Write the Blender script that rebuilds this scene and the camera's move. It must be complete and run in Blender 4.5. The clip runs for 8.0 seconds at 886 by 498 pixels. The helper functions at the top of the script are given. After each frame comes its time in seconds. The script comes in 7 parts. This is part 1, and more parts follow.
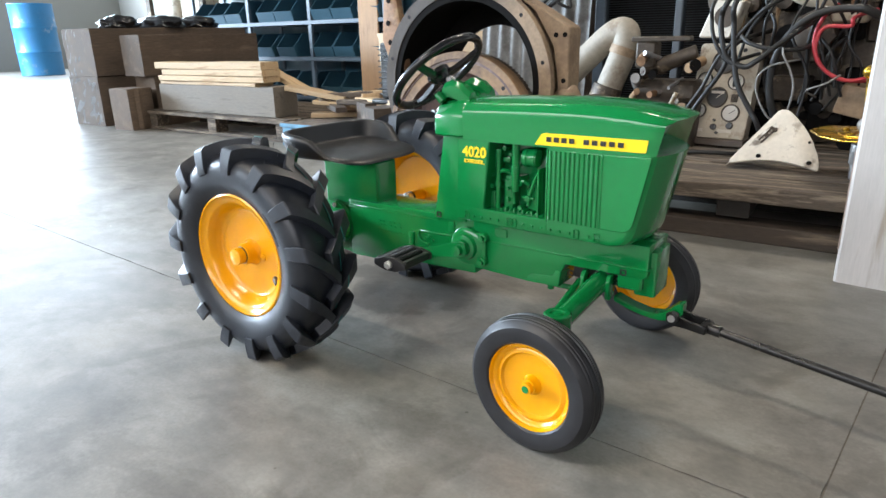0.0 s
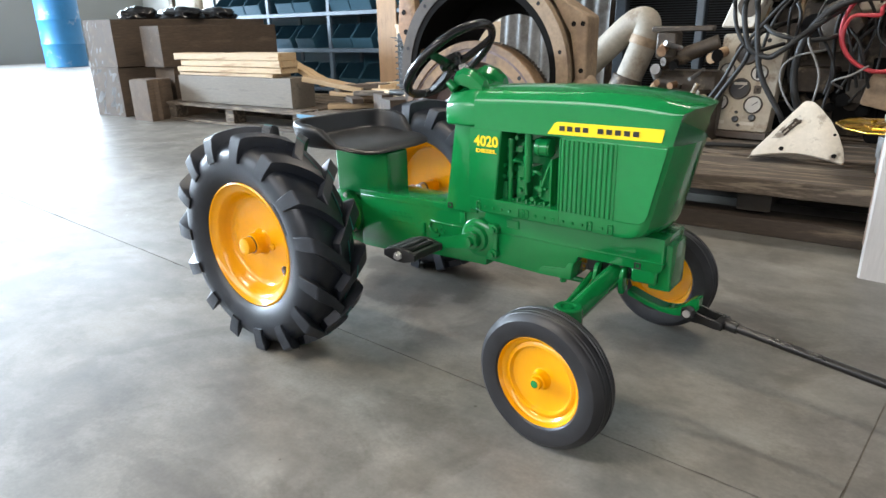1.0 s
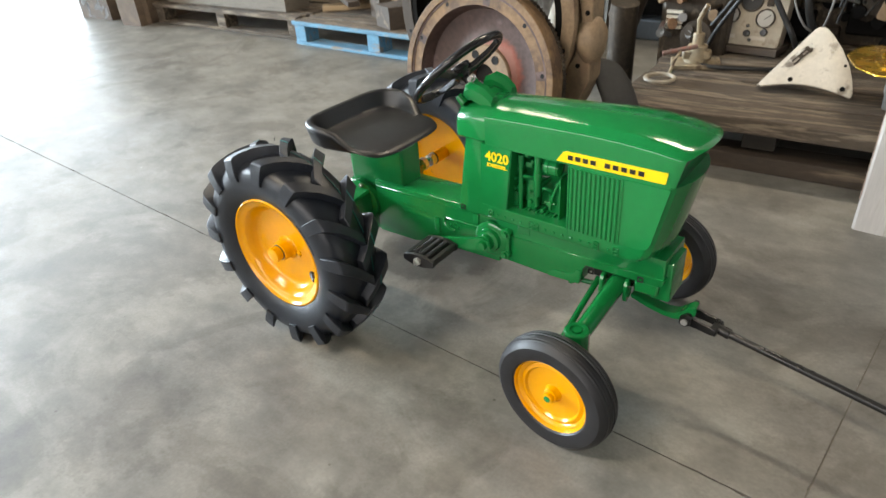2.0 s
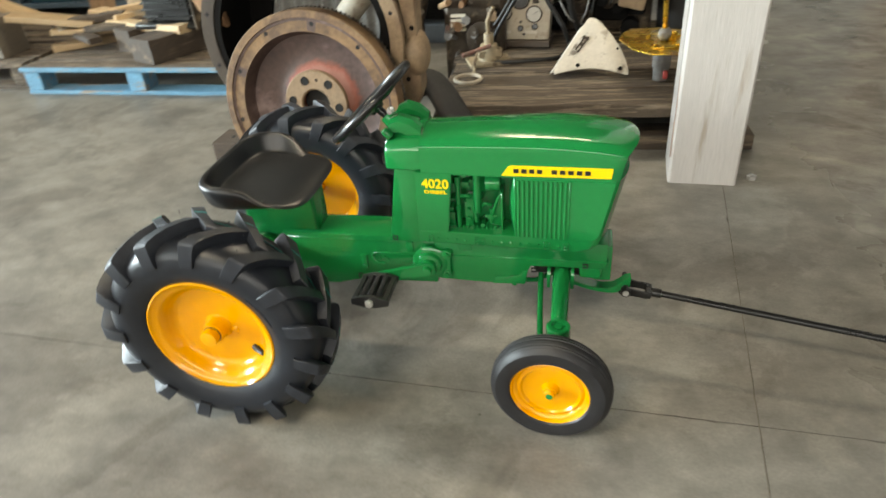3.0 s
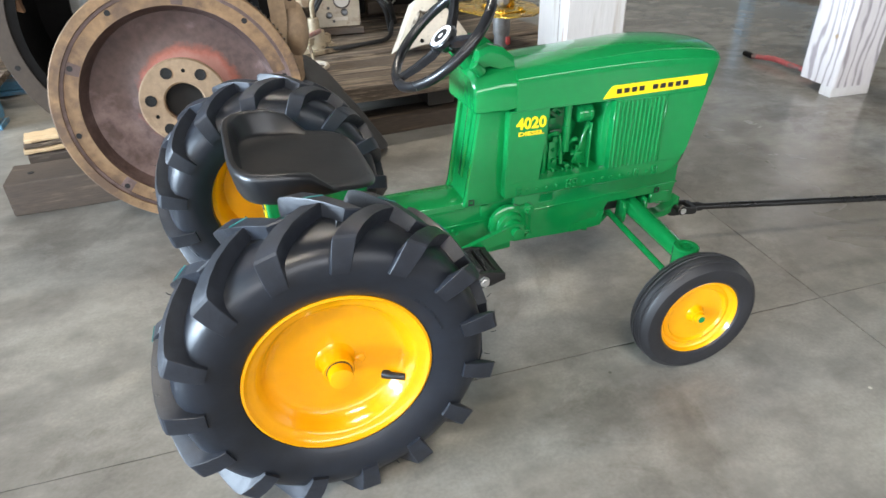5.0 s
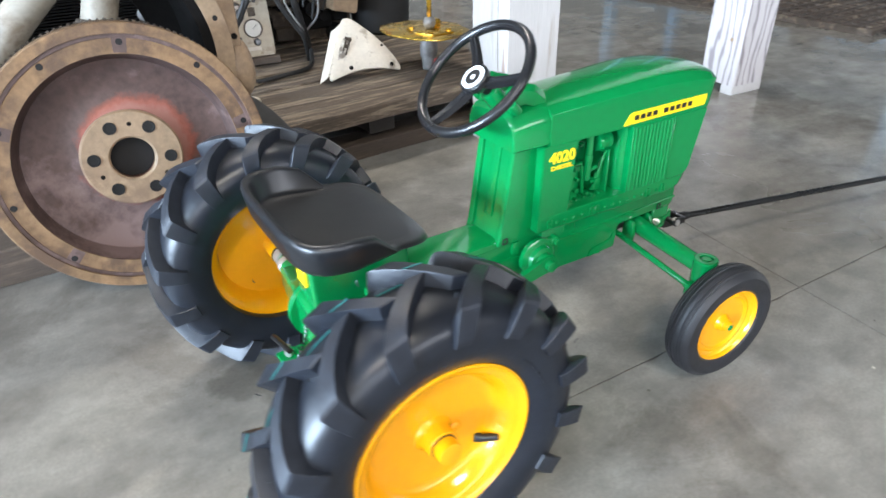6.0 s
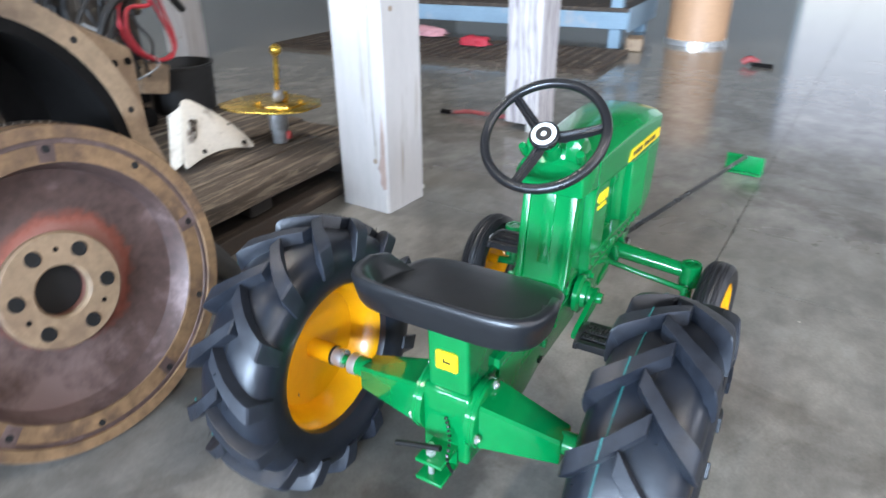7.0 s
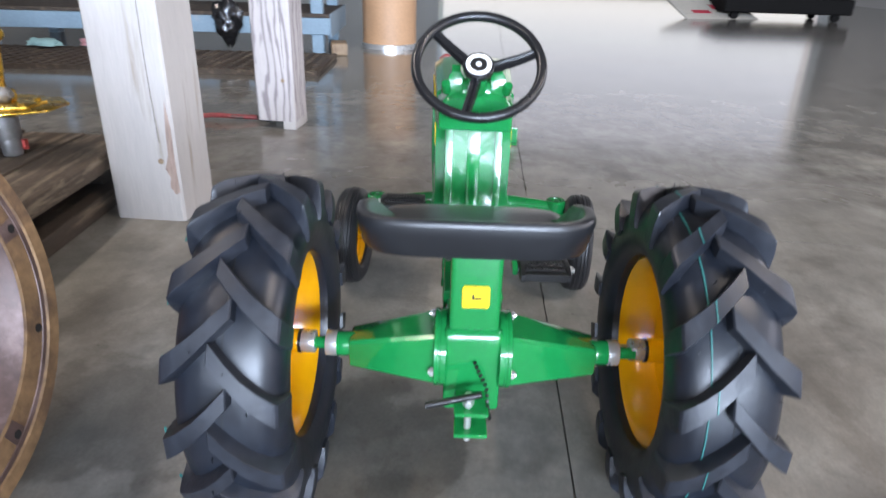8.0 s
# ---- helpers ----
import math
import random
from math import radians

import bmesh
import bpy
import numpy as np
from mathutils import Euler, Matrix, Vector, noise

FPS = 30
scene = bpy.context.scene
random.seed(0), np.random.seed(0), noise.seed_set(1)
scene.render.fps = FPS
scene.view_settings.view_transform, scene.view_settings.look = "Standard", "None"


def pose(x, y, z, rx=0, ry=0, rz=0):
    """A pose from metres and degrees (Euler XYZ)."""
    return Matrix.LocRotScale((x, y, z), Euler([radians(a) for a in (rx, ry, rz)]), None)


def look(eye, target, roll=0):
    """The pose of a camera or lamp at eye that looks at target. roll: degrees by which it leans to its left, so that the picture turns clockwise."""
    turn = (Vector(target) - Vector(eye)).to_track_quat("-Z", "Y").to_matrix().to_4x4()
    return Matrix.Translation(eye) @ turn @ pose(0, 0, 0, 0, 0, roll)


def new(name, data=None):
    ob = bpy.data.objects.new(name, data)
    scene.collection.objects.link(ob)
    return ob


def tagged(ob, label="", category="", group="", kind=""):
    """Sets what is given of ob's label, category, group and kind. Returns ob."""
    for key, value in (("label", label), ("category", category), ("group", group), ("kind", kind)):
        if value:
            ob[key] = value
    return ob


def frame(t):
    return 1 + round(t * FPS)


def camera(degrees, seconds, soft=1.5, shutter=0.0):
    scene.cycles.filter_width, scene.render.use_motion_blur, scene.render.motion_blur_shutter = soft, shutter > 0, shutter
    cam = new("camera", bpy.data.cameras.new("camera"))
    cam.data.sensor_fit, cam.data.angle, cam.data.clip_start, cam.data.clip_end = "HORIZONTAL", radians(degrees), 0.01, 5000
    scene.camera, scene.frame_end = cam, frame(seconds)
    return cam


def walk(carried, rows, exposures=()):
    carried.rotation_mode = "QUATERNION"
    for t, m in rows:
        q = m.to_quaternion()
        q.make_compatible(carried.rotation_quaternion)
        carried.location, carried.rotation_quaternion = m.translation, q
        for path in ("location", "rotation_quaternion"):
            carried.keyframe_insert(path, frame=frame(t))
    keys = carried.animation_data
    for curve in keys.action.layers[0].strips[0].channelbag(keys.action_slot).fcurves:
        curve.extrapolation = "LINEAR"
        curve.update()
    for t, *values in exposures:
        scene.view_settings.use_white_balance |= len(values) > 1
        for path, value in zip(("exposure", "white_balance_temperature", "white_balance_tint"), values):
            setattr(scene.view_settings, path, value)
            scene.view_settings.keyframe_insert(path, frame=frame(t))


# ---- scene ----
cam = camera(69.4, 8.0, shutter=0.35)
PATH = [
    (0, (1.006, -1.017, 0.608), (-0.11, 0.517, -0.025), -1.3),
    (0.5, (1.007, -1.028, 0.613), (-0.129, 0.5, 0.0), -1.4),
    (1, (1.007, -0.995, 0.598), (-0.151, 0.5, -0.054), -1.3),
    (1.2, (1.001, -0.982, 0.599), (-0.154, 0.513, -0.06), -0.9),
    (2.3, (0.935, -0.965, 0.96), (-0.051, 0.331, -0.201), -4.0),
    (2.5, (0.885, -0.981, 0.966), (0.08, 0.406, -0.23), -1.3),
    (3, (0.638, -1.085, 0.946), (0.245, 0.548, -0.14), -4.7),
    (3.5, (0.463, -1.033, 0.88), (0.301, 0.696, -0.112), -2.7),
    (4, (0.305, -0.955, 0.821), (0.394, 0.773, -0.181), -2.1),
    (4.5, (0.088, -0.937, 0.78), (0.406, 0.762, -0.226), -2.6),
    (4.7, (0.011, -0.931, 0.77), (0.442, 0.72, -0.274), -2.4),
    (5.8, (-0.196, -0.821, 0.811), (0.61, 0.687, -0.226), -0.4),
    (6, (-0.265, -0.754, 0.812), (0.636, 0.697, -0.228), -1.5),
    (6.5, (-0.518, -0.589, 0.804), (0.679, 0.672, -0.185), 1.6),
    (7, (-0.629, -0.348, 0.821), (0.91, 0.563, -0.073), -0.6),
    (7.5, (-0.69, -0.13, 0.801), (1.082, 0.255, -0.042), -0.1),
    (8, (-0.718, 0.035, 0.682), (1.105, 0.053, -0.141), 1.8),
]
walk(cam, [(t, look(eye, target, roll)) for t, eye, target, roll in PATH],
     [(0.0, 0.21, 6650, 13), (1.2, 0.21, 6800, 13), (2.5, 0.08, 7600, 10), (3.0, 0.12, 7800, 8), (3.5, 0.14, 7800, 8), (4.0, 0.15, 7400, 9), (4.5, 0.27, 6900, 11), (6.0, 0.45, 6300, 13), (6.5, 0.48, 6100, 13), (7.0, 0.22, 6200, 15), (7.5, 0.06, 6500, 18), (8.0, -0.03, 6600, 20)])

# ---- world, sun, large lights ----
SUN_AZ = 200.0
world = bpy.data.worlds.new("daylight")
scene.world = world
world.use_nodes = True
wn = world.node_tree
sky = wn.nodes.new("ShaderNodeTexSky")
sky.sky_type = "NISHITA"
sky.sun_disc = False
sky.sun_elevation = radians(48)
sky.sun_rotation = radians(SUN_AZ)
wn.links.new(sky.outputs[0], wn.nodes["Background"].inputs[0])
wn.nodes["Background"].inputs[1].default_value = 0.12


def area_lamp(name, at, target, size_x, size_y, power, colour=(1, 1, 1)):
    data = bpy.data.lights.new(name, "AREA")
    data.shape, data.size, data.size_y, data.energy, data.color = "RECTANGLE", size_x, size_y, power, colour
    ob = new(name, data)
    ob.matrix_world = look(at, target)
    return ob


# ---- materials ----
def material(name, base, rough=0.5, metal=0.0, vary=0.12, scale=6.0, fine=60.0, bump=0.0, bump_scale=80.0, coat=0.0,
             second=None, second_amount=0.5, second_scale=4.0, stretch=(1, 1, 1), rough_vary=0.08, per_object=0.0, spec=0.5):
    m = bpy.data.materials.new(name)
    m.use_nodes = True
    nt = m.node_tree
    bsdf = nt.nodes["Principled BSDF"]
    L = nt.links.new
    tc = nt.nodes.new("ShaderNodeTexCoord")
    mp = nt.nodes.new("ShaderNodeMapping")
    mp.inputs["Scale"].default_value = stretch
    L(tc.outputs["Object"], mp.inputs[0])

    def noise_node(sc, detail=6.0, rough_=0.6):
        n = nt.nodes.new("ShaderNodeTexNoise")
        n.inputs["Scale"].default_value, n.inputs["Detail"].default_value, n.inputs["Roughness"].default_value = sc, detail, rough_
        L(mp.outputs[0], n.inputs["Vector"])
        return n

    big, small = noise_node(scale), noise_node(fine, 4.0)
    add = nt.nodes.new("ShaderNodeMath")
    add.operation = "ADD"
    L(big.outputs["Fac"], add.inputs[0])
    L(small.outputs["Fac"], add.inputs[1])
    rng = nt.nodes.new("ShaderNodeMapRange")
    rng.inputs["From Min"].default_value, rng.inputs["From Max"].default_value = 0.65, 1.35
    rng.inputs["To Min"].default_value, rng.inputs["To Max"].default_value = 1 - vary, 1 + vary
    L(add.outputs[0], rng.inputs["Value"])
    col = nt.nodes.new("ShaderNodeMix")
    col.data_type, col.blend_type = "RGBA", "MULTIPLY"
    col.inputs["Factor"].default_value = 1.0
    col.inputs[6].default_value = (*base, 1)
    out = rng.outputs[0]
    if per_object:
        oi = nt.nodes.new("ShaderNodeObjectInfo")
        pr = nt.nodes.new("ShaderNodeMapRange")
        pr.inputs["To Min"].default_value, pr.inputs["To Max"].default_value = 1 - per_object, 1 + per_object
        L(oi.outputs["Random"], pr.inputs["Value"])
        mul = nt.nodes.new("ShaderNodeMath")
        mul.operation = "MULTIPLY"
        L(rng.outputs[0], mul.inputs[0])
        L(pr.outputs[0], mul.inputs[1])
        out = mul.outputs[0]
    L(out, col.inputs[7])
    result = col.outputs[2]
    if second:
        spots = noise_node(second_scale, 8.0, 0.65)
        ramp = nt.nodes.new("ShaderNodeValToRGB")
        ramp.color_ramp.elements[0].position = 0.62 - 0.25 * second_amount
        ramp.color_ramp.elements[1].position = 0.74 - 0.25 * second_amount
        L(spots.outputs["Fac"], ramp.inputs[0])
        mix = nt.nodes.new("ShaderNodeMix")
        mix.data_type = "RGBA"
        mix.inputs[7].default_value = (*second, 1)
        L(ramp.outputs[0], mix.inputs[0])
        L(result, mix.inputs[6])
        result = mix.outputs[2]
    L(result, bsdf.inputs["Base Color"])
    rr = nt.nodes.new("ShaderNodeMapRange")
    rr.inputs["From Min"].default_value, rr.inputs["From Max"].default_value = 0.3, 0.7
    rr.inputs["To Min"].default_value, rr.inputs["To Max"].default_value = max(0.02, rough - rough_vary), min(1, rough + rough_vary)
    L(big.outputs["Fac"], rr.inputs["Value"])
    L(rr.outputs[0], bsdf.inputs["Roughness"])
    bsdf.inputs["Metallic"].default_value = metal
    bsdf.inputs["Specular IOR Level"].default_value = spec
    bsdf.inputs["Coat Weight"].default_value = coat
    bsdf.inputs["Coat Roughness"].default_value = 0.05
    if bump:
        bn = noise_node(bump_scale, 5.0, 0.6)
        b = nt.nodes.new("ShaderNodeBump")
        b.inputs["Strength"].default_value = bump
        b.inputs["Distance"].default_value = 0.004
        L(bn.outputs["Fac"], b.inputs["Height"])
        L(b.outputs[0], bsdf.inputs["Normal"])
    return m


GREEN = material("green_paint", (0.0012, 0.182, 0.043), 0.12, coat=0.2, vary=0.06, bump=0.13, bump_scale=48, rough_vary=0.04)
YELLOW = material("yellow_paint", (0.77, 0.335, 0.0015), 0.18, coat=0.12, vary=0.05, bump=0.05, bump_scale=40)
DECAL = material("yellow_decal", (0.90, 0.62, 0.01), 0.35, vary=0.03)
DECAL_BLACK = material("black_decal", (0.012, 0.012, 0.012), 0.4, vary=0.1)
RUBBER = material("tyre_rubber", (0.0088, 0.0114, 0.0170), 0.36, vary=0.3, scale=14, bump=0.08, bump_scale=120, rough_vary=0.08, spec=0.5)
# lug colour about 1.4 times as light as the carcass rubber
LUG_RUBBER = material("lighter_lug_rubber", (0.0130, 0.0158, 0.0222), 0.43, vary=0.45, scale=18, bump=0.15, bump_scale=120, rough_vary=0.12)
RUBBER_DULL = material("front_tyre_rubber", (0.015, 0.015, 0.017), 0.45, vary=0.25, scale=20, bump=0.08, bump_scale=150)
SEAT_PLASTIC = material("seat_plastic", (0.012, 0.013, 0.015), 0.33, vary=0.15, scale=10, bump=0.05, bump_scale=300)
WHEEL_PLASTIC = material("steering_plastic", (0.012, 0.012, 0.013), 0.24, vary=0.1, bump=0.03, bump_scale=200)
PEDAL_PLASTIC = material("pedal_plastic", (0.013, 0.013, 0.014), 0.4, vary=0.15)
ZINC = material("bright_zinc", (0.66, 0.66, 0.65), 0.30, metal=0.75, vary=0.06, bump=0.02)
BLACK_STEEL = material("black_steel", (0.012, 0.012, 0.012), 0.3, 0.2, vary=0.2)
WHITE_PLASTIC = material("white_disc", (0.75, 0.76, 0.75), 0.4, vary=0.06, scale=90)


# ---- mesh helpers ----
def finish(bm, name, mat, smooth=38):
    bmesh.ops.recalc_face_normals(bm, faces=bm.faces)
    me = bpy.data.meshes.new(name)
    bm.to_mesh(me)
    bm.free()
    if isinstance(mat, (list, tuple)):
        for m in mat:
            me.materials.append(m)
    else:
        me.materials.append(mat)
    if smooth:
        me.polygons.foreach_set("use_smooth", [True] * len(me.polygons))
        me.set_sharp_from_angle(angle=radians(smooth))
    return me


def part(name, bm, mat, parent=None, label="", at=None, smooth=38):
    ob = new(name, finish(bm, name, mat, smooth))
    if parent is not None:
        ob.parent = parent
    if at is not None:
        ob.matrix_basis = at
    if label:
        ob["label"] = label
    return ob


def thing(name, label, category, at=None, group="", kind=""):
    ob = new(name)
    ob.empty_display_size = 0.05
    if at is not None:
        ob.matrix_basis = at
    return tagged(ob, label, category, group, kind)


def B():
    return bmesh.new()


def box(bm, lo, hi, bevel=0.0, seg=1, m=None):
    lo, hi = Vector(lo), Vector(hi)
    c, s = (lo + hi) / 2, hi - lo
    mat4 = Matrix.Translation(c) @ Matrix.Diagonal((s.x, s.y, s.z, 1))
    if m is not None:
        mat4 = m @ mat4
    g = bmesh.ops.create_cube(bm, size=1.0, matrix=mat4)
    if bevel:
        es = list({e for v in g["verts"] for e in v.link_edges})
        bmesh.ops.bevel(bm, geom=es, offset=bevel, segments=seg, affect="EDGES", profile=0.6)
    return bm


def cyl(bm, p0, p1, r0, r1=None, seg=24, bevel=0.0):
    p0, p1 = Vector(p0), Vector(p1)
    r1 = r0 if r1 is None else r1
    d = p1 - p0
    m = Matrix.Translation((p0 + p1) / 2) @ d.to_track_quat("Z", "Y").to_matrix().to_4x4()
    g = bmesh.ops.create_cone(bm, cap_ends=True, segments=seg, radius1=r0, radius2=r1, depth=d.length, matrix=m)
    if bevel:
        vs = set(g["verts"])
        es = [e for e in {e for v in vs for e in v.link_edges} if any(len(f.verts) > 4 for f in e.link_faces)]
        bmesh.ops.bevel(bm, geom=es, offset=bevel, segments=2, affect="EDGES", profile=0.6)
    return bm


def lathe(bm, profile, axis="Y", seg=48, at=(0, 0, 0), closed=False):
    """profile: (radius, height along the axis)."""
    rings = []
    for i in range(seg):
        a = 2 * math.pi * i / seg
        c, s = math.cos(a), math.sin(a)
        ring = []
        for r, h in profile:
            p = {"Y": (r * c, h, r * s), "Z": (r * c, r * s, h), "X": (h, r * c, r * s)}[axis]
            ring.append(bm.verts.new(Vector(p) + Vector(at)))
        rings.append(ring)
    n = len(profile)
    for i in range(seg):
        a, b = rings[i], rings[(i + 1) % seg]
        for j in range(n if closed else n - 1):
            k = (j + 1) % n
            bm.faces.new((a[j], b[j], b[k], a[k]))
    if not closed:
        for j in (0, n - 1):
            if profile[j][0] > 1e-5:
                bm.faces.new([r[j] for r in rings])
    bmesh.ops.remove_doubles(bm, verts=bm.verts, dist=1e-6)
    return bm


def spline(pts, n=8):
    """Catmull-Rom through the points."""
    pts = [Vector(p) for p in pts]
    ext = [pts[0] * 2 - pts[1]] + pts + [pts[-1] * 2 - pts[-2]]
    out = []
    for i in range(1, len(ext) - 2):
        p0, p1, p2, p3 = ext[i - 1 : i + 3]
        for k in range(n):
            t = k / n
            out.append(0.5 * ((2 * p1) + (p2 - p0) * t + (2 * p0 - 5 * p1 + 4 * p2 - p3) * t * t + (3 * p1 - p0 - 3 * p2 + p3) * t ** 3))
    out.append(pts[-1])
    return out


def tube(bm, pts, r, seg=8, smooth_n=0, closed=False):
    pts = spline(pts, smooth_n) if smooth_n else [Vector(p) for p in pts]
    rings, up = [], Vector((0.13, 0.31, 0.94))
    n = len(pts)
    for i, p in enumerate(pts):
        d = (pts[(i + 1) % n if closed else min(i + 1, n - 1)] - pts[i - 1 if closed else max(i - 1, 0)]).normalized()
        side = d.cross(up)
        if side.length < 1e-3:
            side = d.cross(Vector((1, 0, 0)))
        side.normalize()
        up = side.cross(d).normalized()
        rad = r(i / max(1, n - 1)) if callable(r) else r
        rings.append([bm.verts.new(p + rad * (math.cos(2 * math.pi * k / seg) * side + math.sin(2 * math.pi * k / seg) * up)) for k in range(seg)])
    for i in range(n if closed else n - 1):
        a, b = rings[i], rings[(i + 1) % n]
        for k in range(seg):
            bm.faces.new((a[k], a[(k + 1) % seg], b[(k + 1) % seg], b[k]))
    if not closed:
        bm.faces.new(rings[0][::-1])
        bm.faces.new(rings[-1])
    return bm


def prism(bm, poly, lo, hi, axis="Y", bevel=0.0, seg=2):
    """A polygon extruded along an axis. Y: poly is (x, z); Z: (x, y); X: (y, z)."""
    def put(a, b, h):
        return {"Y": (a, h, b), "Z": (a, b, h), "X": (h, a, b)}[axis]
    v0 = [bm.verts.new(put(a, b, lo)) for a, b in poly]
    v1 = [bm.verts.new(put(a, b, hi)) for a, b in poly]
    n = len(poly)
    fs = [bm.faces.new(v0), bm.faces.new(v1[::-1])]
    for i in range(n):
        fs.append(bm.faces.new((v0[i], v1[i], v1[(i + 1) % n], v0[(i + 1) % n])))
    if bevel:
        bmesh.ops.recalc_face_normals(bm, faces=fs)
        es = list({e for f in fs for e in f.edges})
        bmesh.ops.bevel(bm, geom=es, offset=bevel, segments=seg, affect="EDGES", profile=0.6)
    return bm


def loft(bm, sections, cap=True):
    rows = [[bm.verts.new(p) for p in s] for s in sections]
    n = len(rows[0])
    for a, b in zip(rows, rows[1:]):
        for k in range(n):
            bm.faces.new((a[k], a[(k + 1) % n], b[(k + 1) % n], b[k]))
    if cap:
        bm.faces.new(rows[0])
        bm.faces.new(rows[-1][::-1])
    return bm


def text_mesh(body, height, depth=0.0006):
    """The letters of body as a bmesh in the x-z plane, centred."""
    cu = bpy.data.curves.new("letters", "FONT")
    cu.body, cu.size, cu.extrude, cu.align_x, cu.align_y = body, height * 1.4, depth, "CENTER", "CENTER"
    cu.resolution_u = 3
    cu.offset = height * 0.035
    ob = new("letters", cu)
    me = bpy.data.meshes.new_from_object(ob.evaluated_get(bpy.context.evaluated_depsgraph_get()))
    bpy.data.objects.remove(ob)
    bm = B()
    bm.from_mesh(me)
    bpy.data.meshes.remove(me)
    bpy.data.curves.remove(cu)
    bm.transform(Matrix.Rotation(radians(90), 4, "X"))
    return bm


# ---- the building: floor, walls, roof, daylight openings, strip lights ----
def concrete_material():
    m = material("polished_concrete", (0.205, 0.193, 0.173), 0.46, vary=0.34, scale=1.9, fine=7, bump=0.012, bump_scale=9, rough_vary=0.05,
                 second=(0.160, 0.151, 0.135), second_amount=0.45, second_scale=5.0, spec=0.40)
    nt = m.node_tree
    L = nt.links.new
    bsdf = nt.nodes["Principled BSDF"]
    base = bsdf.inputs["Base Color"].links[0].from_socket
    tc = nt.nodes.new("ShaderNodeTexCoord")
    # pale trowel patches and small dark specks
    n = nt.nodes.new("ShaderNodeTexNoise")
    n.inputs["Scale"].default_value, n.inputs["Detail"].default_value, n.inputs["Distortion"].default_value = 3.2, 9, 1.4
    L(tc.outputs["Object"], n.inputs["Vector"])
    r = nt.nodes.new("ShaderNodeValToRGB")
    r.color_ramp.elements[0].position, r.color_ramp.elements[1].position = 0.52, 0.68
    r.color_ramp.elements[1].color = (0.55, 0.55, 0.55, 1)
    L(n.outputs["Fac"], r.inputs[0])
    mix = nt.nodes.new("ShaderNodeMix")
    mix.data_type = "RGBA"
    mix.inputs[7].default_value = (0.265, 0.252, 0.228, 1)
    L(r.outputs[0], mix.inputs[0])
    L(base, mix.inputs[6])
    v = nt.nodes.new("ShaderNodeTexVoronoi")
    v.inputs["Scale"].default_value = 9.0
    v.inputs["Randomness"].default_value = 1.0
    L(tc.outputs["Object"], v.inputs["Vector"])
    r2 = nt.nodes.new("ShaderNodeValToRGB")
    r2.color_ramp.elements[0].position, r2.color_ramp.elements[1].position = 0.018, 0.034
    r2.color_ramp.elements[0].color, r2.color_ramp.elements[1].color = (0.55, 0.53, 0.5, 1), (1, 1, 1, 1)
    L(v.outputs["Distance"], r2.inputs[0])
    mul = nt.nodes.new("ShaderNodeMix")
    mul.data_type, mul.blend_type = "RGBA", "MULTIPLY"
    mul.inputs[0].default_value = 1.0
    L(mix.outputs[2], mul.inputs[6])
    L(r2.outputs[0], mul.inputs[7])
    # soft cloudy trowel marks
    mp = nt.nodes.new("ShaderNodeMapping")
    mp.inputs["Rotation"].default_value = (0, 0, 0.5)
    mp.inputs["Scale"].default_value = (4.0, 7.0, 1.0)
    L(tc.outputs["Object"], mp.inputs[0])
    sc = nt.nodes.new("ShaderNodeTexNoise")
    sc.inputs["Scale"].default_value, sc.inputs["Detail"].default_value, sc.inputs["Roughness"].default_value = 1.3, 6, 0.7
    L(mp.outputs[0], sc.inputs["Vector"])
    r3 = nt.nodes.new("ShaderNodeValToRGB")
    r3.color_ramp.elements[0].position, r3.color_ramp.elements[1].position = 0.35, 0.72
    r3.color_ramp.elements[0].color, r3.color_ramp.elements[1].color = (0.74, 0.73, 0.71, 1), (1.18, 1.18, 1.17, 1)
    L(sc.outputs["Fac"], r3.inputs[0])
    mul2 = nt.nodes.new("ShaderNodeMix")
    mul2.data_type, mul2.blend_type = "RGBA", "MULTIPLY"
    mul2.inputs[0].default_value = 1.0
    L(mul.outputs[2], mul2.inputs[6])
    L(r3.outputs[0], mul2.inputs[7])
    # grit speckle
    gr = nt.nodes.new("ShaderNodeTexNoise")
    gr.inputs["Scale"].default_value, gr.inputs["Detail"].default_value = 160.0, 3
    L(tc.outputs["Object"], gr.inputs["Vector"])
    r4 = nt.nodes.new("ShaderNodeValToRGB")
    r4.color_ramp.elements[0].position, r4.color_ramp.elements[1].position = 0.36, 0.66
    r4.color_ramp.elements[0].color, r4.color_ramp.elements[1].color = (0.93, 0.93, 0.92, 1), (1.06, 1.06, 1.06, 1)
    L(gr.outputs["Fac"], r4.inputs[0])
    mul3 = nt.nodes.new("ShaderNodeMix")
    mul3.data_type, mul3.blend_type = "RGBA", "MULTIPLY"
    mul3.inputs[0].default_value = 1.0
    L(mul2.outputs[2], mul3.inputs[6])
    L(r4.outputs[0], mul3.inputs[7])
    # roughness set by x position, lower eastward to sharpen the door's reflection
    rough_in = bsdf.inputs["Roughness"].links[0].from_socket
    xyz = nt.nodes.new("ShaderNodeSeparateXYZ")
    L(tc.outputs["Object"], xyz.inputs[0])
    wobbled_x = nt.nodes.new("ShaderNodeMath")
    wobbled_x.operation = "MULTIPLY_ADD"
    wobbled_x.inputs[1].default_value = 0.9
    L(n.outputs["Fac"], wobbled_x.inputs[0])
    L(xyz.outputs["X"], wobbled_x.inputs[2])
    east_ramp = nt.nodes.new("ShaderNodeMapRange")
    east_ramp.inputs["From Min"].default_value, east_ramp.inputs["From Max"].default_value = 1.1, 2.4
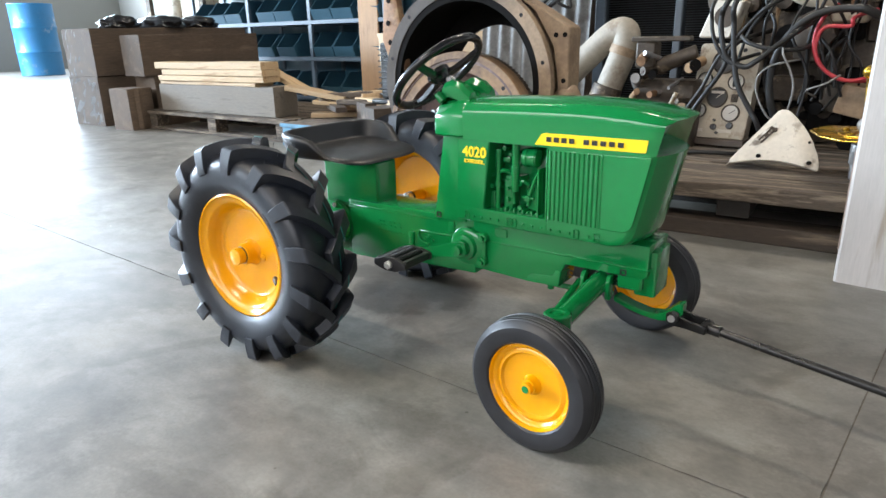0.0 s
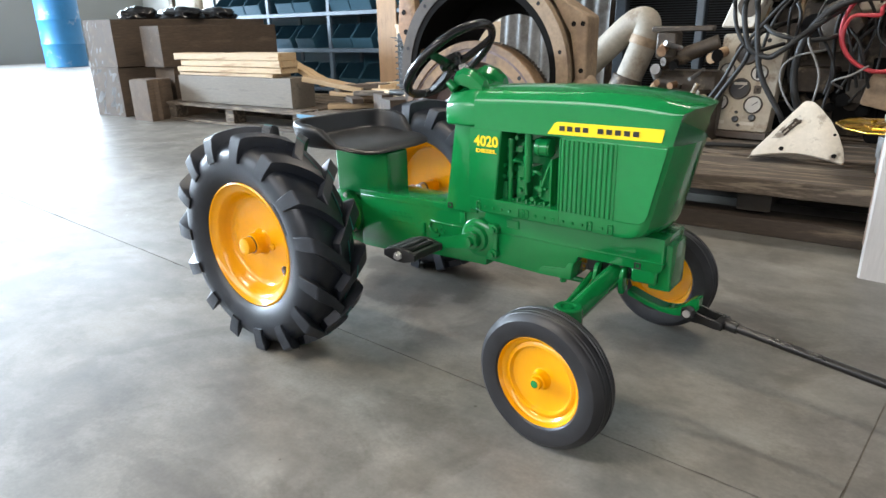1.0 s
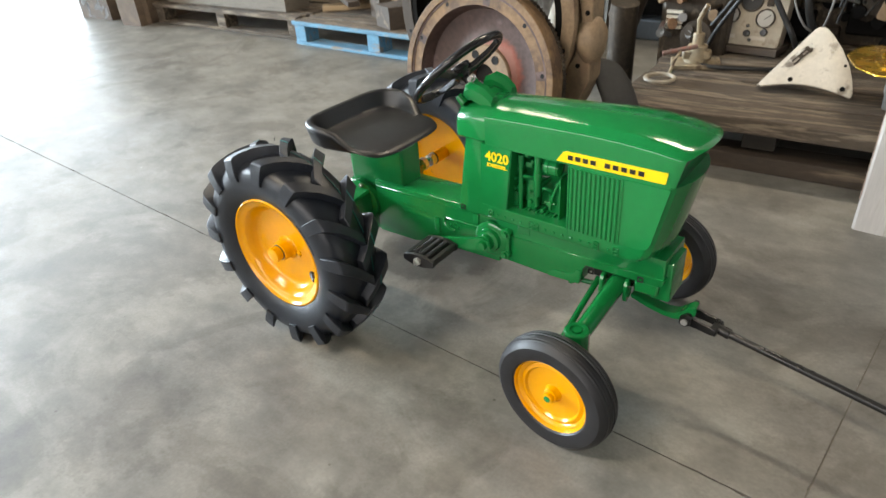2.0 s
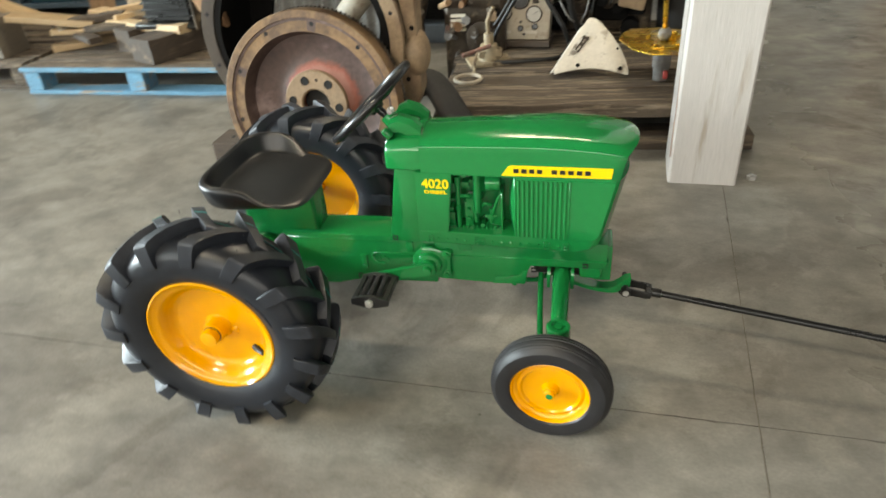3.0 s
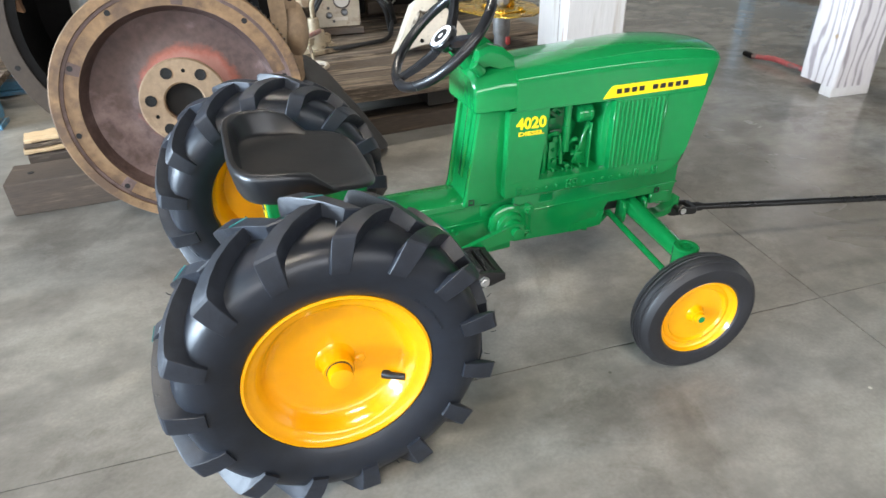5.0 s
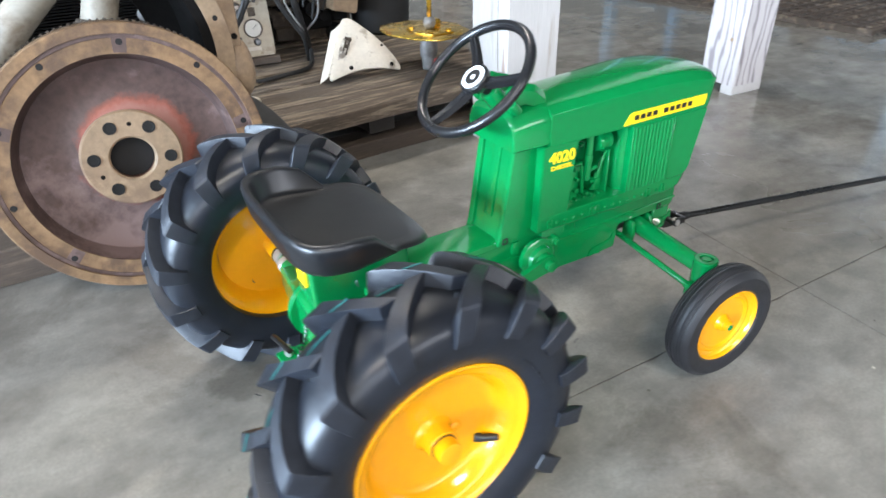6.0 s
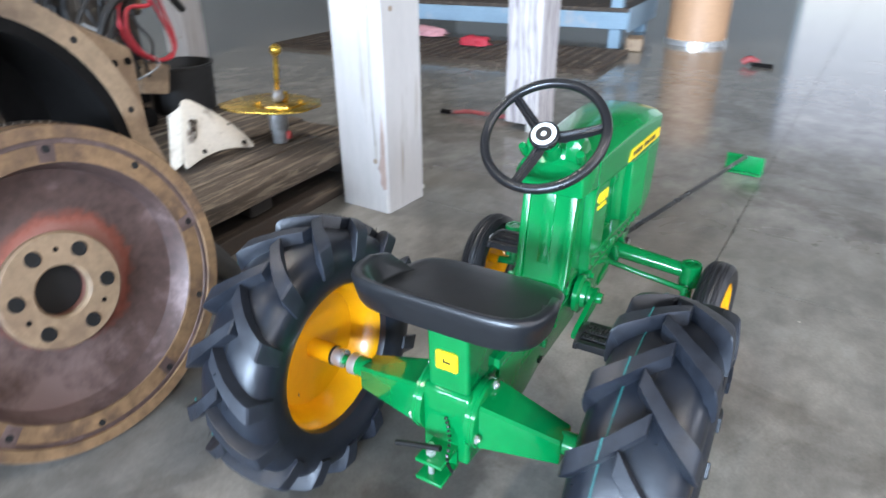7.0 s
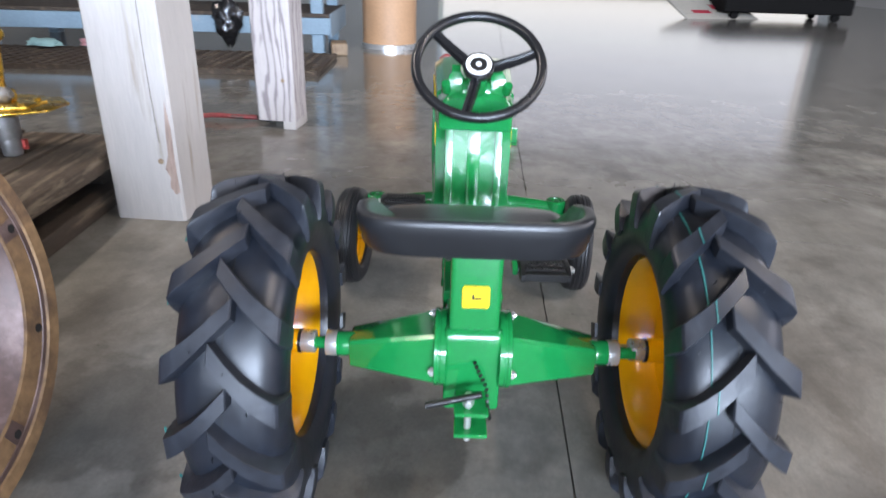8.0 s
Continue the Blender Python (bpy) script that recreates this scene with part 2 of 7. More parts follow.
    L(wobbled_x.outputs[0], east_ramp.inputs["Value"])
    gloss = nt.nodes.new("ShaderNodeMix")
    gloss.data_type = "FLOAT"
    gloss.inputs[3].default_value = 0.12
    L(east_ramp.outputs[0], gloss.inputs[0])
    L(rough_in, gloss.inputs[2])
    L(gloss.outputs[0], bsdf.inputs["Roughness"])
    # two scalloped dark patches under the tractor: damp stain plus painted tractor shade
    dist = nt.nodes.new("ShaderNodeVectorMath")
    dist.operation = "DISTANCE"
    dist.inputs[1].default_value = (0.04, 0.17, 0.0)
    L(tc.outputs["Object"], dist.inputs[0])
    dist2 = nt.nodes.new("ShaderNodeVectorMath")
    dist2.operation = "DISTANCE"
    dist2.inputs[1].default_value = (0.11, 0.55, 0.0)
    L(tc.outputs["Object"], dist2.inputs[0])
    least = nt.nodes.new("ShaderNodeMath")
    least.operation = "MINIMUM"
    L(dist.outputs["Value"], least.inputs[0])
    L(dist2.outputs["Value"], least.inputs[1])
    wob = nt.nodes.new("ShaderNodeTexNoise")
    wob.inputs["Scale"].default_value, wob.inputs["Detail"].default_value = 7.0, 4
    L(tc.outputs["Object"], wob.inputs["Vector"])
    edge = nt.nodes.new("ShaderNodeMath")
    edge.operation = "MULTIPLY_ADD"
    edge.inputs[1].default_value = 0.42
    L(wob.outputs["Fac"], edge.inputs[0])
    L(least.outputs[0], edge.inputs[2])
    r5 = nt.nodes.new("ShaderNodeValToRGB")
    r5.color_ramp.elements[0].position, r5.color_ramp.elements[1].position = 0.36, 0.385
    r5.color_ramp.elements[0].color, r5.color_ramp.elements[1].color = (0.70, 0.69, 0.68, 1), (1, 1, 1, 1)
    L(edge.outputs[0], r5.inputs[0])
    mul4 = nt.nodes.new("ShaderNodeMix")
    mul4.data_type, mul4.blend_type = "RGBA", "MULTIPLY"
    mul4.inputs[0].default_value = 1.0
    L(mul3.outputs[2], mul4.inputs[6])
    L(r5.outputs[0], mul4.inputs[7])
    # hard-edged tide marks of old spills, and chalky scuffs dragged along the bay
    tide = nt.nodes.new("ShaderNodeTexNoise")
    tide.inputs["Scale"].default_value, tide.inputs["Detail"].default_value, tide.inputs["Roughness"].default_value, tide.inputs["Distortion"].default_value = 2.3, 10, 0.66, 0.6
    L(tc.outputs["Object"], tide.inputs["Vector"])
    r6 = nt.nodes.new("ShaderNodeValToRGB")
    r6.color_ramp.elements[0].position, r6.color_ramp.elements[1].position = 0.425, 0.47
    r6.color_ramp.elements[0].color, r6.color_ramp.elements[1].color = (0.80, 0.785, 0.77, 1), (1, 1, 1, 1)
    dry = r6.color_ramp.elements.new(0.60)
    dry.color = (1.0, 1.0, 1.0, 1)
    pale = r6.color_ramp.elements.new(0.64)
    pale.color = (1.13, 1.12, 1.10, 1)
    L(tide.outputs["Fac"], r6.inputs[0])
    mul5 = nt.nodes.new("ShaderNodeMix")
    mul5.data_type, mul5.blend_type = "RGBA", "MULTIPLY"
    mul5.inputs[0].default_value = 1.0
    L(mul4.outputs[2], mul5.inputs[6])
    L(r6.outputs[0], mul5.inputs[7])
    chips = nt.nodes.new("ShaderNodeTexVoronoi")
    chips.inputs["Scale"].default_value = 5.0
    L(tc.outputs["Object"], chips.inputs["Vector"])
    r7 = nt.nodes.new("ShaderNodeValToRGB")
    r7.color_ramp.elements[0].position, r7.color_ramp.elements[1].position = 0.012, 0.020
    r7.color_ramp.elements[0].color, r7.color_ramp.elements[1].color = (2.2, 2.15, 2.05, 1), (1, 1, 1, 1)
    L(chips.outputs["Distance"], r7.inputs[0])
    mul6 = nt.nodes.new("ShaderNodeMix")
    mul6.data_type, mul6.blend_type = "RGBA", "MULTIPLY"
    mul6.inputs[0].default_value = 1.0
    L(mul5.outputs[2], mul6.inputs[6])
    L(r7.outputs[0], mul6.inputs[7])
    L(mul6.outputs[2], bsdf.inputs["Base Color"])
    return m


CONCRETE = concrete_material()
JOINT = material("joint_dirt", (0.075, 0.064, 0.053), 0.9, vary=0.3, scale=30)
WALL_PAINT = material("wall_paint", (0.30, 0.29, 0.265), 0.7, vary=0.06, scale=1.5, bump=0.05, bump_scale=20)
STEEL_ROOF = material("roof_sheet", (0.11, 0.105, 0.095), 0.6, vary=0.1)

floor = tagged(new("floor"), "grey-beige polished concrete floor with narrow saw-cut joints", "floor", kind="structure")
RX0, RX1, RY0, RY1, RZ = -17.0, 16.0, -9.0, 9.0, 5.5
bm = B()
box(bm, (RX0, RY0, -0.30), (RX1, RY1, -0.006))
part("floor_base", bm, JOINT, floor, smooth=0)
G = Matrix.Translation((0.990, -0.198, 0)) @ Matrix(((math.cos(radians(-2.4)), math.sin(radians(5.2)), 0, 0), (math.sin(radians(-2.4)), math.cos(radians(5.2)), 0, 0), (0, 0, 1, 0), (0, 0, 0, 1)))
CELL, GAP = 3.66, 0.0012
for i in range(-6, 6):
    for j in range(-4, 4):
        lo, hi = (i * CELL + GAP, j * CELL + GAP), ((i + 1) * CELL - GAP, (j + 1) * CELL - GAP)
        corners = [G @ Vector((x, y, 0)) for x in (lo[0], hi[0]) for y in (lo[1], hi[1])]
        if min(c.x for c in corners) > RX1 or max(c.x for c in corners) < RX0 or min(c.y for c in corners) > RY1 or max(c.y for c in corners) < RY0:
            continue
        bm = B()
        rnd = random.Random(i * 31 + j)
        n = 150
        edge = []
        for (ax, ay), (bx, by) in (((lo[0], lo[1]), (hi[0], lo[1])), ((hi[0], lo[1]), (hi[0], hi[1])), ((hi[0], hi[1]), (lo[0], hi[1])), ((lo[0], hi[1]), (lo[0], lo[1]))):
            for k in range(n):
                t = k / n
                chip = max(0.0, rnd.gauss(0, 1) - 1.2) * 0.0030 if k else 0.0
                x, y = ax + (bx - ax) * t, ay + (by - ay) * t
                if ay == by:
                    y += chip if ay == lo[1] else -chip
                else:
                    x += chip if ax == lo[0] else -chip
                edge.append(G @ Vector((x, y, 0)))
        top = [bm.verts.new(p) for p in edge]
        low = [bm.verts.new(p + Vector((0, 0, -0.02))) for p in edge]
        bm.faces.new(top)
        for k in range(len(edge)):
            q = (k + 1) % len(edge)
            bm.faces.new((top[k], low[k], low[q], top[q]))
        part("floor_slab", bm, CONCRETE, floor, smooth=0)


# packed dirt in the cross joints
FILL = material("joint_dust", (0.13, 0.115, 0.095), 0.9, vary=0.3, scale=30)
for i in range(-4, 5):
    bm = B()
    x = i * CELL
    a, b = [G @ Vector((x + dx, dy, 0)) for dx in (-0.0018, 0.0018) for dy in (-2.4 * CELL, 2.4 * CELL)][:2], [G @ Vector((x + dx, dy, 0)) for dx in (-0.0018, 0.0018) for dy in (2.4 * CELL, -2.4 * CELL)][2:]
    quad = [bm.verts.new((q.x, q.y, -0.0012)) for q in a + b]
    low = [bm.verts.new((q.co.x, q.co.y, -0.007)) for q in quad]
    bm.faces.new(quad)
    for k in range(4):
        bm.faces.new((quad[k], low[k], low[(k + 1) % 4], quad[(k + 1) % 4]))
    part("joint_filler", bm, FILL, floor, smooth=0)


def wall(name, lo, hi, holes, axis, label, mat=WALL_PAINT):
    """A wall with rectangular openings (a0, a1, z0, z1) along its length."""
    bm = B()
    along = 0 if axis == "x" else 1
    cuts = sorted({lo[along], hi[along], *[h[0] for h in holes], *[h[1] for h in holes]})
    for a, b in zip(cuts, cuts[1:]):
        mid = (a + b) / 2
        spans = [(lo[2], hi[2])]
        for h in holes:
            if h[0] <= mid <= h[1]:
                spans = [(lo[2], h[2]), (h[3], hi[2])]
        for z0, z1 in spans:
            if z1 - z0 < 1e-3:
                continue
            l, h_ = list(lo), list(hi)
            l[along], h_[along], l[2], h_[2] = a, b, z0, z1
            box(bm, l, h_)
    return tagged(part(name, bm, mat, smooth=0), label, "wall", kind="structure")


WEST_WIN = [(-8.6, 8.6, 2.5, 4.9)]
EAST_DOOR = [(-8.7, 0.5, 0.0, 3.9)]
wall("wall_west", (RX0 - 0.2, RY0, 0), (RX0, RY1, RZ), WEST_WIN, "y", "pale painted wall with a high window band")
wall("wall_east", (RX1, RY0, 0), (RX1 + 0.2, RY1, RZ), EAST_DOOR, "y", "pale painted wall with an open loading door")
wall("wall_north", (RX0 - 0.2, RY1, 0), (RX1 + 0.2, RY1 + 0.2, RZ), [], "x", "pale painted workshop wall")
# the south opening is added only for the fill lamp
wall("wall_south", (RX0 - 0.2, RY0 - 0.2, 0), (RX1 + 0.2, RY0, RZ), [(-9.0, 7.0, 2.3, 4.3)], "x", "pale painted workshop wall with an added opening for fill light")
bm = B()
box(bm, (RX0 - 0.2, RY0 - 0.2, RZ), (RX1 + 0.2, RY1 + 0.2, RZ + 0.2))
tagged(part("ceiling", bm, STEEL_ROOF, smooth=0), "grey sheet-metal workshop ceiling", "ceiling", kind="structure")
bm = B()
box(bm, (-200, -200, -0.36), (200, 200, -0.32))
tagged(part("ground", bm, material("yard_gravel", (0.30, 0.28, 0.25), 0.9, vary=0.2), smooth=0), "pale gravel yard outside the workshop", "ground", kind="structure")

# daylight in the west and east openings, and an added south fill
# west window light split in two; the northern lamp is dimmed against floor glare
area_lamp("west_window_light", (RX0 + 0.05, -3.5, 3.7), (0, -0.4, 1.0), 10.2, 2.4, 8500, (0.64, 0.82, 1.0))
area_lamp("west_window_light", (RX0 + 0.05, 5.1, 3.7), (0, 1.5, 1.0), 6.9, 2.4, 1300, (0.68, 0.84, 1.0))
area_lamp("east_door_light", (RX1 - 0.05, -4.1, 1.95), (0, -3.0, 1.0), 9.0, 3.7, 78, (1.0, 0.98, 0.95))
# fill lamp added to brighten the south side; no window is known there
area_lamp("south_fill_light", (-1.0, RY0 + 0.05, 3.3), (-1.0, 0, 0.8), 15.0, 1.9, 560, (0.95, 0.97, 1.0))
# strip lights under the roof
STRIP = material("strip_housing", (0.7, 0.7, 0.68), 0.5)
for x, y, watts in ((-2.8, 2.6, 45), (0.7, 2.6, 95), (-1.2, -3.1, 165)):
    lamp = thing("strip_light", "white hanging strip light", "lamp", pose(x, y, 4.6), "strip lights under the roof")
    bm = B()
    box(bm, (-0.95, -0.14, 0.0), (0.95, 0.14, 0.07), 0.01)
    for sx in (-0.6, 0.6):
        cyl(bm, (sx, 0, 0.07), (sx, 0, 0.9), 0.006, seg=6)
    part("housing", bm, STRIP, lamp)
    area_lamp("strip_glow", (x, y, 4.59), (x, y, 0), 1.8, 0.22, watts, (1.0, 0.93, 0.80))


# ---- the pedal tractor: rear axle over x = 0, nose towards +x ----
AXLE_Z, REAR_Y = 0.2085, 0.262
FRONT_X, FRONT_Y, FRONT_Z = 0.614, 0.251, 0.1008
tractor = thing("pedal_tractor", "glossy green metal pedal tractor with yellow wheels and black lugged tyres", "pedal tractor", pose(0, 0, 0.008))


TEAL_LINE = material("teal_line", (0.02, 0.16, 0.15), 0.5, vary=0.2)


def rear_tyre_mesh():
    bm = B()
    bead = 0.1185
    # carcass section, from one bead over the tread to the other
    half = [(bead, 0.040), (bead + 0.002, 0.0475), (0.128, 0.0525), (0.140, 0.0570), (0.154, 0.0595), (0.168, 0.0590), (0.180, 0.0545), (0.1885, 0.0460), (0.1935, 0.0340), (0.1958, 0.0180)]
    inner = [(bead + 0.0055, 0.036), (bead + 0.0065, 0.0455), (0.130, 0.0515)] + half[3:]
    prof = [(r, -y) for r, y in half] + [(0.1965, 0.0)] + inner[::-1]
    lathe(bm, prof, "Y", 96, closed=True)
    return bm


def lug_mesh(side):
    """One bar of the tread: flat top, square shoulder, blunt end on the sidewall."""
    bm = B()
    # root on the carcass and crest, both as (radius, y), with the sweep round the axle and the half width
    rows = (((0.1915, -0.0110), (0.2120, -0.0110), 0.030, 0.0104), ((0.1925, -0.0095), (0.2138, -0.0095), 0.022, 0.0106), ((0.1925, 0.0080), (0.2150, 0.0080), -0.066, 0.0107),
            ((0.1910, 0.0240), (0.2142, 0.0250), -0.146, 0.0112), ((0.1870, 0.0380), (0.2120, 0.0425), -0.214, 0.0122), ((0.1820, 0.0460), (0.2090, 0.0555), -0.258, 0.0130),
            ((0.1790, 0.0490), (0.2065, 0.0600), -0.276, 0.0134), ((0.1770, 0.0505), (0.2035, 0.0622), -0.282, 0.0135), ((0.1720, 0.0525), (0.1880, 0.0652), -0.294, 0.0136),
            ((0.1630, 0.0530), (0.1700, 0.0664), -0.306, 0.0136), ((0.1600, 0.0530), (0.1610, 0.0655), -0.312, 0.0134))
    secs = []
    for (rb, yb), (rt, yt), sw, w in rows:
        sec = []
        for du, k in ((-1.14, 0.0), (-1.0, 0.93), (-0.93, 1.0), (0.93, 1.0), (1.0, 0.93), (1.14, 0.0)):
            rr, yy = rb + (rt - rb) * k, (yb + (yt - yb) * k) * 0.97
            a = sw + du * w / 0.2
            sec.append((-rr * TYRE_K * math.cos(a), side * yy, rr * TYRE_K * math.sin(a)))
        secs.append(sec)
    loft(bm, secs)
    return bm


def rim_mesh(r_out, depth, dish, hub_r, hub_out, hub_in, seg=64):
    """A pressed disc wheel; its outer face looks to -y."""
    bm = B()
    e = depth / 2
    lip = [(r_out * 0.700, -dish - 0.0016), (r_out * 0.745, -dish - 0.0060), (r_out * 0.785, -dish - 0.4 * (e - dish)), (r_out * 0.835, -e + 0.0105), (r_out * 0.875, -e + 0.0070),
           (r_out * 0.925, -e + 0.0055), (r_out * 0.950, -e + 0.002), (r_out * 0.972, -e - 0.0005), (r_out, -e + 0.0008), (r_out, -e + 0.006)]
    prof = [(0.0005, -dish), (hub_r * 1.6, -dish), (r_out * 0.50, -dish - 0.0010), (r_out * 0.64, -dish - 0.0008)] + lip + [
            (r_out * 0.94, -e + 0.011), (r_out * 0.90, 0.0), (r_out * 0.94, 0.75 * e - 0.010), (r_out * 1.045, 0.75 * e - 0.006), (r_out * 1.045, 0.75 * e - 0.001), (r_out * 1.01, 0.75 * e + 0.001),
            (r_out * 0.965, 0.75 * e - 0.002), (r_out * 0.90, 0.75 * e - 0.010), (r_out * 0.845, 0.2 * e), (r_out * 0.80, -dish + 0.004), (r_out * 0.68, -dish + 0.0035), (0.0005, -dish + 0.0035)]
    lathe(bm, prof, "Y", seg)
    # stout hub with a narrower cap
    neck = dish + (hub_out - dish) * 0.60
    lathe(bm, [(hub_r * 1.75, -dish + 0.001), (hub_r * 1.45, -dish - 0.0035), (hub_r * 1.32, -dish - 0.009), (hub_r * 1.30, -neck + 0.0015), (hub_r * 1.24, -neck)], "Y", 36)
    cyl(bm, (0, -hub_out, 0), (0, hub_in, 0), hub_r, seg=32, bevel=0.0025)
    return bm


TYRE_K = 1.019
bm = rear_tyre_mesh()
for v in bm.verts:
    v.co.x, v.co.z = v.co.x * TYRE_K, v.co.z * TYRE_K
REAR_TYRE = finish(bm, "tyre", RUBBER, 30)
LUGS = {side: finish(lug_mesh(side), "tread_lug", LUG_RUBBER, 22) for side in (-1, 1)}
# raised, unreadable size marking on the sidewall
bm = B()
for k in range(11):
    a = radians(20 + k * 2.4)
    r = 0.139 * TYRE_K
    box(bm, (-0.0016, -0.0576, -0.0030), (0.0016, -0.0560, 0.0030 - 0.0012 * (k % 2)), 0, 1, Matrix.Translation((r * math.cos(a), 0, r * math.sin(a))) @ Matrix.Rotation(-a, 4, "Y"))
SIZE_MARK = finish(bm, "size_marking", RUBBER, 0)
for side in (-1, 1):
    m = pose(0.009 if side < 0 else 0.002, side * REAR_Y - (0.003 if side < 0 else 0.0), AXLE_Z, 0, 0 if side < 0 else 21, 0 if side < 0 else 180)
    rim = part("rear_wheel", rim_mesh(0.1215, 0.096, 0.013, 0.0158, 0.0540, 0.034), YELLOW, tractor, "yellow pressed steel disc wheel", m)
    ty = new("tyre", REAR_TYRE)
    ty.parent = rim
    # the chevrons of both tyres point the same way
    ty.matrix_basis = pose(0, 0, 0) if side < 0 else pose(0, 0, 0, 0, 0, 180)
    ty["label"] = "black rubber tyre with deep chevron lugs"
    turn = ty.matrix_basis.copy() @ Matrix.Rotation(radians(-7.5 if side < 0 else 0.0), 4, "Y")
    for half in (-1, 1):
        for i in range(15):
            lug = new("tread_lug", LUGS[half])
            lug.parent = rim
            lug.matrix_basis = turn @ Matrix.Rotation(2 * math.pi * (i + (0.5 if half > 0 else 0.0)) / 15, 4, "Y")
    mark_ob = new("size_marking", SIZE_MARK)
    mark_ob.parent = rim
    bm = B()
    cyl(bm, (0.067, -0.0190, -0.0447), (0.087, -0.0310, -0.0440), 0.0052, 0.0046, 16, 0.0006)
    cyl(bm, (0.062, -0.0130, -0.0450), (0.069, -0.0200, -0.0447), 0.0068, 0.0056, 16)
    part("valve_stem", bm, RUBBER, rim, "black rubber valve stem")
    bm = B()
    bmesh.ops.create_icosphere(bm, subdivisions=3, radius=1.0)
    for v in bm.verts:
        q = v.co * (1 + 0.35 * noise.noise(v.co * 1.7))
        v.co = Vector((0.033 + 0.008 * q.x, -0.0140 + 0.0030 * q.y, -0.006 + 0.0065 * q.z))
    part("weld_scar", bm, YELLOW, rim, "lumpy painted weld", smooth=60)
    hair_r = random.Random(5 + side)
    for k in range(34):
        a, y = hair_r.uniform(0, 2 * math.pi), hair_r.uniform(-0.050, 0.050)
        r = 0.2155 - 0.010 * (abs(y) / 0.05) ** 3
        bm = B()
        p0 = Vector((r * math.cos(a), y, r * math.sin(a)))
        out = Vector((math.cos(a), hair_r.uniform(-0.6, 0.6), math.sin(a)))
        tube(bm, [p0, p0 + out * 0.004, p0 + out * 0.007 + Vector((0.001, 0.001, 0))], 0.0006, 4)
        part("moulding_hair", bm, RUBBER, rim)
    # thin teal moulding line round the tread, and a dark parting line down its middle
    bm = B()
    if side < 0:
        lathe(bm, [(0.1988, 0.0262), (0.2000, 0.0264), (0.1998, 0.0276), (0.1984, 0.0278)], "Y", 96, closed=True)
        for i in range(15):
            box(bm, (-0.2188, 0.0264, -0.0118), (-0.2178, 0.0276, 0.0118), 0, 1, Matrix.Rotation(2 * math.pi * (i + 0.5) / 15 - 0.155, 4, "Y"))
    else:
        for i in range(15):
            box(bm, (-0.1895, 0.0645, -0.013), (-0.1875, 0.0662, 0.013), 0, 1, Matrix.Rotation(2 * math.pi * (i + 0.5) / 15 - 0.285, 4, "Y"))
    part("tread_line", bm, TEAL_LINE, rim, "thin teal moulding line", turn)
    bm = B()
    lathe(bm, [(0.2000, -0.0006), (0.2008, -0.0005), (0.2008, 0.0005), (0.2000, 0.0006)], "Y", 96, closed=True)
    part("parting_line", bm, DECAL_BLACK, rim, "thin mould parting line", turn)
    bm = B()
    lathe(bm, [(0.0156, -0.0375), (0.0168, -0.0377), (0.0168, -0.0393), (0.0156, -0.0395)], "Y", 32, closed=True)
    part("hub_groove", bm, BLACK_STEEL, rim)
    bm = B()
    cyl(bm, (0, 0.037, 0), (0, 0.0375 + 0.018, 0), 0.0150, seg=28, bevel=0.0015)
    cyl(bm, (0, 0.036, 0), (0, 0.085, 0), 0.0065, seg=16)
    part("hub_collar", bm, ZINC, rim, "bright steel collar")
    bm = B()
    cyl(bm, (0, 0.0335, 0), (0, 0.0372, 0), 0.0162, seg=28, bevel=0.0008)
    part("washer", bm, BLACK_STEEL, rim, "dark washer")

# front wheels: plain ribbed tyres, steered a little towards the tow bar
STEER = -5.0
bm = B()
prof = [(0.066, -0.018), (0.070, -0.0225), (0.082, -0.0255), (0.092, -0.0245), (0.0985, -0.0195), (0.1005, -0.0165), (0.0995, -0.0155), (0.1015, -0.0140), (0.1020, -0.0105),
        (0.1005, -0.0095), (0.1020, -0.0085), (0.1035, -0.0035), (0.1018, -0.0025), (0.1018, 0.0025), (0.1035, 0.0035), (0.1020, 0.0085), (0.1005, 0.0095), (0.1020, 0.0105),
        (0.1015, 0.0140), (0.0995, 0.0155), (0.1005, 0.0165), (0.0985, 0.0195), (0.092, 0.0245), (0.082, 0.0255), (0.070, 0.0225), (0.066, 0.018)]
lathe(bm, [(0.0685 + (r - 0.066) * 1.067, h * 1.06) for r, h in prof], "Y", 72, closed=True)
FRONT_TYRE = finish(bm, "tyre", RUBBER_DULL, 25)
for side in (-1, 1):
    m = pose(FRONT_X, side * FRONT_Y, FRONT_Z, 0, 0, STEER + (0 if side < 0 else 180))
    rim = part("front_wheel", rim_mesh(0.0715, 0.042, 0.007, 0.0098, 0.0262, 0.020, 56), YELLOW, tractor, "small yellow pressed disc wheel", m)
    ty = new("tyre", FRONT_TYRE)
    ty.parent = rim
    ty["label"] = "narrow ribbed black tyre"
    bm = B()
    cyl(bm, (0, -0.0257, 0), (0, -0.0270, 0), 0.0058, seg=18)
    part("axle_end", bm, GREEN, rim, "green painted axle end")

# ---- chassis: one casting from the axle box to the front ----
bm = B()
prism(bm, [(0.045, 0.268), (0.045, 0.142), (0.15, 0.143), (0.20, 0.156), (0.372, 0.160), (0.372, 0.268)], -0.0405, 0.0405, "Y", 0.004)
prism(bm, [(-0.040, 0.246), (-0.034, 0.256), (0.05, 0.256), (0.05, 0.142), (0.0, 0.138), (-0.040, 0.138)], -0.0365, 0.0365, "Y", 0.006, 3)
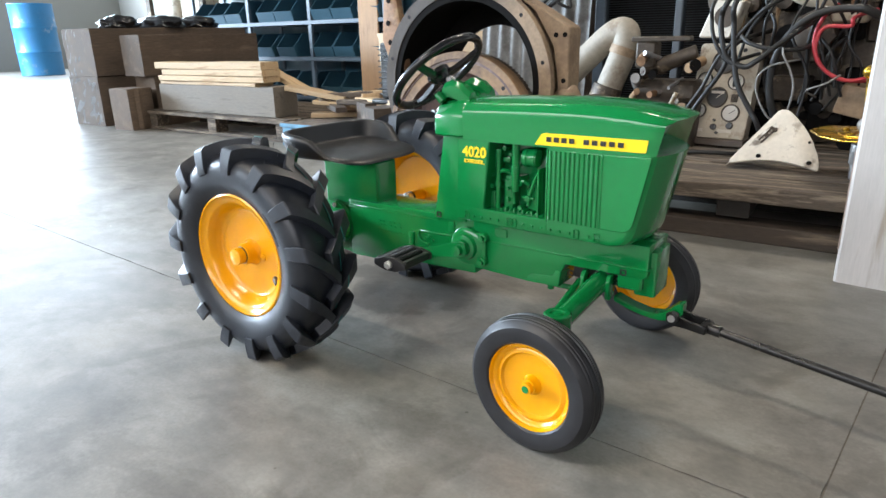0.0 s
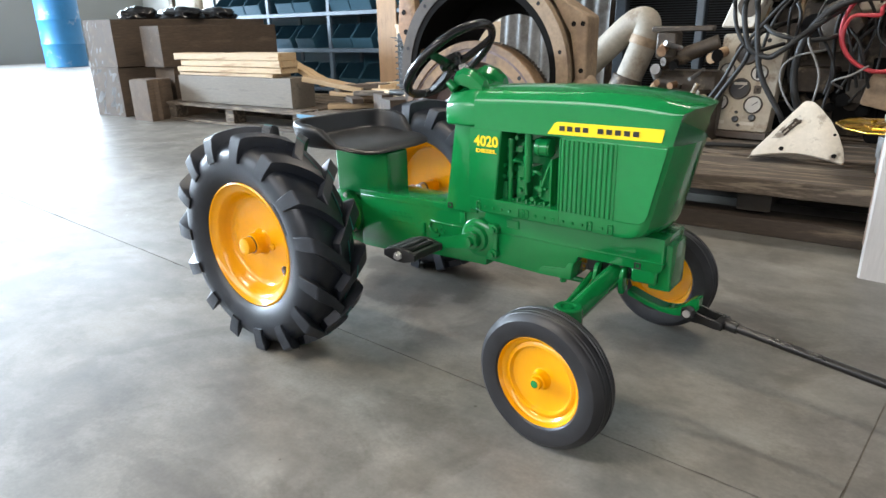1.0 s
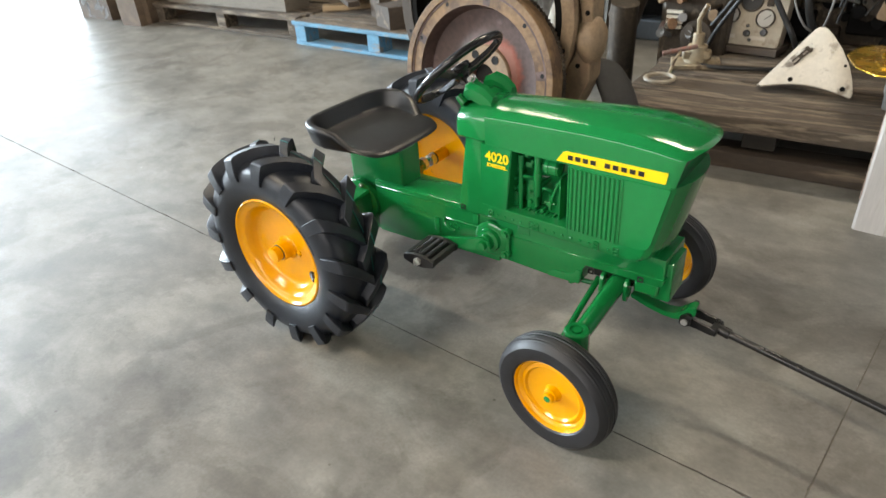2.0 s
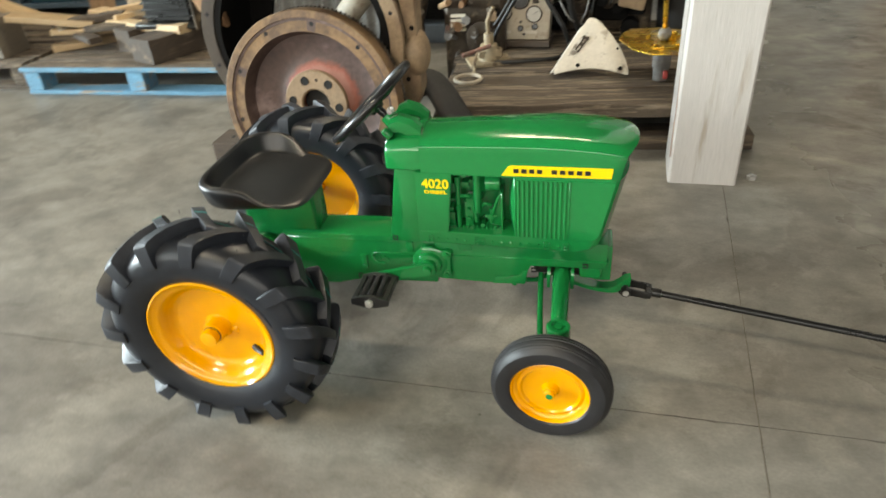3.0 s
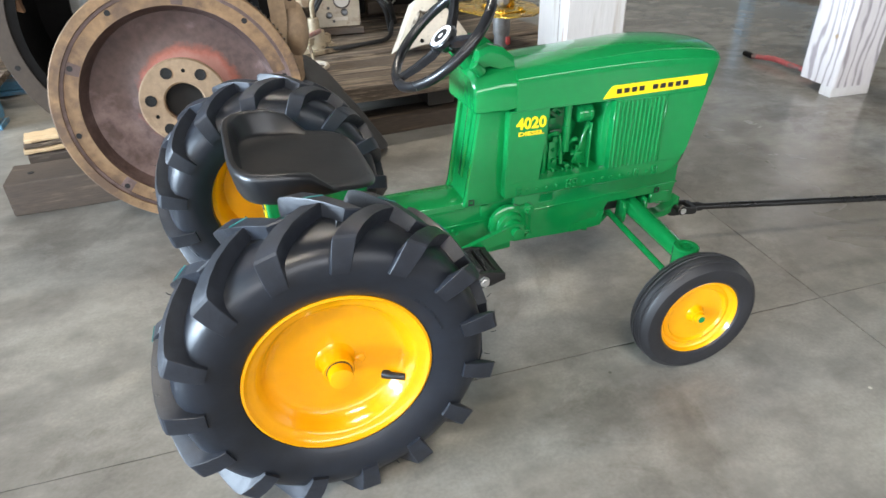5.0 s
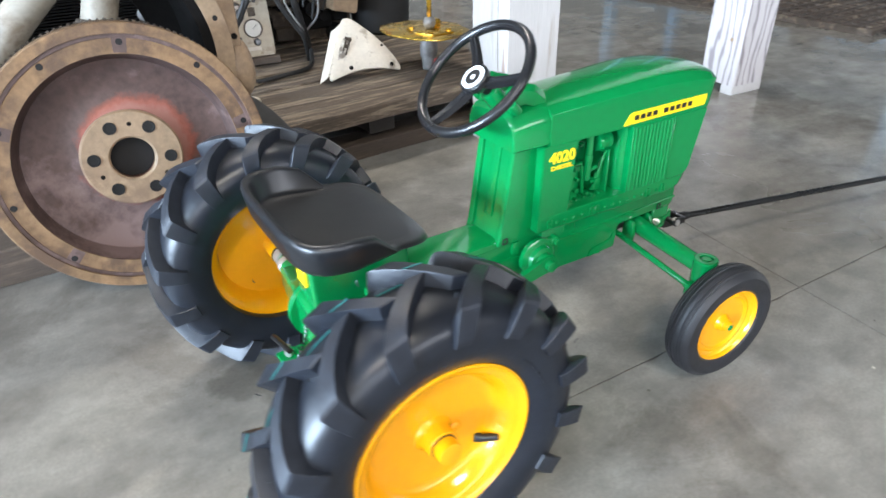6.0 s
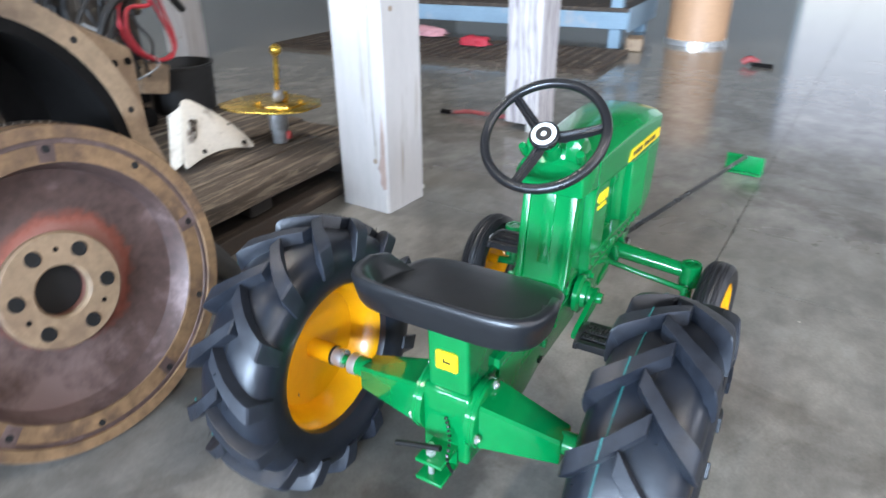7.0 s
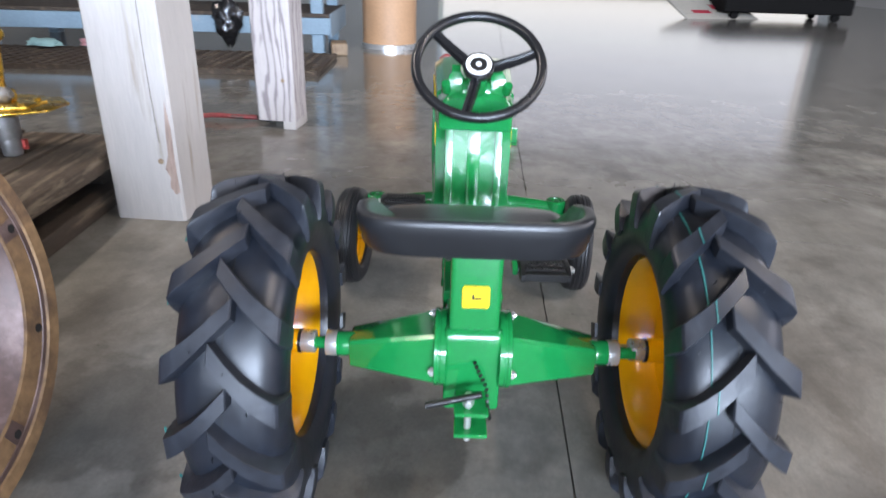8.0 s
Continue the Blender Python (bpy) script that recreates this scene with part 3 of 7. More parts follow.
prism(bm, [(-0.032, 0.250), (-0.034, 0.364), (0.124, 0.352), (0.124, 0.262), (0.05, 0.25)], -0.0315, 0.0315, "Y", 0.007, 3)
chassis = part("chassis", bm, GREEN, tractor, "cast green transmission body")

# engine base under the hood shell, narrower than the shell
EB = 0.0465
bm = B()
prism(bm, [(0.372, 0.274), (0.372, 0.1755), (0.480, 0.171), (0.552, 0.173), (0.556, 0.203), (0.562, 0.217), (0.700, 0.217), (0.706, 0.224), (0.706, 0.274)], -EB, EB, "Y", 0.003)
prism(bm, [(0.366, 0.2345), (0.366, 0.2325), (0.560, 0.2325), (0.704, 0.2315), (0.7085, 0.2335), (0.7085, 0.2355)], -EB - 0.0018, EB + 0.0018, "Y", 0.0008, 1)
box(bm, (0.655, -EB + 0.001, 0.194), (0.697, EB - 0.001, 0.219), 0.003)
box(bm, (0.680, -0.034, 0.183), (0.716, 0.034, 0.262), 0.005, 2)
for s in (-1, 1):
    # stepped skirt and raised pads on the casting's side
    prism(bm, [(0.486, 0.1718), (0.491, 0.184), (0.497, 0.188), (0.533, 0.191), (0.541, 0.195), (0.545, 0.204), (0.555, 0.204), (0.551, 0.174)], min(s * (EB - 0.004), s * (EB + 0.002)), max(s * (EB - 0.004), s * (EB + 0.002)), "Y", 0.0012)
    for x in (0.380, 0.387):
        box(bm, (x, min(s * EB, s * (EB + 0.0018)), 0.180), (x + 0.0025, max(s * EB, s * (EB + 0.0018)), 0.228), 0.0008)
    box(bm, (0.420, min(s * EB, s * (EB + 0.0015)), 0.246), (0.446, max(s * EB, s * (EB + 0.0015)), 0.262), 0.0012)
part("engine_base", bm, GREEN, chassis, "cast green engine base with a stepped skirt")
bm = B()
bw = 0.0052
for lo, hi in (((-bw, -bw), (bw, -bw + 0.002)), ((-bw, bw - 0.002), (bw, bw)), ((-bw, -bw + 0.002), (-bw + 0.002, bw - 0.002)), ((bw - 0.002, -bw + 0.002), (bw, bw - 0.002))):
    box(bm, (lo[0], -0.0012, lo[1]), (hi[0], 0.0012, hi[1]))
SQUARE = finish(bm, "square_boss", DECAL_BLACK)
for s in (-1, 1):
    for x, z, y in ((0.293, 0.270, 0.0465), (0.666, 0.2235, EB), (0.205, 0.168, 0.0405), (0.567, 0.198, 0.0305)):
        ob = new("square_boss", SQUARE)
        ob.parent = chassis
        ob.matrix_basis = pose(x, s * (y + 0.0006), z)
# cast details on the transmission side: boss pegs, a raised lip and small ribs
bm = B()
for s in (-1, 1):
    cyl(bm, (0.218, s * 0.036, 0.192), (0.218, s * 0.046, 0.192), 0.008, 0.007, 16, 0.001)
    box(bm, (0.211, s * 0.041 - 0.004, 0.192), (0.225, s * 0.041 + 0.004, 0.222), 0.003, 2)
    box(bm, (0.312, s * 0.041 - 0.003, 0.236), (0.326, s * 0.041 + 0.003, 0.258), 0.002, 2)
    box(bm, (0.240, s * 0.0405 - 0.002, 0.226), (0.330, s * 0.0405 + 0.002, 0.229), 0.001)
    tube(bm, [(0.240, s * 0.041, 0.227), (0.236, s * 0.042, 0.218), (0.246, s * 0.043, 0.206), (0.262, s * 0.042, 0.202)], 0.0035, 8, 5)
    box(bm, (0.050, s * 0.0405 - 0.001, 0.254), (0.285, s * 0.0405 + 0.001, 0.258), 0.0006)
    for x, z in ((0.252, 0.212), (0.262, 0.218), (0.270, 0.210)):
        cyl(bm, (x, s * 0.038, z), (x, s * 0.0435, z), 0.0042, 0.0034, 12)
part("cast_ribs", bm, GREEN, chassis)
# unreadable raised cast lettering, as plain bars
for s in (-1, 1):
    bm = B()
    for k, w in enumerate((0.010, 0.006, 0.009, 0.007, 0.008)):
        x = 0.128 + k * 0.0135
        for z in (0.2235, 0.2315):
            box(bm, (x, s * 0.0410 - 0.0011, z), (x + w * (1.0 if z < 0.23 else 0.7), s * 0.0410 + 0.0011, z + 0.0025))
    for k in range(9):
        x = 0.125 + k * 0.0085
        box(bm, (x, s * 0.0408 - 0.0009, 0.2115), (x + 0.005, s * 0.0408 + 0.0009, 0.2135))
    part("cast_lettering", bm, GREEN, chassis)

# ---- tapered axle housings with bolts ----
for s in (-1, 1):
    bm = B()
    lathe(bm, [(0.0005, s * 0.034), (0.0515, s * 0.034), (0.0515, s * 0.0405), (0.0505, s * 0.0415), (0.0505, s * 0.0435), (0.0515, s * 0.0445), (0.0515, s * 0.0485), (0.050, s * 0.0495), (0.0005, s * 0.0495)], "Y", 40, (0, 0, 0.2095))
    secs = []
    for y, hw, zlo, zhi in ((0.046, 0.036, 0.172, 0.2465), (0.158, 0.0215, 0.1845, 0.2240), (0.1595, 0.0200, 0.1860, 0.2225)):
        c = 0.004
        secs.append([(-hw + c, s * y, zlo), (hw - c, s * y, zlo), (hw, s * y, zlo + c), (hw, s * y, zhi - c), (hw - c, s * y, zhi), (-hw + c, s * y, zhi), (-hw, s * y, zhi - c), (-hw, s * y, zlo + c)])
    loft(bm, secs)
    cyl(bm, (0, s * 0.150, AXLE_Z), (0, s * 0.178, AXLE_Z), 0.0165, seg=24, bevel=0.0015)
    cyl(bm, (0, s * 0.190, AXLE_Z), (0, s * 0.214, AXLE_Z), 0.0082, seg=18)
    h = part("axle_housing", bm, GREEN, chassis, "tapered green axle housing")
    bm = B()
    lathe(bm, [(0.004, s * 0.1765), (0.0160, s * 0.1765), (0.0168, s * 0.1775), (0.0168, s * 0.1905), (0.0160, s * 0.1918), (0.004, s * 0.1918)], "Y", 28, (0, 0, AXLE_Z), closed=True)
    part("bearing", bm, ZINC, h, "bright steel bearing")
    for a in (75, 195, 315):
        x, z = 0.0445 * math.cos(radians(a)), 0.2095 + 0.0445 * math.sin(radians(a))
        bm = B()
        cyl(bm, (x, s * 0.0490, z), (x, s * 0.0535, z), 0.0060, seg=6)
        cyl(bm, (x, s * 0.0535, z), (x, s * 0.0562, z), 0.0034, seg=10)
        part("bolt", bm, ZINC, h)

# ---- hood ----
def hood_w(x):
    return 0.0635 + (x - 0.345) / 0.375 * 0.0165


def hood_front(z):
    """Where the side meets the nose."""
    return 0.683 + (z - 0.292) / 0.18 * 0.040


def ramp(x, table):
    """Smooth height along the hood from (x, z) pairs."""
    for (x0, z0), (x1, z1) in zip(table, table[1:]):
        if x <= x1 or (x1, z1) == table[-1]:
            t = max(0.0, min(1.0, (x - x0) / (x1 - x0)))
            return z0 + (z1 - z0) * t


HOOD_BOT = 0.4235
LOW_CREASE = ((0.362, 0.4745), (0.43, 0.4772), (0.50, 0.4790), (0.575, 0.4802), (0.63, 0.4786), (0.68, 0.4752), (0.728, 0.4695))
TOP_CREASE = ((0.362, 0.4845), (0.43, 0.4862), (0.50, 0.4885), (0.575, 0.4915), (0.63, 0.4900), (0.68, 0.4850), (0.728, 0.4755))
CROWN = ((0.362, 0.4940), (0.43, 0.4972), (0.50, 0.4993), (0.575, 0.5003), (0.63, 0.4975), (0.68, 0.4912), (0.728, 0.4815))
bm = B()
secs = []
for u in (0.0, 0.08, 0.17, 0.27, 0.37, 0.47, 0.56, 0.64, 0.72, 0.80, 0.87, 0.93, 0.965, 0.985, 1.0):
    xs = 0.362 + u * 0.366
    w = hood_w(xs)
    lo_, hi_, cr = ramp(xs, LOW_CREASE), ramp(xs, TOP_CREASE), ramp(xs, CROWN)
    pull = max(0.0, (u - 0.965) / 0.035) ** 2
    w, cr, hi_ = w - 0.0030 * pull, cr - 0.0035 * pull, hi_ - 0.0020 * pull
    half = [(w, HOOD_BOT), (w, lo_ - 0.012), (w, lo_ - 0.0022), (w - 0.0008, lo_ - 0.0004), (w - 0.0026, lo_ + 0.0008),
            (w - 0.0125, hi_ - 0.0010), (w - 0.0146, hi_ + 0.0002), (w - 0.0180, hi_ + 0.0014), (w * 0.50, cr - (cr - hi_) * 0.34), (w * 0.25, cr - (cr - hi_) * 0.09), (0.0, cr)]
    ring = [(-y, z) for y, z in half] + [(y, z) for y, z in half[-2::-1]]
    sec = []
    for y, z in ring:
        # the nose bows forward towards the middle and leans out towards the top
        end = hood_front(z) + 0.021 * (1 - (abs(y) / 0.080) ** 2.2)
        sec.append((0.362 + u * (end - 0.362), y, z))
    secs.append(sec)
loft(bm, secs)
hood = part("hood", bm, GREEN, tractor, "smooth green hood with creased shoulders and a bowed nose", smooth=27)
# front shell under the hood line, with a rounded lower front corner
bm = B()
secs = []
Z_ROWS = ((0.2735, 0.032, 0.0035), (0.2745, 0.022, 0.0015), (0.2775, 0.013, 0.0), (0.283, 0.0062, 0.0), (0.290, 0.0022, 0.0), (0.300, 0.0, 0.0), (0.33, 0.0, 0.0), (0.36, 0.0, 0.0), (0.39, 0.0, 0.0), (HOOD_BOT, 0.0, 0.0))
for z, back, inset in Z_ROWS:
    ring = []
    x1 = hood_front(z) - back
    n_f = 9
    edge_x = [0.534, 0.58, 0.62, 0.65, x1 - 0.010, x1 - 0.004, x1 - 0.001]
    left = [(x, -(hood_w(x) - inset - (0.0 if x < x1 - 0.005 else 0.0010 if x < x1 - 0.002 else 0.0032))) for x in edge_x]
    nose = []
    for k in range(n_f + 1):
        t = -1 + 2 * k / n_f
        yy = t * (hood_w(x1) - inset - 0.0055)
        nose.append((x1 + 0.0006 + 0.021 * (1 - (abs(yy) / 0.080) ** 2.2) - 0.0008, yy))
    secs.append([(x, y, z) for x, y in left + nose + [(x, -y) for x, y in left[::-1]]])
loft(bm, secs)
part("front_panel", bm, GREEN, hood, smooth=30)
# raised plate that carries the ribs, with a rounded lower front corner
for s in (-1, 1):
    bm = B()
    poly = [(0.5365, 0.3015), (0.668, 0.3005), (0.6765, 0.3025), (0.6835, 0.3080), (0.6870, 0.3160), (0.7085, 0.4185), (0.7075, 0.4205), (0.5365, 0.4205)]
    lo_ring = [(x, s * (hood_w(x) - 0.002), z) for x, z in poly]
    top_ring = [(x, s * (hood_w(x) + 0.0012), z) for x, z in poly]
    tip = [(0.612 + (x - 0.612) * 0.988, s * (hood_w(x) + 0.0018), 0.361 + (z - 0.361) * 0.982) for x, z in poly]
    loft(bm, [lo_ring, top_ring, tip])
    part("side_plate", bm, GREEN, hood, smooth=20)
# the rear side panel, and the rail with its row of beads under the open bay
bm = B()
secs = []
for z, x0, x1 in ((0.274, 0.346, 0.4045), (HOOD_BOT, 0.3505, 0.4195)):
    secs.append([(x0, -hood_w(x0), z), (x1, -hood_w(x1), z), (x1, hood_w(x1), z), (x0, hood_w(x0), z)])
loft(bm, secs)
bmesh.ops.bevel(bm, geom=[e for e in bm.edges], offset=0.0016, segments=2, affect="EDGES")
part("side_panel", bm, GREEN, hood)
bm = B()
secs = []
for z, inset in ((0.2735, 0.0022), (0.2752, 0.0006), (0.277, 0.0), (0.2992, 0.0), (0.3005, 0.0014)):
    secs.append([(x, -(hood_w(x) - inset + 0.0006), z) for x in (0.352, 0.44, 0.536)] + [(x, hood_w(x) - inset + 0.0006, z) for x in (0.536, 0.44, 0.352)])
loft(bm, secs)
rail = part("rail", bm, GREEN, hood, "beaded rail under the bay")
bm = B()
box(bm, (-0.0024, -0.0022, -0.0024), (0.0024, 0.0022, 0.0024), 0.0008)
BEAD = finish(bm, "rail_bead", GREEN)
bm = B()
for z0, z1, w in ((-0.0082, -0.0062, 0.0040), (0.0062, 0.0082, 0.0040), (-0.0010, 0.0010, 0.0034)):
    box(bm, (-w, -0.0022, z0), (w, 0.0022, z1), 0.0008)
for x in (-0.0042, 0.0042):
    box(bm, (x - 0.001, -0.0022, -0.0070), (x + 0.001, 0.0022, 0.0070), 0.0006)
SLOT = finish(bm, "rail_boss", GREEN)
for s in (-1, 1):
    for k in range(15):
        x = 0.386 + k * 0.0175
        if min(abs(x - q) for q in (0.371, 0.462, 0.472, 0.592, 0.628)) > 0.008:
            ob = new("rail_bead", BEAD)
            ob.parent = rail
            ob.matrix_basis = pose(x, s * (hood_w(x) + 0.0008), 0.2845)
    for x in (0.371, 0.4615, 0.4725, 0.592, 0.628):
        ob = new("rail_boss", SLOT)
        ob.parent = rail
        ob.matrix_basis = pose(x, s * (hood_w(x) + 0.0006), 0.2850)
# the seam under the hood
for s in (-1, 1):
    bm = B()
    loft(bm, [[(x, s * (hood_w(x) + dy), HOOD_BOT + dz) for dy, dz in ((-0.003, -0.0008), (0.0010, -0.0008), (0.0010, 0.0008), (-0.003, 0.0008))] for x in (0.354, 0.42, 0.50, 0.58, 0.66, 0.708)])
    part("panel_line", bm, GREEN, hood)
# engine relief in the open bay, on both sides
bm = B()
box(bm, (0.392, -0.012, 0.288), (0.540, 0.012, HOOD_BOT + 0.002))
part("bay_back", bm, GREEN, hood)
for s in (-1, 1):
    bm = B()
    y, yb = s * 0.044, s * 0.010
    def block(x0, x1, z0, z1, depth=0.050, bev=0.0015):
        box(bm, (x0, min(yb, s * depth), z0), (x1, max(yb, s * depth), z1), bev, 2)
    # injection pipe, oil filter, air canister
    cyl(bm, (0.425, y, 0.296), (0.425, y, 0.398), 0.0046, seg=14, bevel=0.001)
    cyl(bm, (0.425, y, 0.394), (0.425, y, 0.408), 0.0066, 0.0058, 14, 0.001)
    cyl(bm, (0.425, y, 0.340), (0.425, y, 0.350), 0.0062, seg=6)
    cyl(bm, (0.462, s * 0.048, 0.336), (0.462, s * 0.048, 0.426), 0.0068, seg=18, bevel=0.0015)
    cyl(bm, (0.462, s * 0.048, 0.368), (0.462, s * 0.048, 0.382), 0.0080, seg=18, bevel=0.001)
    cyl(bm, (0.478, y, 0.398), (0.506, y, 0.398), 0.0155, seg=24, bevel=0.003)
    cyl(bm, (0.484, y, 0.398), (0.487, y, 0.398), 0.0166, seg=24)
    cyl(bm, (0.499, y, 0.398), (0.502, y, 0.398), 0.0166, seg=24)
    # wedge cover with thin bright edges
    prism(bm, [(0.482, 0.306), (0.510, 0.302), (0.510, 0.376), (0.503, 0.378), (0.496, 0.350)], min(yb, s * 0.040), max(yb, s * 0.040), "Y", 0.0015)
    box(bm, (0.506, min(yb, s * 0.052), 0.298), (0.5095, max(yb, s * 0.052), 0.380), 0.001)
    tube(bm, [(0.483, s * 0.042, 0.312), (0.490, s * 0.045, 0.335), (0.499, s * 0.045, 0.362), (0.507, s * 0.044, 0.376)], 0.0028, 8, 4)
    # pump body with cross fitting
    block(0.436, 0.452, 0.300, 0.352, 0.040)
    block(0.440, 0.470, 0.352, 0.362, 0.044)
    cyl(bm, (0.486, yb, 0.326), (0.486, s * 0.050, 0.326), 0.0062, 0.0055, 14, 0.001)
    cyl(bm, (0.486, s * 0.044, 0.312), (0.486, s * 0.044, 0.342), 0.0030, seg=10)
    cyl(bm, (0.475, s * 0.044, 0.326), (0.497, s * 0.044, 0.326), 0.0030, seg=10)
    tube(bm, [(0.430, y, 0.366), (0.440, s * 0.052, 0.372), (0.450, y, 0.366), (0.454, y, 0.350), (0.458, s * 0.044, 0.312)], 0.0036, 8, 5)
    tube(bm, [(0.470, y, 0.348), (0.478, s * 0.050, 0.356), (0.486, y, 0.350)], 0.0034, 8, 5)
    block(0.406, 0.417, 0.296, 0.330, 0.042)
    block(0.410, 0.419, 0.372, 0.392, 0.040)
    block(0.432, 0.446, 0.384, 0.394, 0.040)
    for x, z, r in ((0.412, 0.340, 0.0052), (0.414, 0.360, 0.004), (0.444, 0.318, 0.0055), (0.444, 0.338, 0.004), (0.470, 0.306, 0.005), (0.438, 0.410, 0.0045), (0.450, 0.400, 0.004)):
        cyl(bm, (x, yb, z), (x, s * 0.047, z), r, r * 0.85, 14, 0.0008)
    # ribbed ledge along the sill
    box(bm, (0.402, min(yb, s * 0.055), 0.289), (0.530, max(yb, s * 0.055), 0.2965), 0.0015)
    for k in range(9):
        x = 0.432 + k * 0.0088
        box(bm, (x, min(yb, s * 0.050), 0.2965), (x + 0.0035, max(yb, s * 0.050), 0.302 + 0.003 * (k % 2)), 0.0008)
    part("engine_relief", bm, GREEN, hood, "cast engine detail in an open bay")
    # rounded fan shroud behind the grille edge
    bm = B()
    secs = []
    for k in range(9):
        z = 0.300 + k * 0.0148
        bulge = 0.010 * math.sin(math.pi * k / 8)
        secs.append([(0.534, yb, z), (0.526 - bulge * 0.5, yb, z), (0.527 - bulge * 0.5, s * 0.046, z), (0.530 - bulge * 0.3, s * 0.056, z), (0.534, s * 0.061, z)])
    loft(bm, secs)
    part("fan_shroud", bm, GREEN, hood, smooth=50)
# upright grille ribs
bm = B()
prism(bm, [(-0.0030, 0.0), (-0.0022, 0.0024), (0.0, 0.0034), (0.0022, 0.0024), (0.0030, 0.0)], 0.3025, 0.4185, "Z")
rib_me = finish(bm, "grille_rib", GREEN, 60)
for s in (-1, 1):
    for k in range(11):
        x = 0.541 + k * 0.0083
        ob = new("grille_rib", rib_me)
        ob.parent = hood
        ob.matrix_basis = pose(x, s * (hood_w(x) + 0.0012), 0, 0, 0, 180 + 2.4 if s < 0 else -2.4)
    for x in (0.5350, 0.631):
        bm = B()
        box(bm, (x - 0.0016, s * hood_w(x) - 0.003, 0.3005), (x + 0.0016, s * hood_w(x) + 0.0042, 0.4205), 0.0008)
        part("grille_edge", bm, GREEN, hood)
# yellow name strips; the maker's name stays plain dark bars
for s in (-1, 1):
    lean = 2.52 * (-1 if s < 0 else 1)
    q = pose(0.606, s * (hood_w(0.606) + 0.0012), 0, 0, 0, lean)
    bm = B()
    prism(bm, [(-0.0955, 0.4262), (0.0915, 0.4284), (0.0930, 0.4292), (0.0955, 0.4462), (0.0948, 0.4472), (-0.0770, 0.4462), (-0.0830, 0.4440)], -0.0008, 0.0008, "Y")
    strip = part("name_strip", bm, DECAL, hood, "yellow strip with dark bars", q)
    for x0, n_b, w, step in ((-0.0735, 4, 0.0088, 0.0137), (-0.0075, 5, 0.0090, 0.0142)):
        for k in range(n_b):
            x = x0 + k * step
            z = 0.4326 + 0.0011 * (x + 0.09) / 0.18
            bm = B()
            box(bm, (x, s * 0.0012 - 0.0006, z), (x + w, s * 0.0012 + 0.0006, z + 0.0078))
            part("dark_bar", bm, DECAL_BLACK, strip)
    q = pose(0.3875, s * (hood_w(0.3875) + 0.0006), 0.4015, 0, 0, (-2.52 if s < 0 else 182.52))
    bm = text_mesh("4020", 0.0190)
    bm.transform(Matrix.Diagonal((0.96, 1, 0.97, 1)))
    part("model_number", bm, DECAL, hood, "yellow number", q, smooth=0)
    bm = text_mesh("DIESEL", 0.0080)
    bm.transform(Matrix.Translation((0, 0, -0.0165)) @ Matrix.Diagonal((1.34, 1, 0.82, 1)))
    part("model_word", bm, DECAL, hood, "yellow word", q, smooth=0)

# ---- cowl and dash ----
# broad box under the steering wheel, chamfered towards the hood
bm = B()
secs = []
for x, w, zlo, zhi, lift in ((0.2945, 0.0555, 0.4275, 0.4700, 0.0), (0.2965, 0.0580, 0.4260, 0.4730, 0.0), (0.3000, 0.0592, 0.4255, 0.4755, 0.003), (0.330, 0.0610, 0.4255, 0.4790, 0.008), (0.3505, 0.0640, 0.4255, 0.4800, 0.010), (0.3660, 0.0628, 0.4270, 0.4780, 0.012)):
    half = [(w - 0.003, zlo), (w, zlo + 0.003), (w, zhi - 0.018), (w - 0.0025, zhi - 0.010), (w - 0.012, zhi + 0.002 + lift * 0.3), (w - 0.024, zhi + 0.006 + lift * 0.6), (0.0, zhi + 0.008 + lift)]
    secs.append([(x, -y, z) for y, z in half] + [(x, y, z) for y, z in half[-2::-1]])
loft(bm, secs)
cowl = part("cowl", bm, GREEN, tractor, "faceted green cowl under the steering wheel", smooth=24)
# pillar that leans back towards its foot: two flanges with a recessed web
bm = B()
for s in (-1, 1):
    prism(bm, [(0.3075, 0.428), (0.354, 0.428), (0.354, 0.262), (0.2790, 0.262), (0.2840, 0.276)], min(s * 0.0335, s * 0.0470), max(s * 0.0335, s * 0.0470), "Y", 0.003, 2)
prism(bm, [(0.3130, 0.428), (0.354, 0.428), (0.354, 0.262), (0.2850, 0.262), (0.2900, 0.276)], -0.0340, 0.0340, "Y")
prism(bm, [(0.3105, 0.428), (0.320, 0.428), (0.300, 0.300), (0.2905, 0.300)], -0.0105, 0.0105, "Y", 0.0015)
part("cowl_leg", bm, GREEN, cowl, "green pillar with a recessed back")
# saddle-shaped dash: two slanting ears with a collar for the shaft between them
bm = B()
for s in (-1, 1):
    secs = []
    for x, z, hy, hz in ((0.3020, 0.4900, 0.0105, 0.0130), (0.3060, 0.5040, 0.0120, 0.0120), (0.3230, 0.5090, 0.0125, 0.0150), (0.3450, 0.5020, 0.0125, 0.0160), (0.3640, 0.4880, 0.0110, 0.0140)):
        y0 = s * 0.0330
        secs.append([(x, y0 - hy, z - hz), (x, y0 - hy, z + hz * 0.35), (x + 0.001, y0 - hy * 0.55, z + hz), (x + 0.001, y0 + hy * 0.55, z + hz), (x, y0 + hy, z + hz * 0.35), (x, y0 + hy, z - hz)])
    loft(bm, secs)
    cyl(bm, (0.3085, s * 0.0470, 0.4860), (0.2960, s * 0.0490, 0.5000), 0.0085, 0.0068, 16, 0.0015)
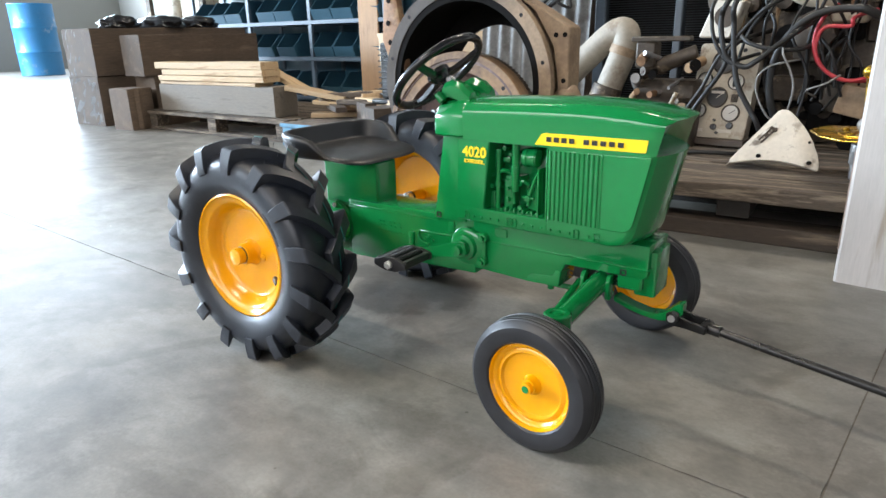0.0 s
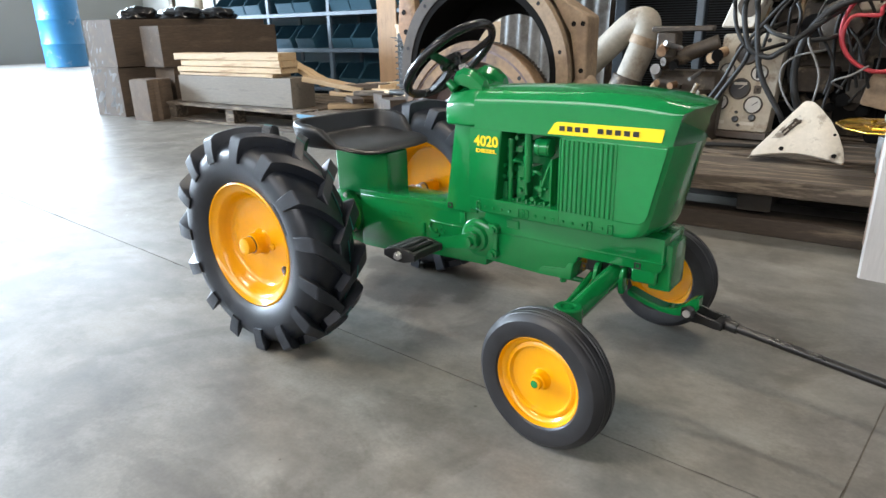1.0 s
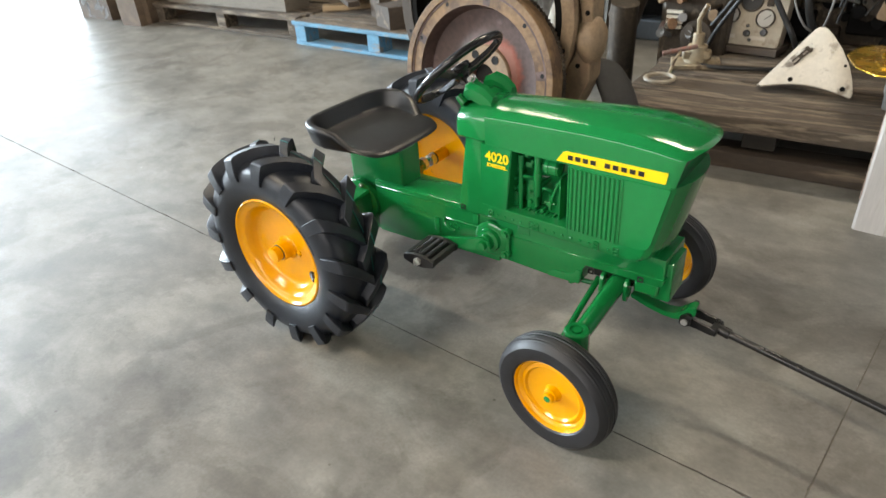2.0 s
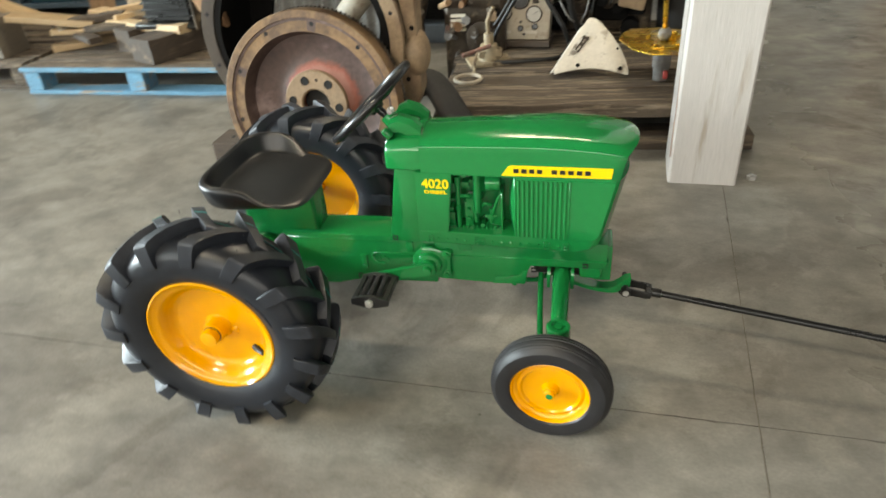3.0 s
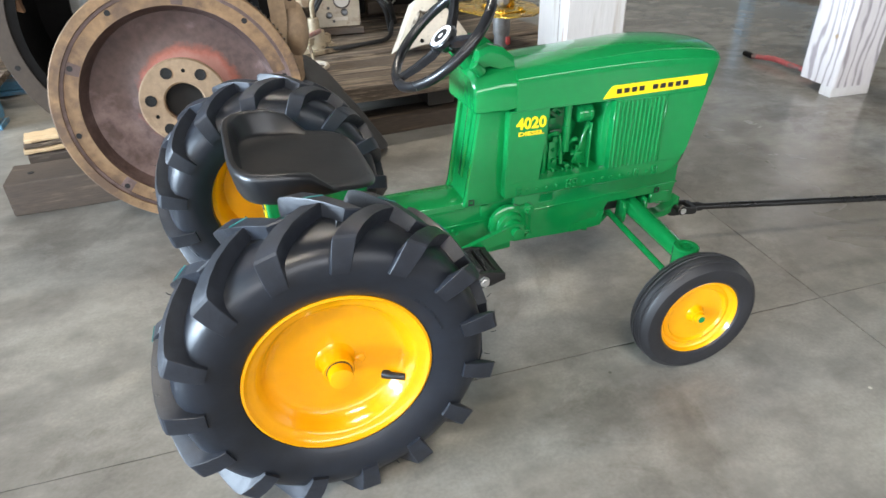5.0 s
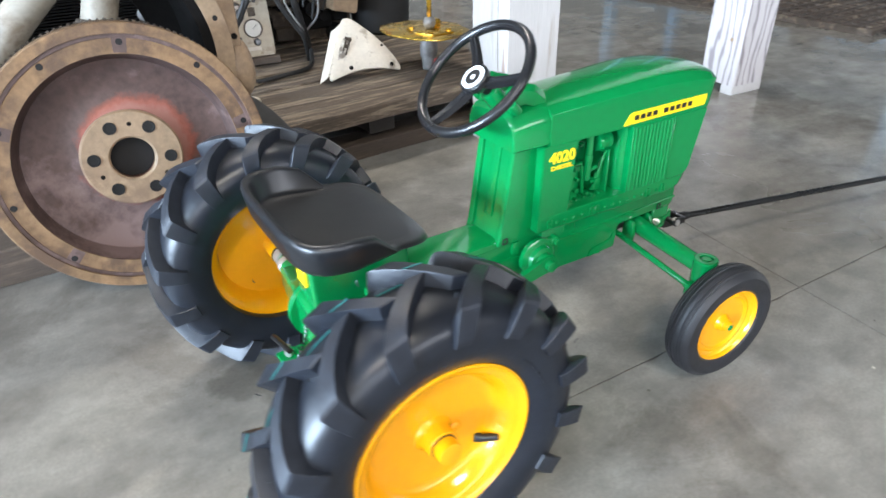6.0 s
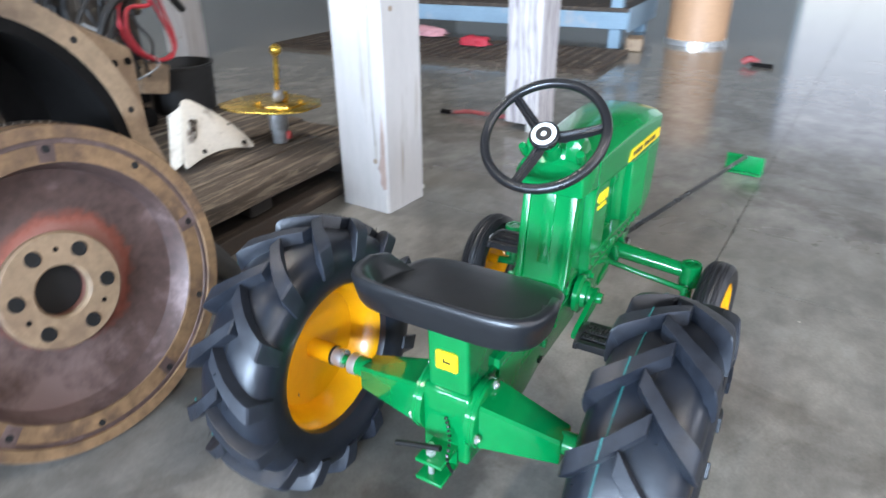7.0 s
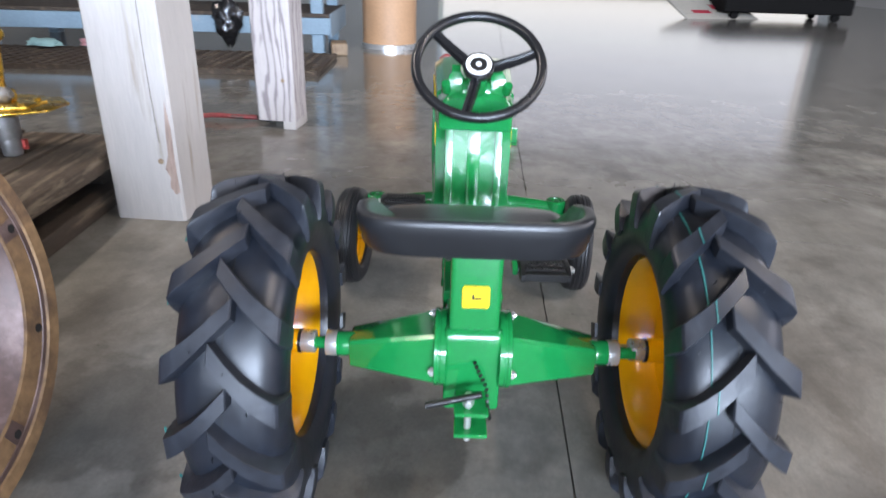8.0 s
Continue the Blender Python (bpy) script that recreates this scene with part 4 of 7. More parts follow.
prism(bm, [(0.300, 0.482), (0.352, 0.484), (0.350, 0.498), (0.330, 0.504), (0.306, 0.500)], -0.024, 0.024, "Y", 0.004, 2)
cyl(bm, (0.320, 0, 0.478), (0.290, 0, 0.510), 0.0175, 0.0145, 24, 0.002)
part("dash", bm, GREEN, cowl, "cast dash with two slanting ears", smooth=26)
SW_C, SW_N = Vector((0.266, 0.0, 0.530)), Vector((-0.673, 0.0, 0.739)).normalized()
bm = B()
cyl(bm, (0.300, 0, 0.499), SW_C - SW_N * 0.006, 0.0075, seg=16)
part("steering_shaft", bm, BLACK_STEEL, cowl)
bm = B()
cyl(bm, (0.3030, -0.010, 0.5225), (0.3030, -0.0215, 0.5225), 0.0054, seg=6)
cyl(bm, (0.3030, -0.008, 0.5225), (0.3030, -0.0130, 0.5225), 0.0070, seg=14)
part("bolt", bm, ZINC, cowl, "bright bolt head")
sw_m = Matrix.Translation(SW_C) @ SW_N.to_track_quat("Z", "Y").to_matrix().to_4x4()
bm = B()
ring = [(0.094 * math.cos(2 * math.pi * k / 64), 0.094 * math.sin(2 * math.pi * k / 64), 0.004) for k in range(64)]
tube(bm, ring, 0.0078, 14, closed=True)
wheel = part("steering_wheel", bm, WHEEL_PLASTIC, tractor, "black three-spoke steering wheel", sw_m, smooth=60)
for k in range(3):
    a = radians(90 + 48 + 120 * k)
    q = Matrix.Rotation(a, 4, "Z")
    bm = B()
    secs = []
    for r, z, hw, ht in ((0.010, -0.004, 0.009, 0.005), (0.030, -0.006, 0.0088, 0.0055), (0.060, -0.003, 0.0080, 0.005), (0.090, 0.003, 0.0074, 0.0045)):
        secs.append([(r, -hw, z - ht), (r, hw, z - ht), (r, hw * 0.7, z + ht * 0.7), (r, 0.0025, z + ht * 0.7), (r, 0, z + ht * 0.2), (r, -0.0025, z + ht * 0.7), (r, -hw * 0.7, z + ht * 0.7)])
    loft(bm, secs)
    part("spoke", bm, WHEEL_PLASTIC, wheel, "", q)
bm = B()
lathe(bm, [(0.0005, -0.016), (0.014, -0.016), (0.018, -0.008), (0.0235, -0.004), (0.0238, 0.004), (0.0225, 0.0055), (0.0005, 0.0055)], "Z", 36)
part("hub", bm, WHEEL_PLASTIC, wheel)
bm = B()
cyl(bm, (0, 0, 0.0052), (0, 0, 0.0066), 0.0195, seg=36)
disc = part("hub_disc", bm, WHITE_PLASTIC, wheel, "white disc with a plain dark shape")
bm = B()
lathe(bm, [(0.0045, 0.0064), (0.0045, 0.0070), (0.0128, 0.0070), (0.0128, 0.0064)], "Z", 30, closed=True)
part("dark_ring", bm, DECAL_BLACK, disc)

# ---- seat: a moulded pan with a raised back and sides ----
def seat_mesh():
    bm = B()
    n = 96
    def outline(a):
        # wide and square at the back, a plain apron at the front
        c, s = math.cos(a), math.sin(a)
        e = 2.0 / 4.6
        x = math.copysign(abs(c) ** e, c)
        y = math.copysign(abs(s) ** e, s)
        px = 0.028 + 0.104 * x
        fx = (px + 0.076) / 0.208
        hw = 0.141 - 0.022 * max(0.0, min(1.0, (fx - 0.40) / 0.30))
        return px, hw * y, fx
    def lip(fx):
        t = max(0.0, min(1.0, (0.64 - fx) / 0.22))
        return 0.036 * t ** 1.25 * (2.2 - 1.2 * t)
    rows = []
    base_z = 0.3790
    for q, up, dz in ((0.30, 0.0, 0.0), (0.60, 0.0, 0.0), (0.795, 0.0, 0.0), (0.812, 0.03, 0.0), (0.825, 0.14, 0.0), (0.892, 0.88, 0.001), (0.903, 0.97, 0.001), (0.920, 1.01, 0.001), (0.968, 1.01, 0.001), (0.988, 0.97, 0.0), (1.0, 0.86, -0.002),
                      (0.985, 0.60, -0.003), (0.950, 0.08, -0.005), (0.925, -0.04, -0.007), (0.880, -0.06, -0.008), (0.50, -0.06, -0.008)):
        row = []
        for i in range(n):
            px, py, fx = outline(2 * math.pi * i / n)
            h = lip(fx)
            # where there is no lip the rows close up into a flat apron
            k = h / 0.036
            qq = q if q < 0.8 else (q * k + (1 - k) * (0.80 + (q - 0.80) * 0.98 if up >= 0 else 0.96 - 0.1 * abs(up)))
            if dz < -0.0045:
                qq = q * k + (1 - k) * min(q + 0.045, 0.99)
            front = max(0.0, fx * q - 0.62) / 0.38
            row.append(bm.verts.new((0.028 + (px - 0.028) * qq, py * qq, base_z - 0.055 * (px * qq + 0.087) + h * up + dz - 0.010 * front ** 2)))
        rows.append(row)
    for a, b in zip(rows, rows[1:]):
        for k in range(n):
            bm.faces.new((a[k], a[(k + 1) % n], b[(k + 1) % n], b[k]))
    bm.faces.new(rows[0])
    bm.faces.new(rows[-1][::-1])
    return bm


seat = part("seat", seat_mesh(), SEAT_PLASTIC, tractor, "black moulded plastic pan seat", pose(0, 0.005, 0), smooth=44)
bm = B()
box(bm, (-0.025, -0.034, 0.345), (0.085, 0.034, 0.3685), 0.002)
part("seat_bracket", bm, BLACK_STEEL, seat)
for x, y in ((0.055, -0.034), (0.055, 0.034), (-0.018, 0.034), (-0.018, -0.034)):
    bm = B()
    cyl(bm, (x, y * 1.15, 0.362), (x, y * 1.15, 0.356), 0.006, seg=6)
    part("bolt", bm, ZINC, seat)

# yellow square plate with a plain dark shape on the pedestal
bm = B()
rc = [(sx * 0.0125 + 0.0045 * math.cos(a), 0.303 + sz * 0.0105 + 0.0045 * math.sin(a)) for sx, sz, a0 in ((1, 1, 0), (-1, 1, 90), (-1, -1, 180), (1, -1, 270)) for a in [radians(a0 + k * 22.5) for k in range(5)]]
prism(bm, rc, -0.0365, -0.0320, "X", 0.0006, 1)
mark = part("rear_badge", bm, DECAL, tractor, "small yellow square badge")
bm = B()
for lo, hi in (((-0.0125, 0.2893), (0.0125, 0.2900)), ((-0.0125, 0.3160), (0.0125, 0.3167)), ((-0.0158, 0.2930), (-0.0151, 0.3130)), ((0.0151, 0.2930), (0.0158, 0.3130))):
    box(bm, (-0.0370, lo[0], lo[1]), (-0.0360, hi[0], hi[1]))
box(bm, (-0.0370, -0.007, 0.3005), (-0.0360, 0.005, 0.3035))
box(bm, (-0.0370, 0.002, 0.3035), (-0.0360, 0.005, 0.3075))
part("dark_shape", bm, DECAL_BLACK, mark)

# ---- cranks and pedals ----
CX, CZ = 0.361, 0.2185
for s in (-1, 1):
    bm = B()
    y0 = s * 0.046
    lathe(bm, [(0.0005, y0), (0.036, y0), (0.036, y0 + s * 0.008), (0.030, y0 + s * 0.012), (0.026, y0 + s * 0.012), (0.024, y0 + s * 0.020), (0.017, y0 + s * 0.022), (0.016, y0 + s * 0.030), (0.0005, y0 + s * 0.030)], "Y", 32, (CX, 0, CZ))
    prism(bm, [(CX - 0.005, CZ + 0.030), (CX + 0.036, CZ + 0.030), (CX + 0.042, CZ + 0.020), (CX + 0.042, CZ - 0.022), (CX + 0.030, CZ - 0.034), (CX - 0.005, CZ - 0.034)], min(y0, y0 + s * 0.008), max(y0, y0 + s * 0.008), "Y", 0.002)
    for dx, dz in ((0.036, 0.0215), (0.034, -0.026)):
        cyl(bm, (CX + dx, y0, CZ + dz), (CX + dx, y0 + s * 0.0115, CZ + dz), 0.0105, 0.0095, 20, 0.0012)
        cyl(bm, (CX + dx, y0, CZ + dz), (CX + dx, y0 + s * 0.017, CZ + dz), 0.006, seg=6)
    bearing = part("crank_bearing", bm, GREEN, tractor, "round green crank bearing with bolts")
    ex, ez = (CX - 0.096, CZ - 0.0205) if s < 0 else (CX + 0.096, CZ + 0.0205)
    bm = B()
    d = Vector((ex - CX, 0, ez - CZ)).normalized()
    nrm = Vector((-d.z, 0, d.x))
    secs = []
    for y in (s * 0.074, s * 0.083):
        ring = []
        for t, hw in ((-0.016, 0.010), (0.0, 0.0155), (0.025, 0.0125), (0.082, 0.0082), (0.102, 0.0082), (0.110, 0.004)):
            ring.append(Vector((CX, y, CZ)) + d * t + nrm * hw)
        for t, hw in ((0.110, 0.004), (0.102, 0.0082), (0.082, 0.0082), (0.025, 0.0125), (0.0, 0.0155), (-0.016, 0.010)):
            ring.append(Vector((CX, y, CZ)) + d * t - nrm * hw)
        secs.append(ring)
    loft(bm, secs)
    bmesh.ops.bevel(bm, geom=list(bm.edges), offset=0.0015, segments=2, affect="EDGES")
    cyl(bm, (CX, s * 0.070, CZ), (CX, s * 0.092, CZ), 0.010, seg=18, bevel=0.0015)
    arm = part("crank_arm", bm, GREEN, tractor, "tapered green crank arm")
    bm = B()
    y1, y2 = s * 0.086, s * 0.170
    ya, yb = min(y1, y2), max(y1, y2)
    for k in range(5):
        x = ex - 0.030 + k * 0.015
        box(bm, (x - 0.0052, ya + 0.006, ez - 0.010 + 0.002 * abs(k - 2)), (x + 0.0052, yb - 0.006, ez + 0.012 - 0.002 * abs(k - 2)), 0.0012)
        if k in (1, 2, 3):
            for j in range(12):
                yy = ya + 0.012 + j * (yb - ya - 0.024) / 11
                box(bm, (x - 0.004, yy - 0.0015, ez + 0.010 - 0.002 * abs(k - 2)), (x + 0.004, yy + 0.0015, ez + 0.0145 - 0.002 * abs(k - 2)), 0.0005)
    for y in (ya, yb - 0.008):
        prism(bm, [(ex - 0.037, ez - 0.006), (ex - 0.012, ez - 0.013), (ex + 0.012, ez - 0.013), (ex + 0.037, ez - 0.006), (ex + 0.037, ez + 0.006), (ex + 0.012, ez + 0.013), (ex - 0.012, ez + 0.013), (ex - 0.037, ez + 0.006)], y, y + 0.008, "Y", 0.0015)
    cyl(bm, (ex, s * 0.080, ez), (ex, s * 0.166, ez), 0.006, seg=14)
    pedal = part("pedal", bm, PEDAL_PLASTIC, tractor, "black ribbed plastic pedal")
    bm = B()
    cyl(bm, (ex, s * 0.168, ez), (ex, s * 0.176, ez), 0.0085, seg=6, bevel=0.0008)
    cyl(bm, (ex, s * 0.175, ez), (ex, s * 0.180, ez), 0.0045, seg=14)
    part("pedal_nut", bm, ZINC, pedal, "bright steel nut")

# ---- front axle, steering and tow clevis ----
bm = B()
cyl(bm, (0.622, -0.192, 0.178), (0.622, 0.0, 0.198), 0.0155, 0.018, 28)
cyl(bm, (0.622, 0.192, 0.178), (0.622, 0.0, 0.198), 0.0155, 0.018, 28)
axle = part("front_axle", bm, GREEN, tractor, "round green front axle tube")
for s in (-1, 1):
    bm = B()
    lathe(bm, [(0.006, 0.150), (0.0215, 0.150), (0.0215, 0.196), (0.019, 0.198), (0.012, 0.198), (0.011, 0.1945), (0.008, 0.1945), (0.0075, 0.1975), (0.0005, 0.1975)], "Z", 30, (0.622, s * 0.198, 0))
    part("kingpin", bm, GREEN, axle, "round kingpin socket")
    bm = B()
    cyl(bm, (0.622, s * 0.198, 0.155), (0.622, s * 0.198, 0.104), 0.010, seg=18)
    cyl(bm, (0.619, s * 0.192, 0.104), (FRONT_X, s * 0.244, FRONT_Z), 0.009, seg=18)
    box(bm, (0.584, s * 0.196 - 0.010, 0.146), (0.630, s * 0.196 + 0.010, 0.153), 0.002)
    part("spindle", bm, GREEN, axle)
    bm = B()
    cyl(bm, (0.590, s * 0.196, 0.135), (0.590, s * 0.196, 0.158), 0.0075, seg=14, bevel=0.001)
    tube(bm, [(0.590, s * 0.196, 0.152), (0.584, s * 0.10, 0.170), (0.580, s * 0.012, 0.186)], 0.0058, 12)
    part("tie_rod", bm, GREEN, axle, "thin green tie rod")
for s in (-1, 1):
    for x in (0.597, 0.6425):
        bm = B()
        prism(bm, [(y * s, z) for y, z in ((0.028, 0.176), (0.047, 0.168), (0.053, 0.172), (0.0555, 0.184), (0.0535, 0.203), (0.049, 0.211), (0.042, 0.2135), (0.028, 0.2135))], x - 0.0036, x + 0.0036, "X", 0.0016, 2)
        part("axle_lug", bm, GREEN, axle, "rounded green axle lug")
bm = B()
box(bm, (0.570, -0.030, 0.190), (0.690, 0.030, 0.220), 0.003)
part("axle_pivot", bm, BLACK_STEEL, axle, "dark pivot block")
bm = B()
cyl(bm, (0.528, -0.030, 0.198), (0.528, -0.030, 0.160), 0.006, seg=12)
cyl(bm, (0.528, -0.030, 0.178), (0.528, -0.030, 0.168), 0.010, seg=6)
tube(bm, [(0.53, -0.03, 0.170), (0.57, -0.02, 0.166), (0.60, 0.0, 0.170)], 0.005, 10)
part("steering_arm", bm, GREEN, axle)
bm = B()
secs = []
for x, z, hy, hz in ((0.640, 0.160, 0.014, 0.005), (0.672, 0.149, 0.014, 0.0045), (0.700, 0.143, 0.014, 0.0045), (0.722, 0.1435, 0.014, 0.006), (0.735, 0.150, 0.013, 0.0095), (0.746, 0.159, 0.012, 0.012), (0.757, 0.164, 0.011, 0.011)):
    secs.append([(x, -hy, z - hz), (x, hy, z - hz), (x, hy, z + hz), (x, -hy, z + hz)])
loft(bm, secs)
bmesh.ops.bevel(bm, geom=list(bm.edges), offset=0.002, segments=2, affect="EDGES")
part("tow_tongue", bm, GREEN, axle, "bent green tow tongue")

# ---- rear hitch with pin and chain ----
bm = B()
for z in (0.134, 0.166):
    box(bm, (-0.088, -0.021, z - 0.003), (-0.038, 0.021, z + 0.003), 0.0015)
box(bm, (-0.0445, -0.021, 0.1375), (-0.0385, 0.021, 0.1625))
hitch = part("rear_hitch", bm, GREEN, tractor, "green two-plate drawbar hitch")
bm = B()
cyl(bm, (-0.072, 0.004, 0.118), (-0.072, 0.004, 0.188), 0.0045, seg=14)
cyl(bm, (-0.072, 0.004, 0.172), (-0.072, 0.004, 0.178), 0.0075, seg=6)
part("hitch_pin", bm, ZINC, hitch, "bright steel hitch pin")
bm = B()
cyl(bm, (-0.074, -0.012, 0.189), (-0.078, 0.057, 0.172), 0.0044, seg=12)
part("pin_handle", bm, BLACK_STEEL, hitch)
bm = B()
pts = spline([(-0.042, -0.002, 0.215), (-0.048, -0.010, 0.200), (-0.060, -0.018, 0.188), (-0.070, -0.020, 0.170), (-0.066, -0.024, 0.148), (-0.058, -0.023, 0.140)], 6)
for a, b in zip(pts[::2], pts[1::2]):
    tube(bm, [a, (a + b) / 2, b], 0.0026, 6)
part("pin_chain", bm, BLACK_STEEL, hitch, "fine dark chain")

# ---- tow bar lying from the clevis to the floor ahead ----
towbar = thing("tow_bar", "thin black steel tow bar with a green end plate", "tow bar")
P0, P1 = Vector((0.797, -0.003, 0.148)), Vector((1.872, -0.164, 0.064))
bm = B()
cyl(bm, P0, P1, 0.0068, seg=14)
part("rod", bm, BLACK_STEEL, towbar)
d = (P1 - P0).normalized()
m = Matrix.Translation(P0) @ d.to_track_quat("X", "Z").to_matrix().to_4x4()
bm = B()
for s in (-1, 1):
    prism(bm, [(-0.060, -0.007), (-0.055, -0.0095), (-0.044, -0.0095), (-0.030, -0.0075), (-0.006, -0.0075), (0.0, -0.005), (0.0, 0.005), (-0.006, 0.0075), (-0.030, 0.0075), (-0.044, 0.0095), (-0.055, 0.0095), (-0.060, 0.007)], s * 0.0155 - 0.0026, s * 0.0155 + 0.0026, "Y", 0.0015)
box(bm, (-0.010, -0.0175, -0.0078), (0.003, 0.0175, 0.0078), 0.002)
cyl(bm, (0.0, 0, 0), (0.022, 0, 0), 0.0095, seg=16, bevel=0.002)
part("clevis", bm, BLACK_STEEL, towbar, "black forked clevis", m)
bm = B()
cyl(bm, (0.747, -0.036, 0.161), (0.747, 0.030, 0.165), 0.0055, seg=14)
cyl(bm, (0.747, -0.026, 0.165), (0.747, -0.037, 0.165), 0.0105, seg=6, bevel=0.001)
part("clevis_bolt", bm, BLACK_STEEL, towbar, "black bolt")
bm = B()
cyl(bm, (0.747, -0.0365, 0.165), (0.747, -0.0395, 0.165), 0.006, seg=18)
part("bolt_end", bm, ZINC, towbar)
bm = B()
box(bm, (-0.006, -0.066, -0.036), (0.006, 0.066, 0.030), 0.003, 2)
box(bm, (-0.03, -0.066, -0.036), (0.03, 0.066, -0.030), 0.002)
part("end_plate", bm, GREEN, towbar, "green cross plate", Matrix.Translation(P1 + Vector((0.006, 0, -0.026))) @ pose(0, 0, 0, 0, 0, -9))


# ---- materials of the yard of spare parts ----
OLD_WOOD = material("weathered_timber", (0.070, 0.052, 0.037), 0.85, vary=0.5, scale=3, fine=40, stretch=(1, 9, 9), bump=0.8, bump_scale=18, second=(0.215, 0.168, 0.12), second_amount=0.5, second_scale=5.0, per_object=0.25)
DARK_WOOD = material("dark_timber", (0.060, 0.043, 0.031), 0.8, vary=0.3, scale=3, fine=30, stretch=(1, 8, 8), bump=0.4, bump_scale=20, second=(0.17, 0.13, 0.09), second_amount=0.3, second_scale=3, per_object=0.2)
# bearer colour darkened to near-black to paint the shade under the skid deck
SHADE_WOOD = material("shade_dark_bearer_timber", (0.022, 0.017, 0.013), 0.75, vary=0.3, scale=3, fine=30, stretch=(1, 8, 8), bump=0.4, bump_scale=20)
BROWN_TIMBER = material("brown_old_timber", (0.105, 0.074, 0.052), 0.8, vary=0.4, scale=2.5, fine=22, stretch=(1, 7, 7), bump=0.5, bump_scale=14, second=(0.155, 0.112, 0.078), second_amount=0.30, second_scale=2.2, per_object=0.35)
NEW_WOOD = material("fresh_lumber", (0.50, 0.36, 0.21), 0.65, vary=0.22, scale=3, fine=30, stretch=(1, 10, 10), bump=0.25, bump_scale=22, second=(0.33, 0.2, 0.1), second_amount=0.25, second_scale=3, per_object=0.15)
WHITE_WOOD = material("whitewashed_timber", (0.46, 0.43, 0.405), 0.75, vary=0.10, scale=3, fine=22, stretch=(9, 9, 0.8), bump=0.30, bump_scale=14, second=(0.335, 0.285, 0.235), second_amount=0.16, second_scale=2.2)


def ring_grain(m, dark, scale, amount):
    """Swirling year rings through a timber."""
    nt = m.node_tree
    bsdf = nt.nodes["Principled BSDF"]
    base = bsdf.inputs["Base Color"].links[0].from_socket
    tc = nt.nodes.new("ShaderNodeTexCoord")
    mp = nt.nodes.new("ShaderNodeMapping")
    mp.inputs["Scale"].default_value = (1.0, 1.0, 0.22)
    nt.links.new(tc.outputs["Object"], mp.inputs[0])
    wave = nt.nodes.new("ShaderNodeTexWave")
    wave.wave_type = "RINGS"
    wave.rings_direction = "Z"
    wave.inputs["Scale"].default_value, wave.inputs["Distortion"].default_value = scale, 9.0
    wave.inputs["Detail"].default_value, wave.inputs["Detail Scale"].default_value = 3.0, 1.6
    nt.links.new(mp.outputs[0], wave.inputs["Vector"])
    ramp_ = nt.nodes.new("ShaderNodeValToRGB")
    ramp_.color_ramp.elements[0].position, ramp_.color_ramp.elements[1].position = 0.60, 0.95
    ramp_.color_ramp.elements[1].color = (amount, amount, amount, 1)
    nt.links.new(wave.outputs["Fac"], ramp_.inputs[0])
    mix = nt.nodes.new("ShaderNodeMix")
    mix.data_type = "RGBA"
    mix.inputs[7].default_value = (*dark, 1)
    nt.links.new(ramp_.outputs[0], mix.inputs[0])
    nt.links.new(base, mix.inputs[6])
    nt.links.new(mix.outputs[2], bsdf.inputs["Base Color"])
    return m


KNOTTY_WOOD = ring_grain(material("knotty_whitewashed_timber", (0.47, 0.43, 0.415), 0.75, vary=0.12, scale=3, fine=22, stretch=(9, 9, 0.8), bump=0.3, bump_scale=14), (0.17, 0.14, 0.15), 9.0, 0.75)
BLUE_WOOD = material("blue_painted_wood", (0.10, 0.25, 0.37), 0.75, vary=0.4, scale=6, stretch=(1, 6, 6), second=(0.26, 0.21, 0.16), second_amount=0.35, second_scale=5, bump=0.3, bump_scale=20)
RUST = material("rusty_iron", (0.23, 0.125, 0.065), 0.7, 0.25, vary=0.4, scale=7, bump=0.3, bump_scale=60, second=(0.36, 0.25, 0.14), second_amount=0.5, second_scale=6)
RIM_RUST = material("rusty_tan_rim", (0.20, 0.118, 0.058), 0.65, 0.15, vary=0.45, scale=7, bump=0.25, bump_scale=70, second=(0.10, 0.058, 0.034), second_amount=0.55, second_scale=9)
RUST_PLATE = material("rusty_purple_plate", (0.088, 0.056, 0.049), 0.5, 0.3, vary=0.38, scale=5, bump=0.12, bump_scale=70, second=(0.22, 0.155, 0.145), second_amount=0.33, second_scale=5)
RED_RUST = material("red_primer", (0.27, 0.065, 0.035), 0.6, vary=0.4, scale=14, second=(0.20, 0.135, 0.115), second_amount=0.75, second_scale=9)
TAN_IRON = material("tan_cast_iron", (0.27, 0.185, 0.112), 0.6, vary=0.3, scale=8, bump=0.25, bump_scale=70, second=(0.20, 0.13, 0.08), second_amount=0.35, second_scale=9)
BEIGE = material("beige_machine_paint", (0.42, 0.36, 0.275), 0.5, vary=0.16, scale=7, bump=0.15, bump_scale=60, second=(0.20, 0.145, 0.095), second_amount=0.38, second_scale=13)
IVORY = material("ivory_paint", (0.54, 0.49, 0.41), 0.45, vary=0.1, scale=9, second=(0.30, 0.26, 0.21), second_amount=0.2, second_scale=14)
# dark iron pushed to near-black so its colour carries the shade of recesses
DARK_IRON = material("shade_dark_cast_iron", (0.006, 0.0054, 0.005), 0.8, 0.0, spec=0.1, vary=0.35, scale=8, bump=0.2, bump_scale=60)
GREASE = material("greasy_metal", (0.052, 0.039, 0.028), 0.5, 0.4, vary=0.5, scale=12, bump=0.3, bump_scale=50, second=(0.24, 0.185, 0.125), second_amount=0.28, second_scale=10)
